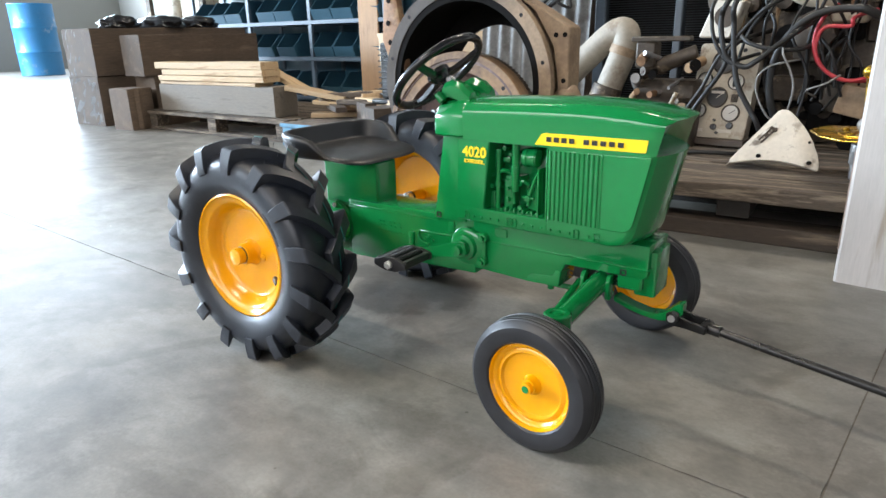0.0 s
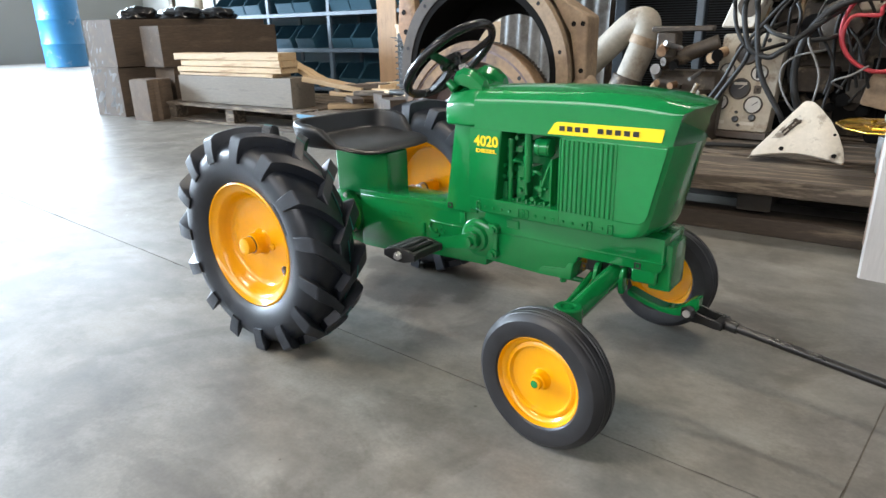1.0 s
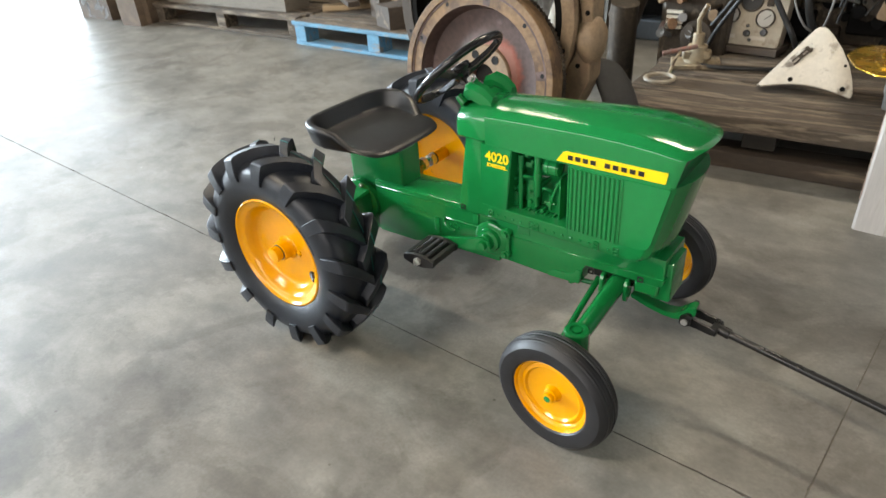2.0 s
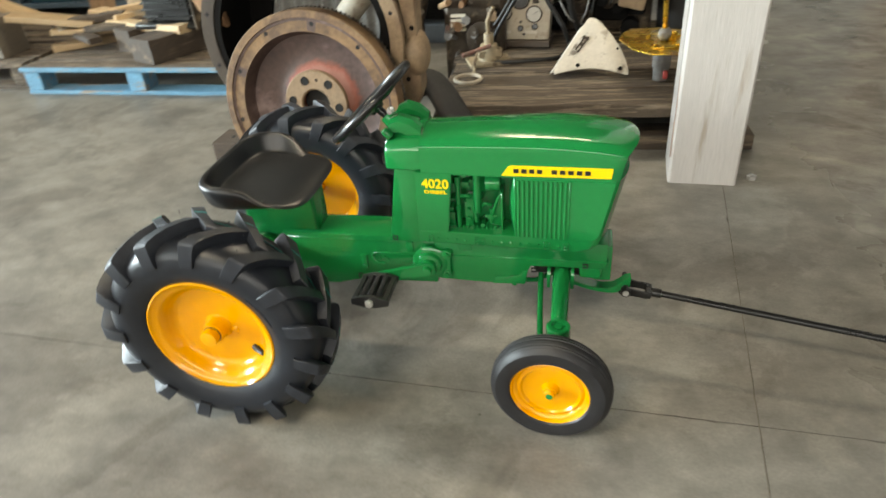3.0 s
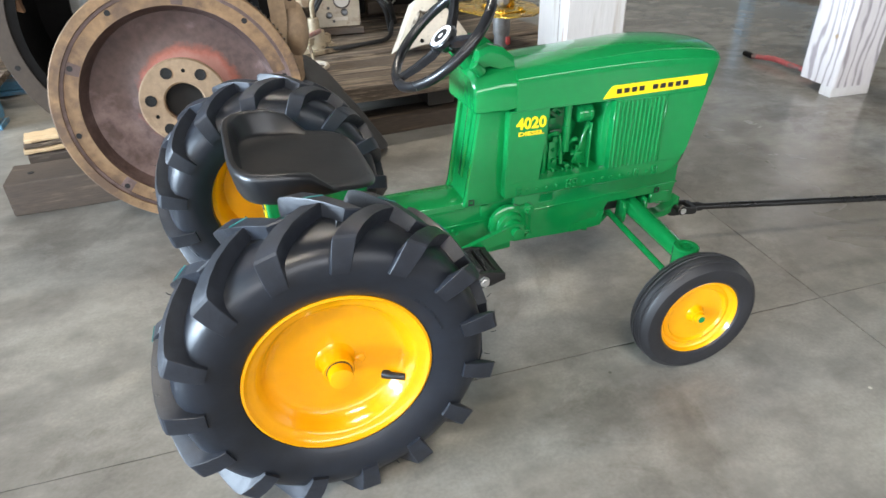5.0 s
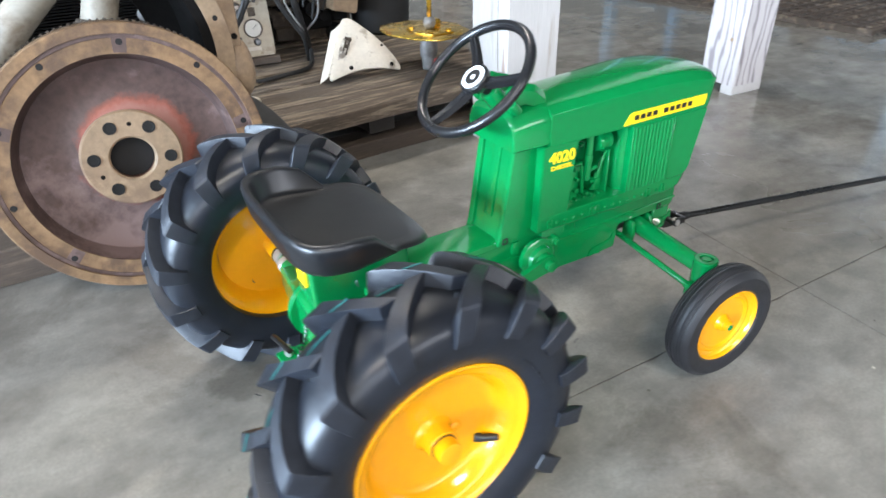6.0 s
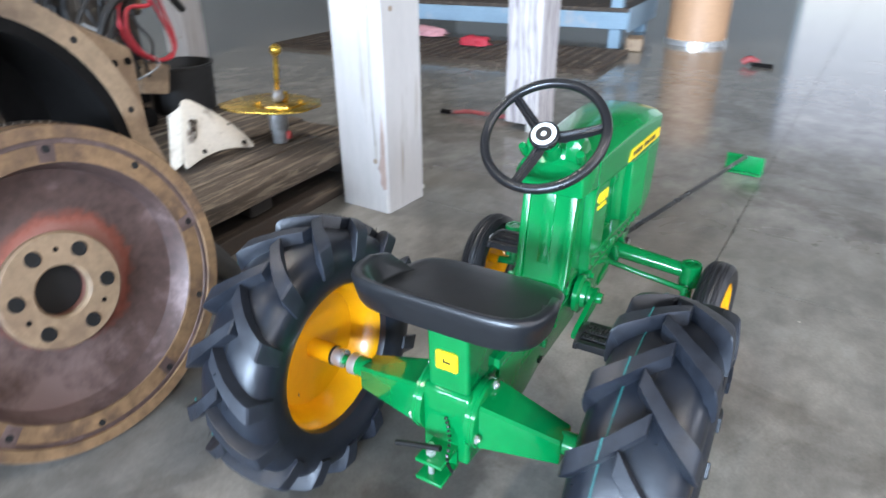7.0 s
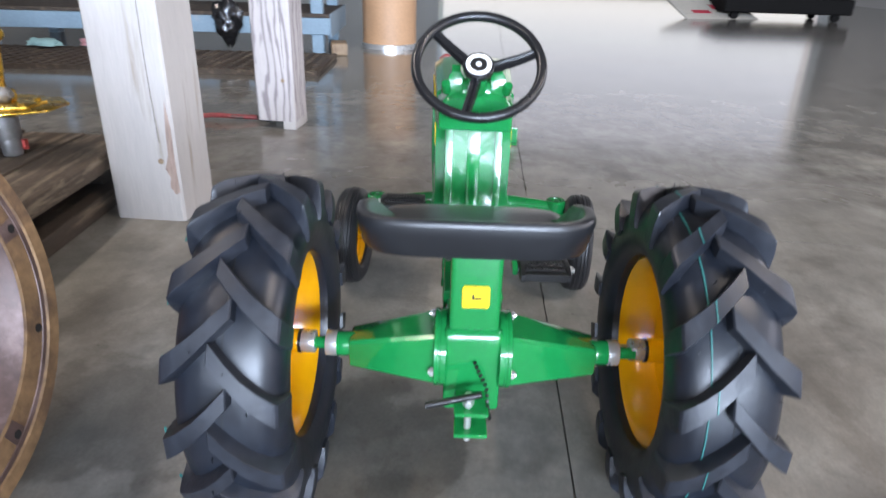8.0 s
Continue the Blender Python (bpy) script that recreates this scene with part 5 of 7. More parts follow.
HOSE = material("black_hose", (0.009, 0.0085, 0.008), 0.55, vary=0.3, scale=20)
RED_HOSE = material("red_hose", (0.42, 0.03, 0.04), 0.45, vary=0.2)
# near-black disc colour that paints the shade inside drilled holes and bores
VOID = material("hole_shade_black", (0.004, 0.0035, 0.003), 0.8, vary=0.2)
GOLD = material("yellow_zinc", (0.66, 0.42, 0.06), 0.26, 0.9, vary=0.2, scale=20, second=(0.36, 0.22, 0.10), second_amount=0.35, second_scale=12)
CAST_GREY = material("grey_cast_metal", (0.23, 0.225, 0.22), 0.45, 0.5, vary=0.3, scale=12, bump=0.2, bump_scale=70, second=(0.27, 0.06, 0.045), second_amount=0.12, second_scale=9)
PIPE_GREY = material("dusty_pipe_paint", (0.27, 0.235, 0.185), 0.65, vary=0.2, scale=6, bump=0.15, bump_scale=60, second=(0.17, 0.125, 0.085), second_amount=0.32, second_scale=8)
GLASS_FACE = material("gauge_face", (0.58, 0.56, 0.51), 0.35, vary=0.1)
GAUGE_DARK = material("gauge_dark_face", (0.05, 0.05, 0.052), 0.25, vary=0.1)


def plank(name, parent, lo, hi, mat, rnd, at=None, bow=0.002):
    """One sawn board with slightly uneven, worn edges."""
    bm = B()
    n = 7
    secs = []
    for k in range(n + 1):
        x = lo[0] + (hi[0] - lo[0]) * k / n
        j = lambda a: rnd.uniform(-a, a)
        c = 0.003
        y0, y1, z0, z1 = lo[1] + j(bow), hi[1] + j(bow), lo[2], hi[2] + j(bow * 0.6)
        secs.append([(x, y0 + c, z0), (x, y1 - c, z0), (x, y1, z0 + c), (x, y1, z1 - c), (x, y1 - c, z1), (x, y0 + c, z1), (x, y0, z1 - c), (x, y0, z0 + c)])
    loft(bm, secs)
    return part(name, bm, mat, parent, "", at, smooth=30)


rng = random.Random(5)

# ---- square timber posts ----
def post(at, w, h, mat):
    t = thing("timber_post", "whitewashed square timber post with knots and a crack", "post", at, "timber posts")
    bm = B()
    c = 0.006
    def ring(z, k):
        x0, y0, x1, y1 = 0, 0, w, w
        j = [rng.uniform(-0.0012, 0.0012) for _ in range(8)]
        return [(x0 + c + j[0], y0, z), (x1 - c, y0 + j[1], z), (x1, y0 + c, z), (x1 + j[2], y1 - c, z), (x1 - c, y1 + j[3], z), (x0 + c, y1, z), (x0 + j[4], y1 - c, z), (x0, y0 + c + j[5], z)]
    loft(bm, [ring(z, k) for k, z in enumerate([0.0 + (h * k / 14) for k in range(15)])])
    part("shaft", bm, mat, t)
    # a drying crack and knots
    bm = B()
    tube(bm, [(0.0003, w * 0.22 + 0.004 * math.sin(k * 0.7), 0.22 + k * 0.11) for k in range(14)], lambda u: 0.0009 + 0.0004 * math.sin(u * 9), 5)
    part("crack", bm, DARK_WOOD, t)
    for x, y, z in ((-0.0005, 0.045, 0.17), (0.05, -0.0005, 0.62)):
        bm = B()
        lathe(bm, [(0.0005, -0.0006), (0.005, -0.0008), (0.008, -0.0002), (0.008, 0.001)], "X" if x < 0 else "Y", 14, (x, y, z))
        part("knot", bm, TAN_IRON, t)
    return t


p1 = post(pose(0.917, 0.767, 0, 0, 0, -3.5), 0.195, 5.5, WHITE_WOOD)
SCAR = material("bark_scar", (0.36, 0.26, 0.215), 0.8, vary=0.4, scale=30, stretch=(1, 1, 0.2), second=(0.17, 0.08, 0.06), second_amount=0.35, second_scale=24)
bm = B()
prism(bm, [(0.004, 0.085), (0.016, 0.078), (0.028, 0.10), (0.024, 0.125), (0.034, 0.15), (0.022, 0.19), (0.020, 0.25), (0.012, 0.33), (0.005, 0.26), (0.006, 0.15)], -0.0022, 0.001, "X", 0.0005, 1)
part("bark_scar", bm, SCAR, p1, "brown scar along the corner")
p3 = post(pose(2.43, 3.50, 0, 0, 0, 6.0), 0.19, 5.5, WHITE_WOOD)
p2 = post(pose(1.976, 0.706, 0.035, 0, 0, -5.0), 0.165, 5.465, KNOTTY_WOOD)
bm = B()
prism(bm, [(0.001, 0.001), (0.164, 0.001), (0.164, 0.055), (0.001, 0.055)], -0.035, 0.004, "Z", 0.003)
part("foot", bm, WHITE_WOOD, p2)

# ---- timber skid with loose planks on bearers ----
skid = thing("timber_skid", "low weathered plank skid on dark bearers with machine parts", "skid", pose(0.159, 0.946, 0, 0, 0, 2.6))
SKL = 1.03
y = 0.0
for k, w in enumerate((0.16, 0.19, 0.15, 0.20, 0.17, 0.19)):
    x0, x1 = rng.uniform(-0.02, 0.02), SKL + rng.uniform(-0.02, 0.02)
    plank("plank", skid, (x0, y, 0.126), (x1, y + w - 0.007, 0.174 + rng.uniform(-0.003, 0.004)), OLD_WOOD, rng, bow=0.004)
    y += w
for x in (0.03, 0.46, 0.90):
    plank("bearer", skid, (0.05, -0.045, 0.066), (1.04, 0.045, 0.125), SHADE_WOOD, rng, pose(x, 0, 0, 0, 0, 90) @ pose(0, -0.0, 0))
plank("runner", skid, (-0.02, 0.025, 0.0), (SKL + 0.02, 0.135, 0.052), DARK_WOOD, rng)
plank("runner", skid, (-0.02, 0.44, 0.0), (SKL + 0.02, 0.55, 0.065), SHADE_WOOD, rng)
# unseen board added to keep lit floor from showing under the deck
plank("packing_board", skid, (0.0, 0.56, 0.001), (SKL - 0.01, 0.60, 0.124), SHADE_WOOD, rng)
plank("runner", skid, (-0.02, 0.80, 0.0), (SKL + 0.02, 0.91, 0.065), SHADE_WOOD, rng)
DZ = 0.178

def primed_plate():
    """Rusty plate with the rest of a red primer coat round the hub, rubbed pale in places."""
    m = RUST_PLATE.copy()
    m.name = "rusty_primed_plate"
    nt = m.node_tree
    L = nt.links.new
    bsdf = nt.nodes["Principled BSDF"]
    base = bsdf.inputs["Base Color"].links[0].from_socket
    tc = nt.nodes.new("ShaderNodeTexCoord")
    flat = nt.nodes.new("ShaderNodeVectorMath")
    flat.operation = "MULTIPLY"
    flat.inputs[1].default_value = (1, 0, 1)
    L(tc.outputs["Object"], flat.inputs[0])
    off = nt.nodes.new("ShaderNodeVectorMath")
    off.operation = "DISTANCE"
    off.inputs[1].default_value = (0.016, 0, 0.009)
    L(flat.outputs[0], off.inputs[0])
    wob = nt.nodes.new("ShaderNodeTexNoise")
    wob.inputs["Scale"].default_value, wob.inputs["Detail"].default_value, wob.inputs["Roughness"].default_value = 16, 8, 0.7
    L(tc.outputs["Object"], wob.inputs["Vector"])
    add = nt.nodes.new("ShaderNodeMath")
    add.operation = "MULTIPLY_ADD"
    add.inputs[1].default_value = 0.075
    L(wob.outputs["Fac"], add.inputs[0])
    L(off.outputs["Value"], add.inputs[2])
    for lo, hi, top, colour in ((0.140, 0.158, 0.68, (0.30, 0.062, 0.030, 1)), (0.126, 0.146, 0.30, (0.34, 0.25, 0.22, 1))):
        rng_ = nt.nodes.new("ShaderNodeMapRange")
        rng_.inputs["From Min"].default_value, rng_.inputs["From Max"].default_value = lo, hi
        rng_.inputs["To Min"].default_value, rng_.inputs["To Max"].default_value = top, 0.0
        L(add.outputs[0], rng_.inputs["Value"])
        mix = nt.nodes.new("ShaderNodeMix")
        mix.data_type = "RGBA"
        mix.inputs[7].default_value = colour
        L(rng_.outputs[0], mix.inputs[0])
        L(base, mix.inputs[6])
        base = mix.outputs[2]
    L(base, bsdf.inputs["Base Color"])
    return m


# ---- flywheel with ring gear, leaning on the bell housing ----
fly = thing("flywheel", "large rusty engine flywheel with a toothed ring, leaning upright", "flywheel", pose(-0.149, 0.650, 0.284, -7, 0, -2) @ Matrix.Diagonal((1.045, 1, 1.045, 1)))
bm = B()
prof = [(0.044, 0.045), (0.100, 0.045), (0.108, 0.050), (0.150, 0.052), (0.196, 0.040), (0.207, 0.004), (0.211, -0.001), (0.236, -0.001), (0.238, -0.006), (0.262, -0.006), (0.266, -0.002),
        (0.266, 0.060), (0.262, 0.064), (0.200, 0.064), (0.100, 0.078), (0.044, 0.078)]
lathe(bm, prof, "Y", 96, closed=True)
part("disc", bm, primed_plate(), fly, "worn dished disc with red primer round the hub")
bm = B()
lathe(bm, [(0.209, 0.000), (0.209, -0.0045), (0.2445, -0.0045), (0.2455, -0.010), (0.264, -0.010), (0.2665, -0.007), (0.2665, 0.045), (0.24, 0.045)], "Y", 96, closed=True)
part("rim_ring", bm, RIM_RUST, fly, "tan rusty machined rim")
bm = B()
lathe(bm, [(0.042, 0.046), (0.042, 0.036), (0.046, 0.032), (0.094, 0.032), (0.0975, 0.036), (0.0975, 0.047)], "Y", 64, closed=True)
part("hub_plate", bm, TAN_IRON, fly, "tan machined hub plate")
for k in range(6):
    a = radians(60 * k + 52)
    bm = B()
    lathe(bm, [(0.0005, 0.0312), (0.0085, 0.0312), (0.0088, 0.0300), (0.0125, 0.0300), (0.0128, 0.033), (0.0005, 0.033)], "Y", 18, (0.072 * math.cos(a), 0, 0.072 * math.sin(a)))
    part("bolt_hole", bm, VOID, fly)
for k in range(3):
    a = radians(120 * k + 82)
    bm = B()
    cyl(bm, (0.070 * math.cos(a), 0.0315, 0.070 * math.sin(a)), (0.070 * math.cos(a), 0.034, 0.070 * math.sin(a)), 0.0045, seg=12)
    part("dowel_hole", bm, DARK_IRON, fly)
bm = B()
# solid black disc painting the shade down the open bore
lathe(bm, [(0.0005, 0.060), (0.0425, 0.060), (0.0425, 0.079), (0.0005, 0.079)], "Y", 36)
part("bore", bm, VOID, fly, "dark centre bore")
for k in range(10):
    a = radians(36 * k + 10)
    bm = B()
    cyl(bm, (0.2300 * math.cos(a), -0.0036, 0.2300 * math.sin(a)), (0.2300 * math.cos(a), -0.0052, 0.2300 * math.sin(a)), 0.0062, seg=14)
    part("rim_hole", bm, VOID, fly)
    if k % 2 == 0:
        bm = B()
        da = 0.055
        pts = []
        for rr, s in ((0.2105, -1), (0.2435, -1), (0.2435, 0), (0.2435, 1), (0.2105, 1), (0.2105, 0)):
            pts.append((rr * math.cos(a + s * da), rr * math.sin(a + s * da)))
        prism(bm, pts, -0.0050, -0.0040, "Y")
        part("rim_pad", bm, RUST_PLATE, fly)
bm = B()
teeth = 132
for k in range(teeth * 2):
    a0 = 2 * math.pi * k / (teeth * 2)
    if k % 2:
        continue
    a1 = a0 + 2 * math.pi / (teeth * 2)
    v = [(0.262, a0 - 0.004), (0.2700, a0 + 0.004), (0.2700, a1 - 0.004), (0.262, a1 + 0.004)]
    prism(bm, [(r * math.cos(a), r * math.sin(a)) for r, a in v], 0.044, 0.062, "Y")
lathe(bm, [(0.262, 0.044), (0.267, 0.044), (0.267, 0.062), (0.262, 0.062)], "Y", 96, closed=True)
part("ring_gear", bm, GREASE, fly, "dark toothed ring gear")

def oiled_shell():
    """Tan cast iron, soaked with old oil over one side of the ring."""
    m = TAN_IRON.copy()
    m.name = "oil_soaked_cast_iron"
    nt = m.node_tree
    L = nt.links.new
    bsdf = nt.nodes["Principled BSDF"]
    base = bsdf.inputs["Base Color"].links[0].from_socket
    tc = nt.nodes.new("ShaderNodeTexCoord")
    xyz = nt.nodes.new("ShaderNodeSeparateXYZ")
    L(tc.outputs["Object"], xyz.inputs[0])
    wob = nt.nodes.new("ShaderNodeTexNoise")
    wob.inputs["Scale"].default_value, wob.inputs["Detail"].default_value = 6, 8
    L(tc.outputs["Object"], wob.inputs["Vector"])
    add = nt.nodes.new("ShaderNodeMath")
    add.operation = "MULTIPLY_ADD"
    add.inputs[1].default_value = 0.30
    L(wob.outputs["Fac"], add.inputs[0])
    L(xyz.outputs["X"], add.inputs[2])
    rng_ = nt.nodes.new("ShaderNodeMapRange")
    rng_.inputs["From Min"].default_value, rng_.inputs["From Max"].default_value = 0.18, 0.36
    rng_.inputs["To Min"].default_value, rng_.inputs["To Max"].default_value = 0.88, 0.0
    L(add.outputs[0], rng_.inputs["Value"])
    mix = nt.nodes.new("ShaderNodeMix")
    mix.data_type = "RGBA"
    mix.inputs[7].default_value = (0.016, 0.012, 0.010, 1)
    L(rng_.outputs[0], mix.inputs[0])
    L(base, mix.inputs[6])
    L(mix.outputs[2], bsdf.inputs["Base Color"])
    return m


OILED_SHELL = oiled_shell()
# ---- bell housing: a deep open ring with bolt flange ----
bell = thing("bell_housing", "large open cast-iron bell housing with a drilled flange", "bell housing", pose(-0.193, 0.757, 0.453, 0, 0, 0) @ Matrix.Diagonal((0.905, 1, 0.905, 1)))
# inside of the ring: grease plus interior shade put into the colour
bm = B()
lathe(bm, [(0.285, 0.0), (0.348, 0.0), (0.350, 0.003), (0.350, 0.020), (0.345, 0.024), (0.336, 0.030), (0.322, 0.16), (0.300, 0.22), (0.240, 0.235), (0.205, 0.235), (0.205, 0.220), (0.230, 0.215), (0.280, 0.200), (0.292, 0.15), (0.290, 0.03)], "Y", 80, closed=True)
part("ring", bm, DARK_IRON, bell, "greasy inside and flange, shade darkening its colour")
bm = B()
lathe(bm, [(0.3085, -0.0005), (0.3090, -0.0022), (0.3515, -0.0022), (0.3525, 0.000), (0.3525, 0.024), (0.347, 0.030), (0.338, 0.034), (0.326, 0.16), (0.304, 0.228), (0.210, 0.243), (0.210, 0.236), (0.301, 0.221), (0.323, 0.16), (0.337, 0.031), (0.346, 0.025), (0.3508, 0.020), (0.3508, 0.0015)], "Y", 80, closed=True)
part("shell", bm, OILED_SHELL, bell, "tan rusty outer shell, black with oil on one side")
for k in range(12):
    a = radians(30 * k + 14)
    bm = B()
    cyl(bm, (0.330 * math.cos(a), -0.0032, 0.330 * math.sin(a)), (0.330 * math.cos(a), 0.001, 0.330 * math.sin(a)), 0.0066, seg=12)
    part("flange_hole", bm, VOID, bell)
bm = B()
prism(bm, [(0.060, 0.352), (0.160, 0.318), (0.290, 0.245), (0.384, 0.190), (0.388, 0.180), (0.388, -0.20), (0.330, -0.325), (0.15, -0.345), (0.12, -0.336), (0.25, -0.250), (0.330, -0.12), (0.350, 0.0), (0.330, 0.13), (0.262, 0.240), (0.150, 0.318)], 0.045, 0.125, "Y", 0.004, 1)
part("mount_pad", bm, TAN_IRON, bell, "flat tan mounting pad")
bm = B()
bmesh.ops.create_icosphere(bm, subdivisions=4, radius=1.0)
for v in bm.verts:
    q = v.co * (1 + 0.10 * noise.noise(v.co * 1.6))
    v.co = Vector((0.372 + 0.050 * q.x, 0.080 + 0.060 * q.y, -0.070 + 0.078 * q.z))
part("cast_boss", bm, TAN_IRON, bell, "bulging tan cast boss", smooth=70)
for dx, dz in ((0.372, 0.165), (0.372, 0.02), (0.340, 0.165), (0.345, -0.15)):
    bm = B()
    cyl(bm, (dx, 0.043, dz), (dx, 0.047, dz), 0.008, seg=14)
    part("pad_hole", bm, DARK_IRON, bell)
bm = B()
prism(bm, [(-0.270, 0.040), (-0.315, 0.06), (-0.362, 0.10), (-0.385, 0.16), (-0.372, 0.30), (-0.345, 0.345), (-0.312, 0.33), (-0.290, 0.20)], 0.02, 0.05, "Y", 0.006)
part("lifting_ear", bm, RUST, bell, "brown lug with two holes")
for dx, dz in ((-0.345, 0.30), (-0.352, 0.22), (-0.345, 0.150)):
    bm = B()
    cyl(bm, (dx, 0.018, dz), (dx, 0.022, dz), 0.010, seg=14)
    part("ear_hole", bm, DARK_IRON, bell)
# wooden block that props both
blk = thing("wood_block", "oily dark squared wood block on the concrete under the castings", "wood block", pose(-0.622, 0.808, 0, 0, 0, -1))
plank("block", blk, (0.0, 0.0, 0.0), (0.262, 0.13, 0.088), DARK_WOOD, rng)
bm = B()
cyl(bm, (0.052, 0.062, 0.0875), (0.052, 0.062, 0.0892), 0.008, seg=16)
part("bolt_hole", bm, VOID, blk)
blk = thing("wood_block", "oily dark wood block standing behind the castings", "wood block", pose(-0.585, 0.955, 0, 0, 0, 4))
plank("block", blk, (0.0, 0.0, 0.0), (0.15, 0.11, 0.10), DARK_WOOD, rng)
shim = thing("wood_shim", "pale frayed wood shims stacked on a block", "shim", pose(-0.592, 0.960, 0.103, 0, 0, 8))
for k in range(3):
    plank("shim_piece", shim, (0.004 * k, 0.003 * k, 0.014 * k), (0.10 - 0.005 * k, 0.07, 0.014 * k + 0.0125), OLD_WOOD if k == 1 else NEW_WOOD, rng)
blk = thing("wood_block", "oily dark squared wood block on the concrete under the castings", "wood block", pose(-0.355, 0.80, 0, 0, 0, -1))
plank("block", blk, (0.0, 0.0, 0.0), (0.50, 0.12, 0.136), DARK_WOOD, rng)

# ---- parts on the skid ----
# gauge panel
gp = thing("gauge_panel", "beige instrument panel with round dials and knobs, leaning on the skid", "instrument panel", pose(0.392, 1.640, DZ + 0.027, -14, 0, -6))
bm = B()
prism(bm, [(-0.108, 0.015), (-0.113, 0.0), (0.110, 0.0), (0.114, 0.015), (0.118, 0.352), (0.108, 0.362), (-0.102, 0.362), (-0.112, 0.352)], 0.0, 0.060, "Y", 0.004)
part("case", bm, BEIGE, gp)
for x, z, r, face in ((-0.008, 0.292, 0.047, GAUGE_DARK), (-0.070, 0.222, 0.029, GLASS_FACE), (0.048, 0.216, 0.031, GLASS_FACE), (-0.012, 0.156, 0.040, GAUGE_DARK), (-0.074, 0.102, 0.030, GLASS_FACE), (0.048, 0.098, 0.034, GLASS_FACE)):
    bm = B()
    lathe(bm, [(r * 0.84, -0.002), (r * 0.88, -0.009), (r * 0.97, -0.009), (r, -0.004), (r, 0.001), (r * 0.84, 0.001)], "Y", 32, (x, 0, z), closed=True)
    dial = part("gauge", bm, GREASE, gp, "round dial with a dark bezel")
    bm = B()
    cyl(bm, (x, 0.001, z), (x, -0.003, z), r * 0.85, seg=32)
    part("dial_face", bm, face, dial)
    bm = B()
    box(bm, (x - 0.001, -0.0046, z - r * 0.1), (x + 0.001, -0.0030, z + r * 0.6), 0, 1, Matrix.Translation((x, 0, z)) @ Matrix.Rotation(0.9, 4, "Y") @ Matrix.Translation((-x, 0, -z)))
    part("pointer", bm, IVORY if face is GAUGE_DARK else GAUGE_DARK, dial)
bm = B()
box(bm, (-0.036, -0.0045, 0.170), (0.012, -0.0032, 0.180))
part("scale_bar", bm, IVORY, gp, "pale scale on the middle dial")
bm = B()
box(bm, (0.040, -0.004, 0.140), (0.066, 0.001, 0.170), 0.002)
cyl(bm, (0.053, 0.0, 0.155), (0.053, -0.012, 0.157), 0.004, seg=10)
part("switch", bm, GREASE, gp, "small toggle switch")
for x, z, r in ((-0.006, 0.042, 0.013), (0.054, 0.050, 0.014), (0.070, 0.190, 0.006), (-0.006, 0.068, 0.006), (0.010, 0.020, 0.006)):
    bm = B()
    cyl(bm, (x, 0.0, z), (x, -0.012, z), r, r * 0.8, 16, 0.001)
    part("knob", bm, GAUGE_DARK, gp, "black knob")
for x in (-0.070, 0.040):
    bm = B()
    box(bm, (x - 0.030, -0.0015, 0.022), (x + 0.024, 0.001, 0.034))
    part("name_plate", bm, IVORY, gp, "small blank name plate")
bm = B()
cyl(bm, (0.058, -0.001, 0.335), (0.058, 0.001, 0.335), 0.008, seg=14)
part("case_hole", bm, VOID, gp)

pb = thing("wood_block", "oily dark wood block under the instrument panel", "wood block", pose(0.26, 1.63, DZ + 0.001, 0, 0, -6))
plank("block", pb, (0.0, 0.0, 0.0), (0.25, 0.13, 0.025), DARK_WOOD, rng)
# fan-shaped cover plate
fan = thing("cover_plate", "ivory fan-shaped sheet cover plate with grease marks, tilted on the skid", "cover plate", pose(0.6765, 1.222, DZ + 0.008, -38, 0, -3))
bm = B()
outer = [(-0.126 + 0.250 * k / 14, 0.003 + 0.022 * math.sin(k / 14 * math.pi)) for k in range(15)]
poly = outer + [(0.129, 0.008), (0.129, 0.020), (0.118, 0.055), (0.095, 0.102), (0.064, 0.148), (0.026, 0.190), (0.008, 0.206), (-0.004, 0.212), (-0.020, 0.212), (-0.029, 0.204), (-0.131, 0.016), (-0.131, 0.008)]
prism(bm, poly, -0.0045, 0.0045, "Y", 0.0018)
GRIMY = material("grimy_ivory_paint", (0.54, 0.49, 0.41), 0.5, vary=0.15, scale=9, second=(0.22, 0.18, 0.14), second_amount=0.3, second_scale=16)
part("plate", bm, GRIMY, fan)
bm = B()
loft(bm, [[(-0.1285 + 0.098 * k / 6 - bx, by, 0.022 + 0.176 * k / 6) for bx, by in ((0.0, 0.0046), (0.006, 0.028), (0.020, 0.052), (0.024, 0.050), (0.010, 0.027), (0.004, 0.0046))] for k in range(7)])
part("side_flange", bm, GRIMY, fan, "bent back edge of the plate")
for x, z in ((-0.048, 0.036), (0.100, 0.026), (0.086, 0.098)):
    bm = B()
    cyl(bm, (x, -0.0060, z), (x, -0.0040, z), 0.0075 if z < 0.05 else 0.0045, seg=14)
    part("bolt_hole", bm, DARK_IRON, fan)
bm = B()
slant = Matrix.Translation((-0.040, 0.0015, 0.115)) @ Matrix.Rotation(radians(-58), 4, "Y")
for lo, hi in (((-0.034, -0.009), (0.034, -0.004)), ((-0.030, 0.003), (0.028, 0.008)), ((-0.010, -0.004), (0.004, 0.003)), ((0.020, -0.012), (0.030, 0.012))):
    box(bm, (lo[0], -0.011, lo[1]), (hi[0], -0.0055, hi[1]), 0.0012, 1, slant)
part("latch", bm, GREASE, fan, "greasy latch mechanism")
bm = B()
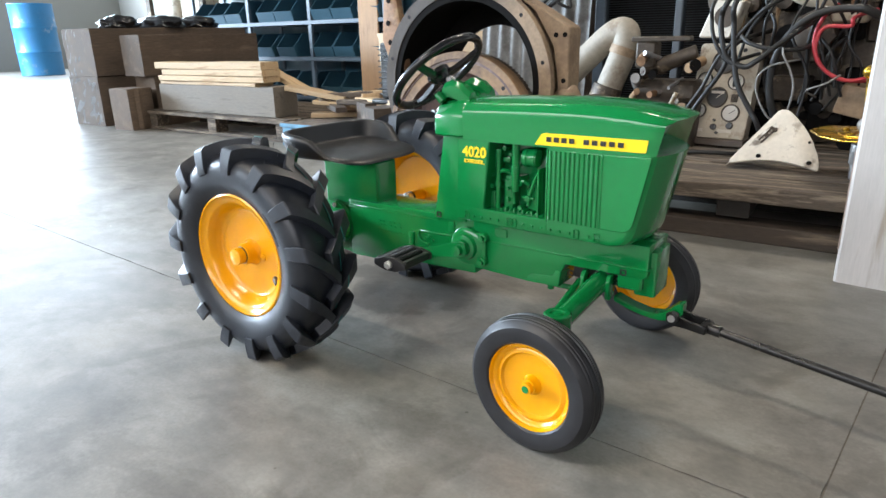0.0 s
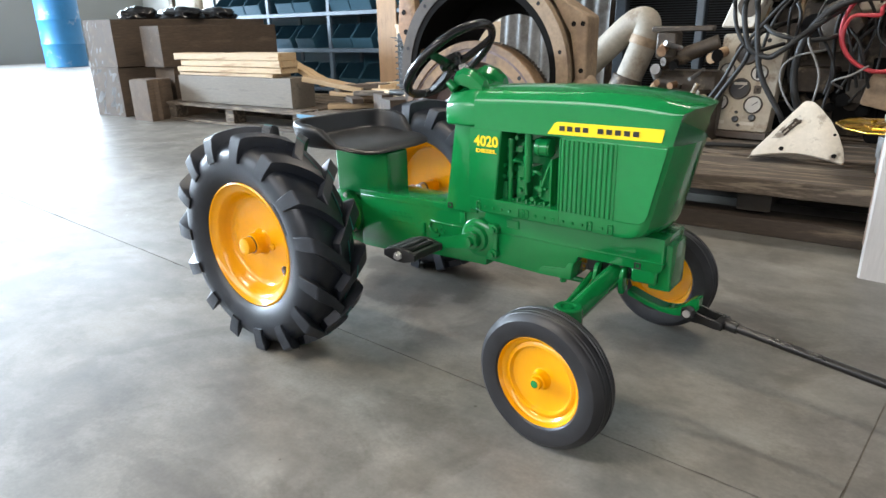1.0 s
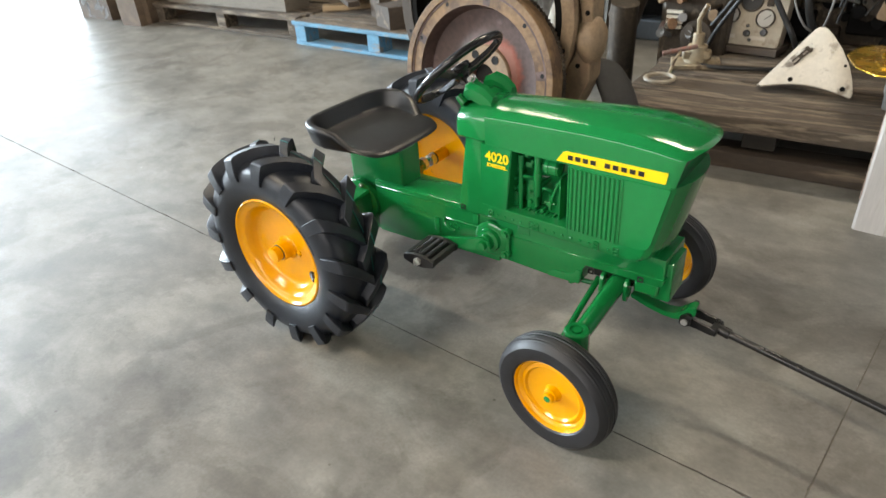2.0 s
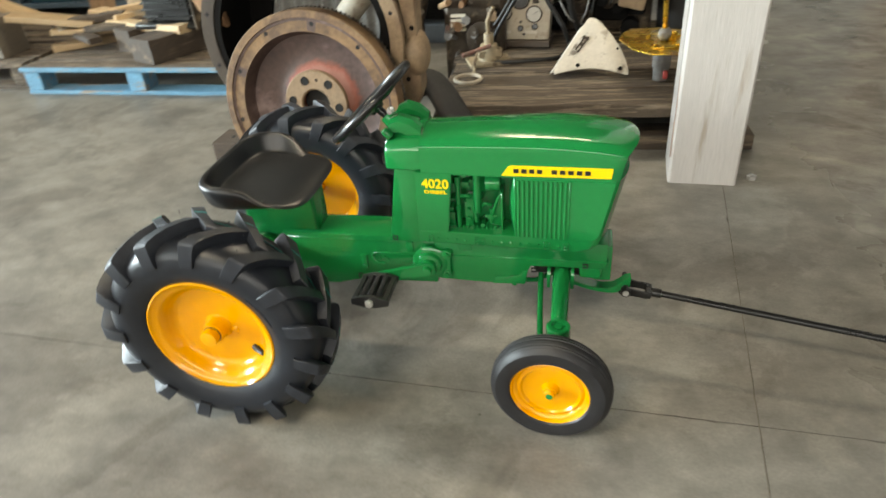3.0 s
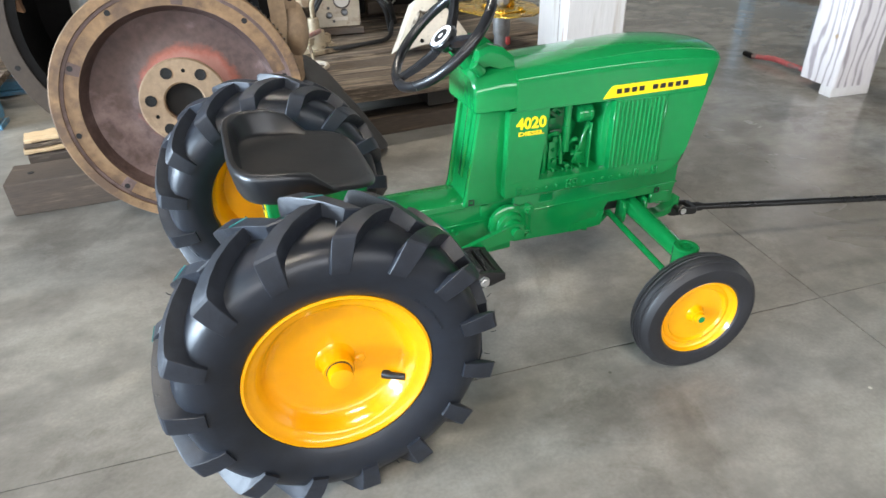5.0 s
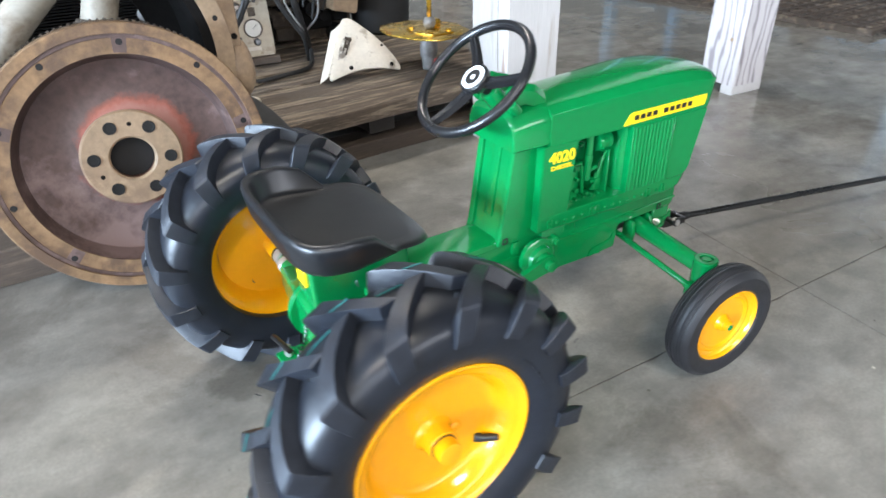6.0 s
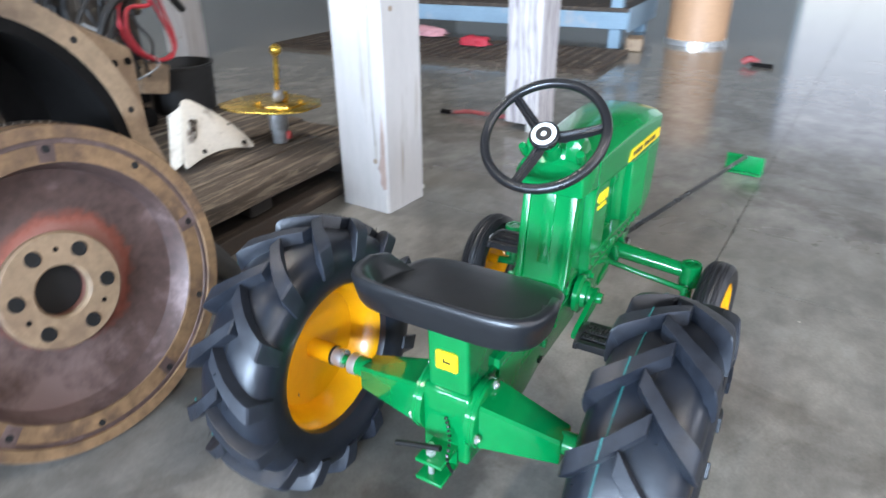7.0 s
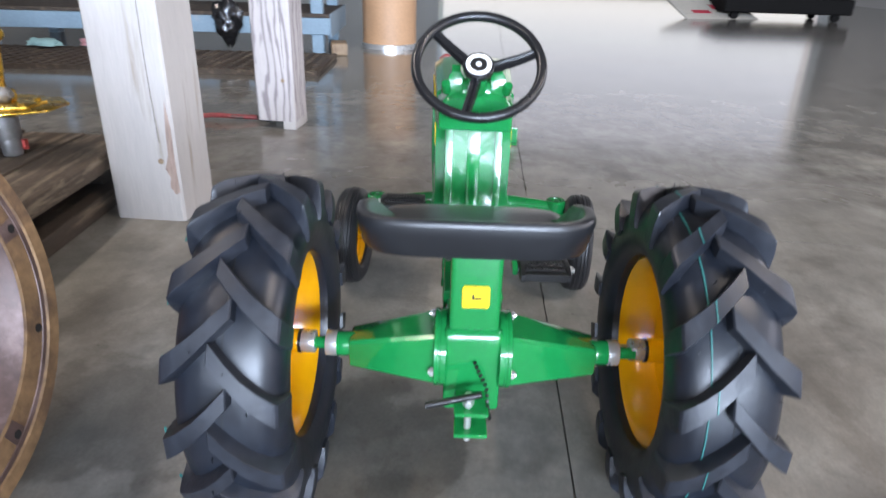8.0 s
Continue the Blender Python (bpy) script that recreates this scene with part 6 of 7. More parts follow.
prism(bm, [(-0.086, 0.070), (-0.062, 0.074), (-0.038, 0.096), (-0.012, 0.146), (-0.024, 0.158), (-0.046, 0.136), (-0.066, 0.110)], -0.0052, -0.0040, "Y")
part("grease_stain", bm, material("grease_film", (0.20, 0.17, 0.14), 0.4, vary=0.5, scale=40, second=(0.55, 0.52, 0.46), second_amount=0.6, second_scale=40), fan, "dark grease smear")

# shift lever on a gold flange
WORN_STRIPE = material("red_paint_mark", (0.40, 0.05, 0.04), 0.6, vary=0.3, scale=60)
sh = thing("shift_lever", "gold plated lever with a ball knob on the skid", "shift lever", pose(0.911, 1.200, DZ, 0, 0, 0))
bm = B()
cyl(bm, (0, 0, 0.045), (0, 0, 0.105), 0.030, 0.031, 24, 0.003)
cyl(bm, (0, 0, 0.10), (0, 0, 0.128), 0.022, seg=20)
part("body", bm, CAST_GREY, sh, "grey cylindrical body")
bm = B()
cyl(bm, (0, 0, 0), (0, 0, 0.047), 0.024, 0.026, 24, 0.003)
part("foot", bm, CAST_GREY, sh, "grey lower part with red paint")
bm = B()
box(bm, (0.006, -0.034, 0.012), (0.022, -0.022, 0.040), 0.003)
part("paint_mark", bm, WORN_STRIPE, sh, "red paint mark")
bm = B()
prism(bm, [(-0.135, 0.10), (-0.10, 0.165), (0.02, 0.175), (0.10, 0.13), (0.135, 0.03), (0.115, -0.09), (0.05, -0.150), (-0.05, -0.150), (-0.105, -0.09), (-0.145, 0.03)], 0.128, 0.133, "Z", 0.002)
prism(bm, [(-0.060, 0.05), (0.055, 0.05), (0.075, -0.02), (0.045, -0.095), (-0.045, -0.095), (-0.07, -0.02)], 0.132, 0.139, "Z", 0.003)
part("flange", bm, GOLD, sh, "thin gold flange with a raised middle")
bm = B()
for bx, by in ((-0.05, 0.03), (0.05, 0.03), (0.035, -0.075), (-0.035, -0.075)):
    bm = B()
    cyl(bm, (bx, by, 0.137), (bx, by, 0.146), 0.009, seg=6)
    part("bolt_head", bm, GOLD, sh)
bm = B()
box(bm, (0.012, -0.022, 0.138), (0.040, 0.012, 0.168), 0.004)
part("bracket", bm, GOLD, sh, "gold bracket beside the joint")
bm = B()
bmesh.ops.create_uvsphere(bm, u_segments=20, v_segments=12, radius=0.023, matrix=Matrix.Translation((-0.002, -0.014, 0.160)) @ Matrix.Diagonal((1, 0.8, 1, 1)))
cyl(bm, (-0.002, -0.028, 0.160), (-0.002, -0.036, 0.160), 0.010, seg=6)
part("joint", bm, CAST_GREY, sh, "grey round swivel joint")
bm = B()
cyl(bm, (-0.003, -0.014, 0.172), (-0.013, -0.036, 0.296), 0.0085, 0.0075, 14)
part("lever", bm, GOLD, sh)
bm = B()
bmesh.ops.create_uvsphere(bm, u_segments=18, v_segments=12, radius=0.0185, matrix=Matrix.Translation((-0.014, -0.039, 0.309)))
part("ball_knob", bm, GOLD, sh)

# small valve body with an open ring
GREASY_BEIGE = material("greasy_beige_paint", (0.30, 0.235, 0.15), 0.5, vary=0.25, scale=20, bump=0.2, bump_scale=70, second=(0.11, 0.075, 0.045), second_amount=0.5, second_scale=24)
vb = thing("valve_body", "small beige valve with a bent lever on the skid", "valve", pose(0.292, 1.395, DZ, 0, 0, 20) @ Matrix.Diagonal((1.4, 1.4, 1.35, 1)))
bm = B()
box(bm, (-0.06, -0.03, 0.0), (0.06, 0.05, 0.012), 0.002)
cyl(bm, (0, 0.01, 0.010), (0, 0.01, 0.055), 0.030, 0.024, 20, 0.003)
cyl(bm, (0, 0.01, 0.05), (0, 0.01, 0.085), 0.014, seg=16, bevel=0.002)
box(bm, (-0.035, -0.012, 0.02), (0.035, 0.008, 0.045), 0.004)
part("body", bm, GREASY_BEIGE, vb)
bm = B()
tube(bm, [(0.0, 0.01, 0.08), (-0.005, 0.0, 0.12), (0.01, -0.01, 0.16)], 0.006, 10)
tube(bm, [(-0.04, -0.03, 0.05), (-0.055, -0.06, 0.03), (-0.066, -0.095, 0.004)], 0.004, 8)
part("lever", bm, GREASY_BEIGE, vb)
bm = B()
tube(bm, [(-0.086 + 0.034 * math.cos(k * math.pi / 12), -0.121 + 0.034 * math.sin(k * math.pi / 12), 0.006) for k in range(24)], 0.005, 8, closed=True)
part("ring", bm, BEIGE, vb, "dull steel ring")
# rubber boot leaning at the skid's end
rb = thing("rubber_sleeve", "dull black rubber sleeve leaning against the skid", "rubber sleeve", pose(0.165, 0.945, 0.0, 0, 0, 0))
bm = B()
secs = []
for k in range(9):
    t = k / 8
    p = Vector((0.155 - 0.155 * t ** 1.1, -0.085 + 0.065 * t ** 2, 0.045 + 0.245 * t))
    r = (0.074 - 0.014 * t + 0.002 * math.sin(k * 2.2)) * (0.80 if k == 8 else 1.0)
    secs.append([p + Vector((r * 0.9 * math.cos(a) , r * 0.5 * math.cos(a) * 0.3 + r * 0.8 * math.sin(a), -r * 0.35 * math.cos(a) + 0.1 * r * math.sin(a))) for a in [2 * math.pi * i / 20 for i in range(20)]])
loft(bm, secs)
part("sleeve", bm, material("dusty_rubber", (0.030, 0.029, 0.028), 0.7, vary=0.3, scale=14, bump=0.1, bump_scale=60), rb, smooth=70)

# ---- old engine behind, with pipes and hoses ----
eng = thing("old_engine", "greasy beige diesel engine block on the skid, buried in hoses", "engine", pose(0.738, 1.885, DZ, 0, 0, -4))
r2 = random.Random(11)
bm = B()
box(bm, (-0.42, -0.02, 0.0), (0.19, 0.45, 0.52), 0.02, 2)
part("block", bm, GREASE, eng)
for k in range(60):
    bm = B()
    x, z = r2.uniform(-0.40, 0.17), r2.uniform(0.02, 0.62)
    s = r2.uniform(0.02, 0.075)
    y = -0.02 - r2.uniform(0.0, 0.09)
    if r2.random() < 0.5:
        box(bm, (x - s, y, z - s * 0.7), (x + s, 0.05, z + s * 0.7), 0.006)
    else:
        cyl(bm, (x, y - 0.02, z), (x, 0.05, z), s * 0.8, s * 0.7, 16, 0.004)
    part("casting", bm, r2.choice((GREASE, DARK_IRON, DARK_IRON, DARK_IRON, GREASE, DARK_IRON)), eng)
for k in range(5):
    x = -0.34 + k * 0.12
    bm = B()
    cyl(bm, (x, 0.05, 0.50), (x + 0.02, 0.05, 0.66), 0.045, 0.035, 16, 0.006)
    part("cylinder_head", bm, GREASE, eng, "greasy cylinder head")
    bm = B()
    tube(bm, [(x, 0.0, 0.60), (x + 0.02, -0.08, 0.63), (x + 0.03, -0.11, 0.52), (x + 0.02, -0.09, 0.40)], 0.008, 8, 4)
    part("fuel_pipe", bm, RUST, eng)
bm = B()
box(bm, (-0.06, -0.15, 0.44), (0.10, -0.02, 0.50), 0.01)
tube(bm, [(-0.28, -0.08, 0.72), (-0.20, -0.12, 0.60), (-0.10, -0.12, 0.53), (0.0, -0.1, 0.52)], 0.026, 14, 5)
tube(bm, [(-0.05, -0.10, 0.56), (0.06, -0.13, 0.60), (0.16, -0.10, 0.66)], 0.02, 12, 5)
part("manifold", bm, BEIGE, eng, "pale manifold pipe")


def hose(name, label, pts, r, mat, cat="hose"):
    t = tagged(part(name, tube(B(), [(x, y + 0.045, z) for x, y, z in pts], r, 10, 8), mat, smooth=80), label, cat, "hoses over the engine")
    return t


bm = B()
box(bm, (0.060, -0.19, 0.125), (0.165, 0.0, 0.232), 0.012, 2, Matrix.Translation((0.11, 0, 0.18)) @ Matrix.Rotation(0.22, 4, "Y") @ Matrix.Translation((-0.11, 0, -0.18)))
part("pump_housing", bm, TAN_IRON, eng, "tan pump housing")
bm = B()
prism(bm, [(-0.10, 0.32), (-0.03, 0.31), (0.03, 0.40), (-0.03, 0.50), (-0.11, 0.46)], -0.20, 0.0, "Y", 0.01, 2)
part("casting", bm, GREASE, eng)
bm = B()
prism(bm, [(-0.45, 0.40), (-0.33, 0.395), (-0.29, 0.53), (-0.40, 0.535)], -0.19, 0.0, "Y", 0.006, 1)
part("cover", bm, GRIMY, eng, "pale sheet cover with a round hole")
bm = B()
cyl(bm, (-0.355, -0.192, 0.475), (-0.355, -0.186, 0.475), 0.040, seg=24)
part("cover_hole", bm, GREASE, eng)
tubs = thing("oil_tub", "shallow black tub standing on the skid beside the engine", "tub", pose(1.075, 1.875, DZ + 0.001))
bm = B()
lathe(bm, [(0.0005, 0.0), (0.118, 0.0), (0.124, 0.006), (0.132, 0.170), (0.137, 0.174), (0.137, 0.181), (0.128, 0.181), (0.125, 0.174), (0.117, 0.012), (0.0005, 0.010)], "Z", 40)
part("body", bm, HOSE, tubs)

# hoses and cables over the engine: heavy loops first, thin ones after
HY = 1.45
for r, pts in ((0.013, [(0.96, 1.60, 0.58), (0.85, 1.535, 0.652), (0.79, 1.535, 0.664), (0.72, 1.535, 0.657), (0.655, 1.535, 0.623), (0.61, 1.535, 0.569), (0.584, 1.535, 0.50), (0.577, 1.535, 0.42), (0.595, 1.54, 0.332), (0.63, 1.58, 0.24), (0.66, 1.66, DZ + 0.012)]),
               (0.0095, [(0.47, 1.66, 0.86), (0.43, HY, 0.704), (0.411, HY, 0.65), (0.419, HY, 0.58), (0.444, HY, 0.509), (0.503, HY, 0.481), (0.541, HY, 0.50), (0.594, HY + 0.03, 0.55), (0.662, 1.54, 0.609), (0.72, 1.70, 0.66)]),
               (0.007, [(0.42, 1.70, 0.86), (0.386, HY, 0.706), (0.38, HY, 0.637), (0.394, HY, 0.574), (0.424, HY, 0.524), (0.454, HY + 0.02, 0.50), (0.52, 1.60, 0.52)]),
               (0.0095, [(0.50, 1.68, 0.86), (0.456, HY, 0.703), (0.455, HY, 0.621), (0.47, HY, 0.495), (0.494, HY, 0.41), (0.545, HY, 0.325), (0.571, HY, 0.282), (0.60, 1.50, DZ + 0.010)]),
               (0.0065, [(0.30, HY, 0.30), (0.324, HY, 0.335), (0.369, HY, 0.408), (0.41, HY, 0.503), (0.452, HY, 0.559), (0.522, HY, 0.646), (0.569, HY, 0.684), (0.66, 1.60, 0.74)]),
               (0.008, [(0.449, 1.60, 0.585), (0.494, 1.56, 0.556), (0.58, 1.555, 0.534), (0.658, 1.555, 0.537), (0.69, 1.60, 0.55)])):
    hose("hose", "black rubber hose looped over the old engine", pts, r, HOSE)
CABLE_GREY = material("pale_cable_sheath", (0.22, 0.215, 0.205), 0.5, vary=0.2)
for pts in ([(0.60, 1.62, 0.57), (0.612, 1.505, 0.528), (0.643, 1.505, 0.466), (0.66, 1.505, 0.41), (0.653, 1.505, 0.338), (0.63, 1.58, 0.27)],
            [(0.66, 1.60, 0.50), (0.618, 1.515, 0.493), (0.573, 1.515, 0.479), (0.54, 1.515, 0.442), (0.544, 1.515, 0.384), (0.589, 1.52, 0.304), (0.64, 1.60, 0.26)],
            [(0.72, 1.62, 0.37), (0.70, 1.52, 0.40), (0.755, 1.51, 0.425), (0.79, 1.56, 0.45)]):
    hose("cable", "thin pale cable looped before the engine", pts, 0.0035, CABLE_GREY, "cable")
hr = random.Random(3)
for k in range(12):
    x = hr.uniform(0.46, 0.86)
    pts = [(x + hr.uniform(-0.05, 0.05), 1.70, 0.88)]
    z = 0.72
    for j in range(4):
        x += hr.uniform(-0.07, 0.07)
        pts.append((x, 1.64 + hr.uniform(-0.05, 0.08), max(DZ + 0.02, z)))
        z -= hr.uniform(0.08, 0.16)
    hose("hose", "thin black hose hanging down the old engine", pts, hr.choice((0.004, 0.005, 0.006)), HOSE)
hose("hose", "red hose looped beside the old engine", [(0.86, 1.64, 0.66), (0.804, 1.555, 0.635), (0.797, 1.555, 0.609), (0.724, 1.555, 0.607), (0.703, 1.555, 0.561), (0.71, 1.555, 0.512), (0.745, 1.555, 0.464), (0.805, 1.555, 0.434), (0.87, 1.57, 0.445), (0.95, 1.68, 0.50), (0.94, 1.76, 0.66), (0.92, 1.80, 0.84)], 0.0065, RED_HOSE)
hose("hose", "red hose looped beside the old engine", [(0.74, 1.66, 0.68), (0.716, 1.575, 0.645), (0.696, 1.575, 0.594), (0.698, 1.575, 0.533), (0.728, 1.575, 0.477), (0.791, 1.575, 0.436), (0.87, 1.60, 0.432), (1.00, 1.72, 0.46), (1.01, 1.80, 0.64), (0.98, 1.84, 0.84)], 0.0065, RED_HOSE)
hose("cable", "black cable lying along the skid", [(0.26, 1.36, DZ + 0.012), (0.34, 1.33, DZ + 0.012), (0.46, 1.35, DZ + 0.012), (0.56, 1.40, DZ + 0.012), (0.60, 1.47, DZ + 0.05)], 0.008, HOSE, "cable")
hose("cable", "black cable hanging before the dials", [(0.52, 1.82, 0.60), (0.45, 1.56, 0.56), (0.42, 1.49, 0.46), (0.36, 1.48, 0.36), (0.30, 1.50, 0.26), (0.27, 1.52, DZ + 0.008)], 0.008, HOSE, "cable")
hose("rod", "red rod lying on the skid", [(0.20, 1.26, DZ + 0.06), (0.30, 1.32, DZ + 0.08)], 0.008, RED_RUST, "rod")

# bent exhaust pipe with a clamp
pipe = thing("exhaust_pipe", "dusty beige exhaust pipe bent over, with a clamp", "pipe", pose(0, 0, 0))
bm = B()
tube(bm, [(-0.46, 1.74, 0.065), (-0.42, 1.74, 0.25), (-0.33, 1.72, 0.36), (-0.16, 1.71, 0.52), (-0.06, 1.70, 0.600), (-0.004, 1.69, 0.605), (0.000, 1.68, 0.54), (-0.04, 1.665, 0.42), (-0.085, 1.65, 0.29)], 0.054, 24, 5)
part("pipe", bm, PIPE_GREY, pipe, smooth=70)
bm = B()
cyl(bm, (0.000, 1.682, 0.545), (-0.010, 1.677, 0.512), 0.058, seg=28, bevel=0.003)
part("clamp", bm, TAN_IRON, pipe)
bm = B()
cyl(bm, (-0.055, 1.66, 0.39), (-0.095, 1.645, 0.26), 0.062, 0.066, 24, 0.004)
part("torn_collar", bm, GREASE, pipe, "torn rusty collar")
pipe = thing("exhaust_pipe", "short greasy pipe end standing behind the skid", "pipe", pose(0, 0, 0))
bm = B()
tube(bm, [(-0.06, 1.56, 0.0), (-0.055, 1.55, 0.20), (-0.05, 1.54, 0.31), (-0.045, 1.535, 0.352)], 0.055, 24, 4)
part("pipe", bm, GREASE, pipe, smooth=70)
mt = thing("gear_motor", "greasy brown motor with fittings behind the dials", "motor", pose(0.185, 1.63, 0.0) @ Matrix.Diagonal((1.2, 1, 1.32, 1)))
bm = B()
box(bm, (-0.09, -0.04, 0.0), (0.12, 0.10, 0.32), 0.015)
cyl(bm, (-0.07, -0.02, 0.34), (0.10, 0.0, 0.40), 0.022, 0.022, 20, 0.003)
box(bm, (-0.085, -0.055, 0.355), (-0.02, 0.02, 0.43), 0.006)
box(bm, (-0.10, -0.06, 0.43), (0.09, -0.02, 0.445), 0.003)
cyl(bm, (0.04, -0.08, 0.18), (0.04, 0.02, 0.18), 0.05, 0.045, 20, 0.005)
part("motor", bm, GREASE, mt)
for k in range(30):
    x, z = r2.uniform(-0.09, 0.12), r2.uniform(0.05, 0.4)
    bm = B()
    cyl(bm, (x, -0.09, z), (x + r2.uniform(-0.05, 0.05), 0.0, z + r2.uniform(-0.03, 0.03)), r2.uniform(0.005, 0.018), seg=10)
    part("fitting", bm, r2.choice((GREASE, GREASE, DARK_IRON, RUST, TAN_IRON, CAST_GREY)), mt)
bm = B()
for k in range(4):
    box(bm, (-0.06, -0.075, 0.20 + k * 0.014), (-0.01, -0.06, 0.208 + k * 0.014))
part("fins", bm, IVORY, mt, "pale fins")
# radiator core behind
rad = thing("radiator", "dark grey radiator with louvred cores standing behind the castings", "radiator", pose(-0.03, 2.34, 0.0, 0, 0, -3))
bm = B()
for lo, hi in (((-0.40, 0, 0), (0.62, 0.10, 0.10)), ((-0.40, 0, 1.25), (0.62, 0.10, 1.40)), ((-0.40, 0, 0.1), (-0.34, 0.10, 1.25)), ((0.56, 0, 0.1), (0.62, 0.10, 1.25)), ((0.02, 0, 0.1), (0.06, 0.10, 1.25)), ((0.30, 0, 0.1), (0.34, 0.10, 1.25))):
    box(bm, lo, hi, 0.006)
box(bm, (-0.34, 0.06, 0.1), (0.56, 0.08, 1.25))
part("frame", bm, material("radiator_paint", (0.07, 0.085, 0.10), 0.5, vary=0.2), rad)
bm = B()
for x0, x1 in ((-0.33, 0.01), (0.07, 0.29), (0.35, 0.55)):
    for k in range(95):
        z = 0.12 + k * 0.0118
        box(bm, (x0, 0.02, z), (x1, 0.05, z + 0.005))
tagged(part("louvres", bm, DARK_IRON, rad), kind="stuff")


# ---- pallets with lumber and clutter ----
def pallet(at, length, depth, mat, label):
    t = thing("pallet", label, "pallet", at, "pallets on the floor")
    r = random.Random(int(length * 100))
    for k, x in enumerate((0.05, length / 2, length - 0.05)):
        for y in (0.06, depth / 2, depth - 0.06):
            bm = B()
            box(bm, (x - 0.045, y - 0.05, 0.020), (x + 0.045, y + 0.05, 0.110), 0.004)
            part("spacer", bm, mat, t)
    n = 7
    w = depth / n
    for k in range(n):
        plank("top_board", t, (0, k * w + (0.018 if k == 0 else 0), 0.111), (length, (k + 1) * w - 0.022, 0.134), OLD_WOOD, r)
    plank("edge_board", t, (0, 0.0, 0.111), (length, 0.016, 0.132), mat, r)
    for y in (0.01, depth / 2 - 0.05, depth - 0.11):
        plank("bottom_board", t, (0, y, 0.0), (length, y + 0.10, 0.019), mat, r)
    return t


pallet(pose(-3.56, 1.600, 0, 0, 0, 0.6), 1.475, 0.95, OLD_WOOD, "grey weathered wooden pallet under a heavy beam")
pallet(pose(-2.045, 1.548, 0, 0, 0, -1.6), 1.26, 0.95, BLUE_WOOD, "blue-edged wooden pallet piled with scrap lumber")


def lumber(at, size, mat, label, cat="board"):
    t = thing("lumber_board" if cat == "board" else "timber_beam", label, cat, at, "lumber on the pallets" if cat == "board" else "")
    plank("wood", t, (0, 0, 0), size, mat, rng, bow=0.004)
    return t


GREY_WOOD = material("grey_sawn_timber", (0.18, 0.155, 0.125), 0.75, vary=0.22, scale=3, fine=30, stretch=(1, 9, 9), bump=0.3, bump_scale=18, second=(0.12, 0.11, 0.09), second_amount=0.25, second_scale=3)
lumber(pose(-3.45, 1.66, 0.136, 0, 0, 1.5), (1.20, 0.20, 0.185), GREY_WOOD, "grey squared timber beam lying on a pallet", "timber beam")
z = 0.322
for k, (dx, ln, th, mat) in enumerate(((0.0, 1.03, 0.022, NEW_WOOD), (0.02, 1.08, 0.036, NEW_WOOD), (0.06, 1.05, 0.038, NEW_WOOD), (-0.03, 1.13, 0.045, NEW_WOOD))):
    lumber(pose(-3.44 + dx, 1.65 + rng.uniform(-0.01, 0.02), z, 0, 0, 2 + rng.uniform(-1.5, 1.5)), (ln, 0.15, th), mat, "pale sawn board stacked on a grey beam")
    z += th + 0.003
lumber(pose(-2.56, 1.81, 0.44, 0, 28, 20), (0.40, 0.14, 0.03), NEW_WOOD, "pale offcut leaning over the stacked boards")
lr = random.Random(21)
for k in range(20):
    x, y = lr.uniform(-2.12, -1.50), lr.uniform(1.76, 2.25)
    L_ = lr.uniform(0.25, 0.60)
    mat = lr.choice((NEW_WOOD, NEW_WOOD, OLD_WOOD, DARK_WOOD))
    lumber(pose(x, y, 0.137 + 0.028 * (k % 5), 0, lr.uniform(-3, 4), lr.uniform(-35, 40)), (L_, lr.uniform(0.05, 0.10), lr.uniform(0.02, 0.04)), mat, "short lumber offcut lying in a heap on a pallet")
lumber(pose(-2.22, 1.76, 0.30, 0, 9, 16), (0.42, 0.13, 0.03), NEW_WOOD, "pale board slanting off the lumber heap")
for x, y, a, ln, w in ((-1.30, 1.56, 66, 0.48, 0.165), (-1.53, 1.745, 62, 0.45, 0.15)):
    lumber(pose(x, y, 0.136, 0, 0, a), (ln, w, 0.11), DARK_WOOD, "dark oily wood chock on the pallet edge", "timber beam")
pp = thing("paper_sheet", "crumpled white plastic sheet lying on the lumber", "plastic sheet", pose(-1.96, 1.80, 0.235, 0, 0, 52))
bm = B()
rows = []
for i in range(9):
    rows.append([bm.verts.new((i * 0.055, j * 0.04, 0.02 * math.sin(i * 1.3 + j) + 0.012 * lr.random() - 0.006 * i)) for j in range(6)])
for a, b in zip(rows, rows[1:]):
    for j in range(5):
        bm.faces.new((a[j], b[j], b[j + 1], a[j + 1]))
bmesh.ops.solidify(bm, geom=bm.faces[:], thickness=0.003)
part("sheet", bm, IVORY, pp)
bx = thing("switch_box", "black finned electric housing lying on the pallet", "electric box", pose(-1.45, 1.80, 0.247, 0, 0, -5))
bm = B()
box(bm, (0, 0, 0.03), (0.26, 0.22, 0.33), 0.008)
part("housing", bm, BLACK_STEEL, bx)
for k in range(9):
    bm = B()
    box(bm, (-0.008, -0.008, 0.05 + k * 0.03), (0.268, 0.228, 0.058 + k * 0.03), 0.002)
    part("fin", bm, BLACK_STEEL, bx)
bm = B()
box(bm, (-0.05, -0.04, 0.0), (0.30, 0.24, 0.029), 0.01)
part("foot_plate", bm, BLACK_STEEL, bx)
bm = B()
box(bm, (0.301, -0.04, 0.0), (0.314, 0.20, 0.42), 0.003)
part("side_plate", bm, GREASE, bx, "upright steel plate")
bk = thing("fibre_bucket", "tan fibre bucket behind the lumber", "bucket", pose(-1.86, 2.56, 0.0) @ Matrix.Diagonal((1.1, 1.1, 1.45, 1)))
bm = B()
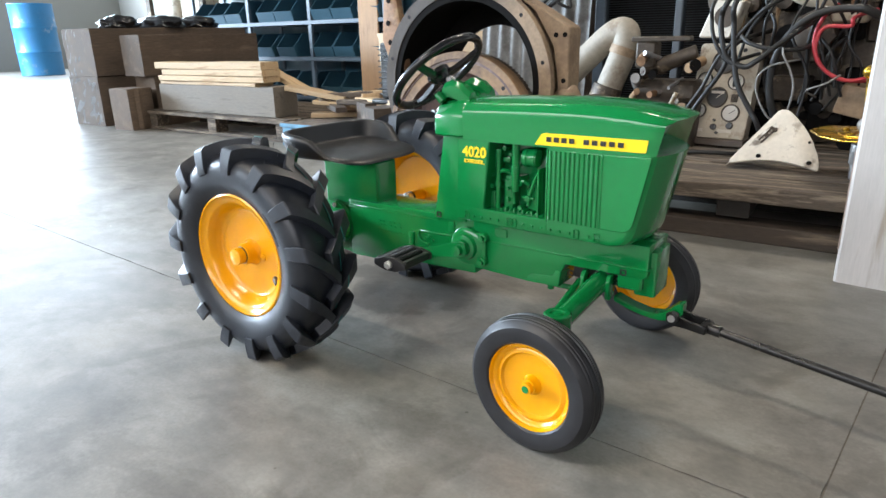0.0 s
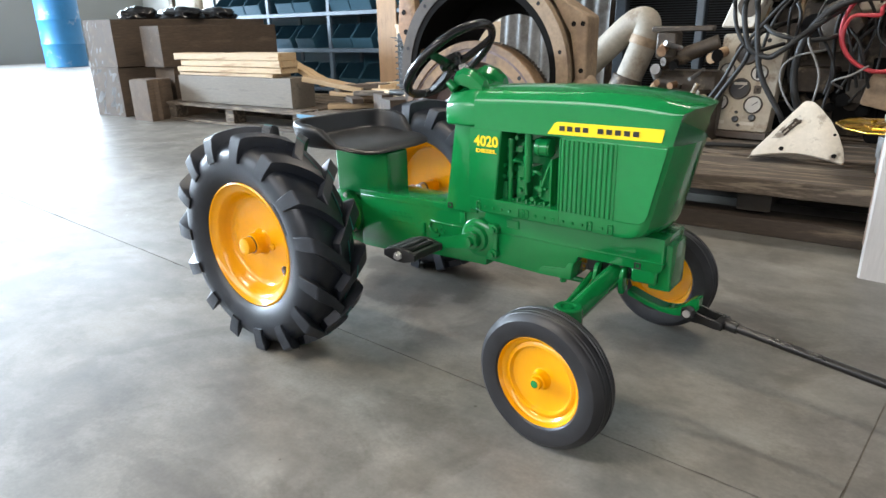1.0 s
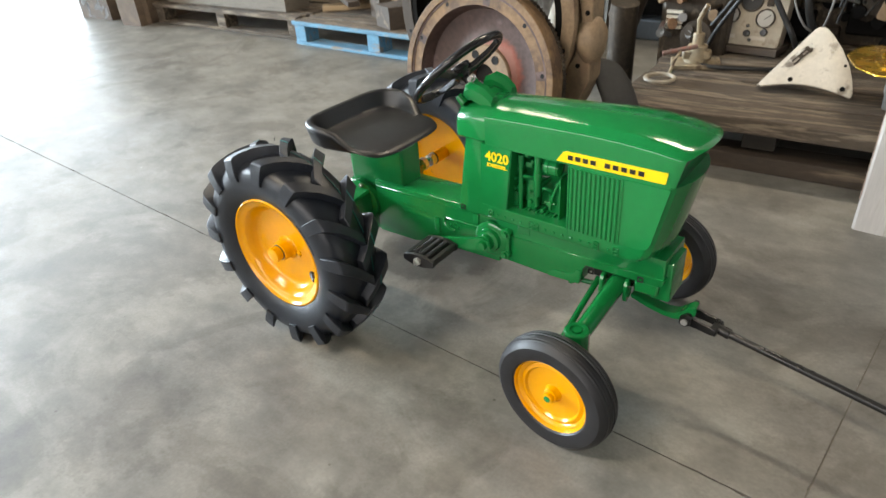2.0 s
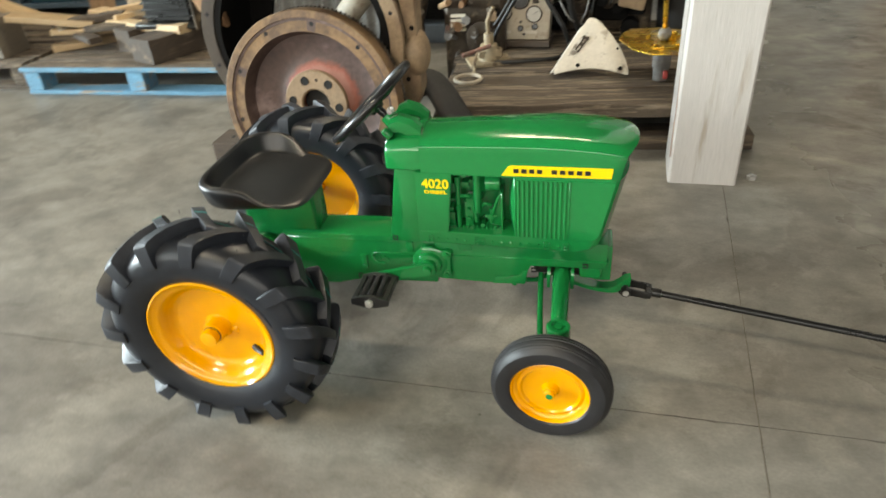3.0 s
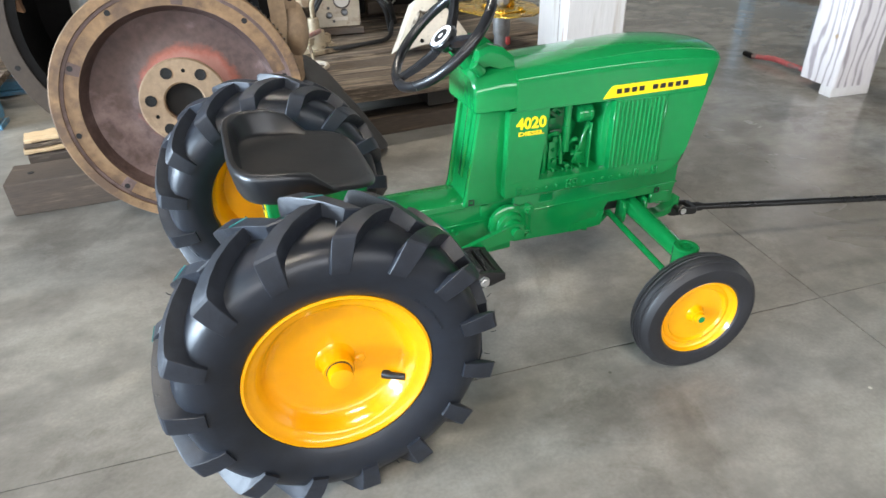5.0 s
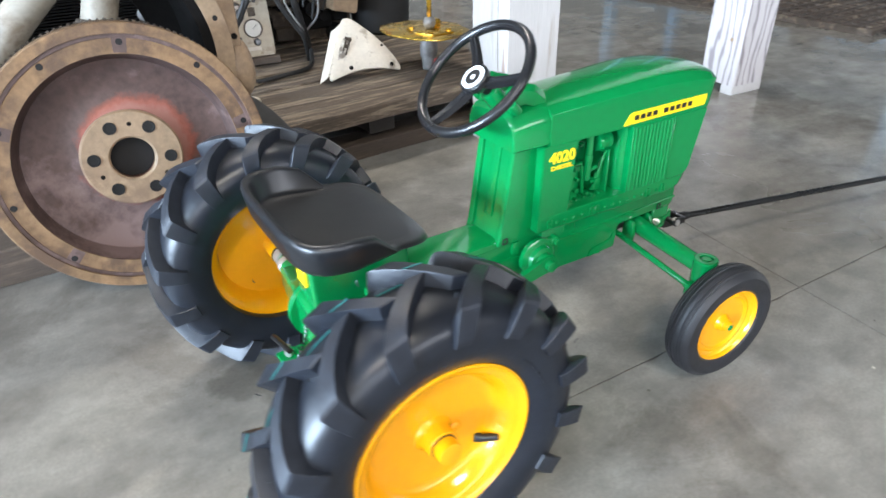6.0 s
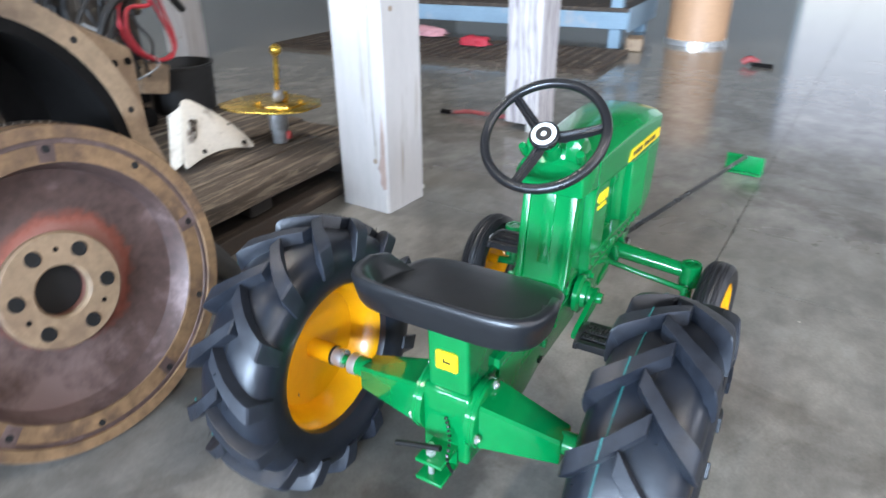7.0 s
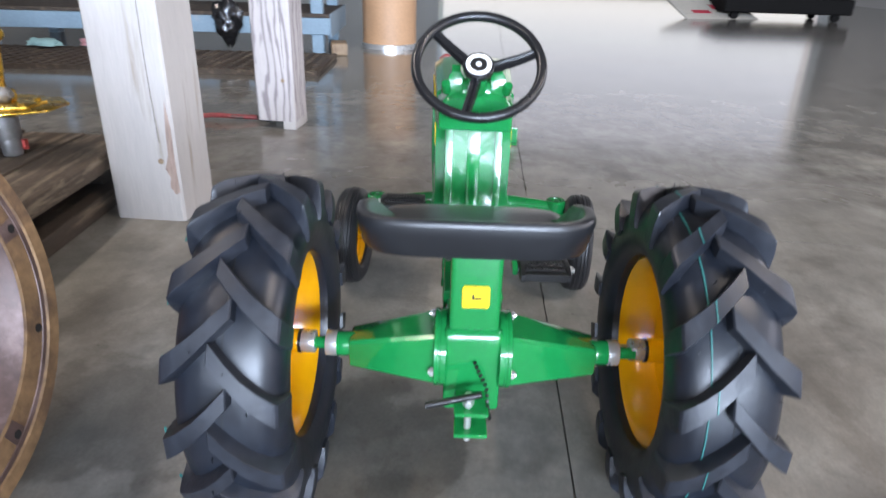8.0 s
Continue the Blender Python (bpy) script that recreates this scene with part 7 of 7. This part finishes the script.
lathe(bm, [(0.0005, 0.0), (0.16, 0.0), (0.175, 0.42), (0.182, 0.42), (0.182, 0.435), (0.168, 0.435), (0.155, 0.02), (0.0005, 0.02)], "Z", 32)
part("bucket", bm, material("tan_fibre", (0.44, 0.32, 0.20), 0.8, vary=0.2, scale=4, second=(0.26, 0.18, 0.11), second_amount=0.2), bk)

# ---- stack of heavy squared timbers with black bags on top ----
def timber(at, size, label, mat=BROWN_TIMBER):
    t = thing("squared_timber", label, "timber", at, "stacked heavy timbers")
    plank("wood", t, (0, 0, 0), size, mat, rng, bow=0.006)
    return t


timber(pose(-4.00, 1.50, 0, 0, 0, 93), (1.48, 0.385, 0.368), "heavy dark squared timber at the bottom of a stack")
timber(pose(-3.985, 1.50, 0.371, 0, 0, 93), (1.45, 0.385, 0.344), "heavy dark squared timber with torn wrapping on a stack")
timber(pose(-3.585, 1.64, 0.371, 0, 0, 93), (1.10, 0.235, 0.290), "brown squared timber on the front of a stack")
timber(pose(-3.545, 1.465, 0.0, 0, 0, 96), (0.20, 0.205, 0.293), "short brown timber block standing on the concrete")
timber(pose(-3.60, 1.72, 0.0, 0, 0, 93), (1.02, 0.24, 0.369), "brown squared timber at the bottom of a stack")
# torn, dusty plastic wrapping over the end of the stack
wrap = thing("plastic_wrapping", "torn grey plastic wrapping on the end of a timber stack", "plastic wrapping", pose(-4.388, 1.486, 0, 0, 0, 3))
wr = random.Random(77)
FILM = material("dusty_film", (0.20, 0.195, 0.19), 0.35, vary=0.3, scale=9, second=(0.42, 0.42, 0.41), second_amount=0.25, second_scale=7)
for x0, x1, z0, z1 in ((0.02, 0.20, 0.375, 0.712), (0.015, 0.37, 0.012, 0.360)):
    bm = B()
    rows = []
    for a in range(12):
        rows.append([bm.verts.new((x0 + (x1 - x0) * a / 11 + (wr.uniform(-0.012, 0.012) if a in (0, 11) else 0), -0.001 - 0.008 * wr.random(), z0 + (z1 - z0) * b / 9 + (wr.uniform(-0.012, 0.0) if b == 9 else 0))) for b in range(10)])
    for a, b in zip(rows, rows[1:]):
        for k in range(9):
            bm.faces.new((a[k], b[k], b[k + 1], a[k + 1]))
    bmesh.ops.solidify(bm, geom=bm.faces[:], thickness=-0.002)
    part("film", bm, FILM, wrap, "crumpled film", smooth=25)
for k, (x, w) in enumerate(((-4.21, 0.28), (-4.24, 0.50), (-4.25, 0.40))):
    t = thing("rubbish_bag", "shiny black plastic bag sagging on the timbers", "plastic bag", pose(x, 1.86 + 0.36 * k, 0.716))
    bm = B()
    bmesh.ops.create_icosphere(bm, subdivisions=4, radius=1.0)
    for v in bm.verts:
        n3 = noise.noise(v.co * 2.3 + Vector((x * 3, 0, 0))) * 0.25 + noise.noise(v.co * 6 + Vector((x, 2, 0))) * 0.08
        v.co *= 1 + n3
        v.co.x *= w * 0.55
        v.co.y *= 0.15
        v.co.z = max(-0.35, v.co.z) * 0.075 + 0.026
    part("bag", bm, material("bag_film", (0.01, 0.01, 0.011), 0.18, vary=0.2), t, smooth=60)

# ---- blue bin shelving ----
TEAL = material("dark_teal_plastic", (0.022, 0.074, 0.108), 0.45, vary=0.2, scale=6)
SHELF_STEEL = material("blue_grey_shelf_steel", (0.07, 0.105, 0.14), 0.5, vary=0.2, scale=5)
sf = thing("bin_shelf", "blue-grey steel shelving filled with open dark teal parts bins", "shelving", pose(-5.16, 3.18, 0, 0, 0, -0.5))
SW, SH = 2.60, 1.95
for x in (0.0, 0.88, 1.72, SW):
    for y in (0.0, 0.38):
        bm = B()
        box(bm, (x - 0.02, y, 0), (x + 0.02, y + 0.03, SH), 0.002)
        part("upright", bm, SHELF_STEEL, sf)
LEVELS = (0.11, 0.45, 0.76, 1.08, 1.41, 1.75)
for z in LEVELS:
    bm = B()
    box(bm, (-0.02, -0.004, z - 0.035), (SW + 0.02, 0.40, z), 0.003)
    part("shelf_board", bm, SHELF_STEEL, sf)
bm = B()
box(bm, (0, 0.395, 0.0), (SW, 0.40, SH))
part("back_panel", bm, TEAL, sf)
bin_bm = B()
W, H, D = 0.24, 0.205, 0.29
prism(bin_bm, [(0.0, 0.0), (D, 0.0), (D, H), (0.09, H), (-0.03, 0.085), (-0.02, 0.06)], 0.0, 0.006, "X")
prism(bin_bm, [(0.0, 0.0), (D, 0.0), (D, H), (0.09, H), (-0.03, 0.085), (-0.02, 0.06)], W - 0.006, W, "X")
box(bin_bm, (0.006, 0.0, 0.0), (W - 0.006, D, 0.006))
box(bin_bm, (0.006, D - 0.006, 0.006), (W - 0.006, D, H))
prism(bin_bm, [(0.0, 0.0), (0.006, 0.0), (-0.024, 0.085), (-0.032, 0.085)], 0.006, W - 0.006, "X")
BIN = finish(bin_bm, "bin", TEAL, 30)
bin_r = random.Random(8)
for li, z in enumerate(LEVELS[:-1]):
    x = 0.03
    while x < SW - 0.16:
        if bin_r.random() > 0.18 and not any(abs(x + W / 2 - u) < W / 2 + 0.02 for u in (0.88, 1.72)):
            ob = new("bin", BIN)
            ob.parent = sf
            ob.matrix_basis = pose(x, 0.02, z + 0.002)
            if bin_r.random() < 0.6:
                bm = B()
                box(bm, (x + 0.06, 0.012 - 0.008, z + 0.045), (x + 0.16, 0.014 - 0.008, z + 0.07))
                part("bin_label", bm, IVORY, sf, "blank pale bin card")
            x += W + 0.008
        else:
            x += 0.06

# plywood, cartons and the dark cupboard that close the view behind the castings
py = thing("plywood_sheet", "reddish plywood sheet standing upright by the shelving", "plywood", pose(-2.83, 3.14, 0.0, 0, 0, 3))
bm = B()
box(bm, (0, 0, 0), (0.20, 0.02, 1.75), 0.002)
part("sheet", bm, material("plywood", (0.40, 0.25, 0.14), 0.65, vary=0.25, scale=3, stretch=(6, 6, 1), second=(0.28, 0.16, 0.09), second_amount=0.25), py)
ct = thing("carton", "tan cardboard carton stacked behind the castings", "carton", pose(-1.30, 2.40, 0.43))
bm = B()
box(bm, (0, 0, 0), (0.55, 0.4, 0.55), 0.004)
part("box", bm, material("cardboard", (0.36, 0.25, 0.15), 0.85, vary=0.25, scale=5, second=(0.2, 0.13, 0.08), second_amount=0.25), ct)
bm = B()
box(bm, (0.02, -0.004, 0.20), (0.18, 0.0, 0.42))
part("sticker", bm, IVORY, ct, "pale unreadable sticker")
cr = thing("wooden_crate", "dark wooden crate standing behind the bell housing", "crate", pose(-1.42, 2.38, 0.0))
bm = B()
box(bm, (0, 0, 0), (0.9, 0.5, 0.428), 0.006)
part("crate", bm, DARK_WOOD, cr)
# added backdrop cupboard; its near-black paint stands in for the darkness behind the parts
CUPBOARD = material("dark_backdrop_paint", (0.030, 0.027, 0.024), 0.6, vary=0.3, scale=3)
cb = thing("backdrop_cupboard", "tall dark cupboard added as a backdrop behind the machine parts", "cupboard", pose(-1.06, 2.82, 0, 0, 0, 0))
bm = B()
box(bm, (0, 0, 0), (2.0, 0.45, 2.1), 0.008)
part("carcass", bm, CUPBOARD, cb)
for k in range(4):
    bm = B()
    box(bm, (0.02 + k * 0.495, -0.016, 0.08), (0.495 + k * 0.495, -0.002, 2.05), 0.004)
    d = part("door", bm, CUPBOARD, cb)
    bm = B()
    box(bm, (0.06 + k * 0.495, -0.032, 0.95), (0.075 + k * 0.495, -0.016, 1.12), 0.004)
    part("handle", bm, ZINC, d)
cg = thing("corrugated_sheet", "grey corrugated sheet leaning behind the bell housing", "metal sheet", pose(-0.99, 2.08, 0.0, -6, 0, 0))
bm = B()
secs = []
for k in range(61):
    x = k * 0.0105
    secs.append([(x, 0.012 * math.sin(k * 0.9), 0.0), (x, 0.012 * math.sin(k * 0.9) + 0.003, 0.0), (x, 0.012 * math.sin(k * 0.9) + 0.003, 1.05), (x, 0.012 * math.sin(k * 0.9), 1.05)])
loft(bm, secs)
part("sheet", bm, material("galvanised", (0.17, 0.17, 0.165), 0.7, 0.15, vary=0.35, scale=5, second=(0.08, 0.07, 0.06), second_amount=0.3), cg, smooth=60)
for k in range(5):
    lr2 = random.Random(40 + k)
    hose("cable", "black cable hanging behind the bell housing", [(-0.70 + lr2.uniform(-0.1, 0.3), 2.145, 1.0), (-0.55 + lr2.uniform(-0.1, 0.2), 1.88, 0.80), (-0.45 + lr2.uniform(-0.1, 0.1), 1.90, 0.72), (-0.35 + lr2.uniform(-0.1, 0.1), 1.9, 0.85)], 0.007, HOSE, "cable")

# ---- far left: drum, machines, benches ----
dr = thing("steel_drum", "bright blue ribbed steel drum by the far wall", "drum", pose(-13.92, 5.40, 0))
bm = B()
k_ = 1.59
prof = [(0.0005, 0.0), (0.28, 0.0), (0.29, 0.01), (0.285, 0.03), (0.285, 0.27), (0.296, 0.29), (0.285, 0.31), (0.285, 0.57), (0.296, 0.59), (0.285, 0.61), (0.285, 0.85), (0.292, 0.87), (0.285, 0.88), (0.275, 0.87), (0.0005, 0.868)]
lathe(bm, [(r * k_ * 0.88, h * k_) for r, h in prof], "Z", 40)
part("barrel", bm, material("blue_drum_paint", (0.03, 0.22, 0.47), 0.4, vary=0.12, scale=4, second=(0.45, 0.5, 0.55), second_amount=0.08, second_scale=3), dr)
mc = thing("machine_stand", "dark steel machine frame with shelves by the far wall", "machine", pose(-9.55, 5.31, 0, 0, 0, 15) @ Matrix.Diagonal((1.2, 1.2, 1.2, 1)))
for x in (0.0, 0.9):
    for y in (0.0, 0.6):
        bm = B()
        box(bm, (x, y, 0), (x + 0.07, y + 0.07, 1.9), 0.004)
        part("leg", bm, GREASE, mc)
for z in (0.75, 1.25):
    bm = B()
    box(bm, (-0.02, -0.02, z), (0.99, 0.69, z + 0.05), 0.004)
    part("tray", bm, GREASE, mc)
bm = B()
cyl(bm, (0.3, 0.3, 0.8), (0.3, 0.3, 1.15), 0.16, 0.12, 20, 0.01)
box(bm, (0.5, 0.1, 0.8), (0.85, 0.5, 1.1), 0.02)
part("pump", bm, BEIGE, mc)
bn = thing("tool_bench", "pale painted work bench along the far wall", "bench", pose(-15.6, 7.6, 0, 0, 0, 8))
bm = B()
box(bm, (0, 0, 0.82), (3.4, 0.7, 0.90), 0.01)
part("top", bm, IVORY, bn)
for x in (0.05, 3.25):
    bm = B()
    box(bm, (x, 0.05, 0), (x + 0.1, 0.65, 0.82), 0.01)
    part("leg", bm, IVORY, bn)

# ---- far right: rack, grate, fibre drum, clutter ----
RACK = material("blue_grey_paint", (0.20, 0.29, 0.36), 0.55, vary=0.15, scale=4, second=(0.33, 0.33, 0.33), second_amount=0.15)
rk = thing("storage_rack", "heavy blue-grey steel storage rack standing on the concrete", "rack", pose(4.35, 1.04, 0, 0, 0, 3.5))
for x in (0.0, 0.95):
    for y in (0.0, 2.45):
        bm = B()
        box(bm, (x, y, 0), (x + 0.09, y + 0.09, 2.2), 0.004)
        part("post", bm, RACK, rk)
for z in (0.14, 1.05):
    bm = B()
    box(bm, (-0.02, -0.05, z), (0.05, 2.58, z + 0.12), 0.004)
    part("beam", bm, RACK, rk)
    bm = B()
    box(bm, (0.99, -0.05, z), (1.06, 2.58, z + 0.12), 0.004)
    part("beam", bm, RACK, rk)
    bm = B()
    box(bm, (-0.02, -0.05, z + 0.121), (1.06, 2.58, z + 0.15), 0.004)
    part("deck", bm, DARK_WOOD, rk)
bm = B()
box(bm, (-0.02, -0.06, 0.121), (1.06, -0.052, 0.29))
part("end_plate", bm, RACK, rk)
gr = thing("floor_grate", "dark wooden slatted grate lying on the concrete before a rack", "grate", pose(3.32, 0.88, 0, 0, 0, 2))
for k in range(10):
    bm = B()
    box(bm, (k * 0.0885, 0, 0.0), (k * 0.0885 + 0.034, 2.6, 0.03), 0.002)
    part("rail", bm, DARK_WOOD, gr)
for k in range(34):
    bm = B()
    box(bm, (0.0, k * 0.077, 0.012), (0.83, k * 0.077 + 0.032, 0.034), 0.002)
    part("slat", bm, DARK_WOOD, gr)
fd = thing("fibre_drum", "brown fibre drum with a steel bottom ring on the concrete", "drum", pose(4.91, 0.595, 0))
bm = B()
lathe(bm, [(0.0005, 0.02), (0.222, 0.02), (0.222, 0.78), (0.0005, 0.78)], "Z", 40)
part("barrel", bm, material("fibreboard", (0.42, 0.24, 0.13), 0.55, vary=0.15, scale=4), fd)
bm = B()
lathe(bm, [(0.218, 0.0), (0.230, 0.0), (0.230, 0.035), (0.223, 0.04), (0.218, 0.04)], "Z", 40, closed=True)
part("bottom_ring", bm, ZINC, fd, "bright steel ring")
sb = thing("scrap_block", "brown scrap block lying by the rack leg", "wood block", pose(4.28, 0.85, 0, 0, 0, 12))
bm = B()
box(bm, (0, 0, 0), (0.22, 0.12, 0.09), 0.008)
part("block", bm, TAN_IRON, sb)
bag = thing("rubbish_bag", "black plastic bag hanging over the rack edge", "plastic bag", pose(4.29, 1.74, 0.0))
bm = B()
bmesh.ops.create_icosphere(bm, subdivisions=4, radius=1.0)
for v in bm.verts:
    v.co *= 1 + noise.noise(v.co * 2.5) * 0.3 + noise.noise(v.co * 7) * 0.1
    v.co.x, v.co.y, v.co.z = v.co.x * 0.06, v.co.y * (0.10 + 0.05 * v.co.z), v.co.z * 0.16 + 0.20
part("bag", bm, material("bag_film", (0.01, 0.01, 0.011), 0.18, vary=0.2), bag, smooth=60)
RED = material("red_cloth", (0.45, 0.03, 0.05), 0.7, vary=0.2)
WORN_RED = material("worn_red_paint", (0.30, 0.05, 0.05), 0.6, vary=0.4, scale=20, second=(0.10, 0.07, 0.06), second_amount=0.5, second_scale=20)
PINK = material("pink_rag", (0.60, 0.30, 0.32), 0.8, vary=0.2)


def rag(at, w, mat, label, h=0.05, seed=0.0):
    t = thing("rag", label, "rag", at, "rags on the floor")
    bm = B()
    bmesh.ops.create_icosphere(bm, subdivisions=3, radius=1.0)
    for v in bm.verts:
        v.co *= 1 + 0.45 * noise.noise(v.co * 2.1 + Vector((seed, 0, 0)))
        v.co.x, v.co.y, v.co.z = v.co.x * w * 0.5, v.co.y * w * 0.9, max(-0.3, v.co.z) * h + 0.3 * h
    part("cloth", bm, mat, t, smooth=60)


rag(pose(3.75, 1.95, 0.05), 0.13, RED, "bright red rag lying on the grate", seed=2)
rag(pose(4.05, 2.55, 0.05), 0.20, PINK, "pink rag lying on the grate", seed=4)
rag(pose(3.95, 2.95, 0.05), 0.12, material("teal_rag", (0.25, 0.42, 0.42), 0.7), "pale teal rag lying on the grate", 0.04, 7)
cl = thing("load_binder", "red load binder with a dark handle lying on the concrete", "load binder", pose(2.10, 1.06, 0.0, 0, 0, -80))
bm = B()
tube(bm, [(-0.14, 0, 0.016), (-0.05, 0.015, 0.022), (0.05, -0.01, 0.022), (0.15, 0.0, 0.014)], 0.011, 10, 4)
part("bar", bm, WORN_RED, cl)
for pts in ([(-0.20, 0.03, 0.012), (-0.14, 0, 0.016)], [(0.15, 0.0, 0.014), (0.20, -0.03, 0.012), (0.23, -0.02, 0.012)]):
    bm = B()
    tube(bm, pts, 0.011, 8)
    part("hook", bm, DARK_IRON, cl)
cl = thing("load_binder", "red load binder with a dark handle lying on the concrete", "load binder", pose(4.08, 0.10, 0.0, 0, 0, -30))
bm = B()
tube(bm, [(-0.02, 0.03, 0.02), (0.0, 0.0, 0.045), (0.05, -0.03, 0.02)], 0.022, 10, 4)
part("bar", bm, WORN_RED, cl)
bm = B()
tube(bm, [(0.0, -0.02, 0.014), (0.05, -0.14, 0.012)], 0.013, 8)
part("hook", bm, DARK_IRON, cl)
bd = thing("sign_board", "pale board with red marks lying against a dark crate", "sign board", pose(9.30, -3.36, 0.0, -70, 0, -75))
bm = B()
box(bm, (0, 0, 0), (1.2, 0.03, 0.8), 0.004)
part("board", bm, IVORY, bd)
bm = B()
box(bm, (0.2, -0.004, 0.2), (0.5, 0.0, 0.3))
box(bm, (0.6, -0.004, 0.35), (0.9, 0.0, 0.5))
part("red_marks", bm, RED, bd)
dk = thing("dark_trolley", "low dark steel trolley far off on the concrete", "trolley", pose(9.44, -5.80, 0.0))
bm = B()
box(bm, (0, 0, 0.10), (0.9, 1.9, 0.32), 0.02)
for x in (0.1, 0.8):
    for y in (0.2, 1.7):
        cyl(bm, (x - 0.03, y, 0.06), (x + 0.03, y, 0.06), 0.06, seg=16)
part("deck", bm, DARK_IRON, dk)
nut = thing("steel_nut", "small steel nut lying beside a timber post", "nut", pose(1.165, 0.805, 0.0))
bm = B()
lathe(bm, [(0.006, 0.0), (0.014, 0.0), (0.014, 0.012), (0.006, 0.012)], "Z", 6, closed=True)
part("nut", bm, ZINC, nut, smooth=20)
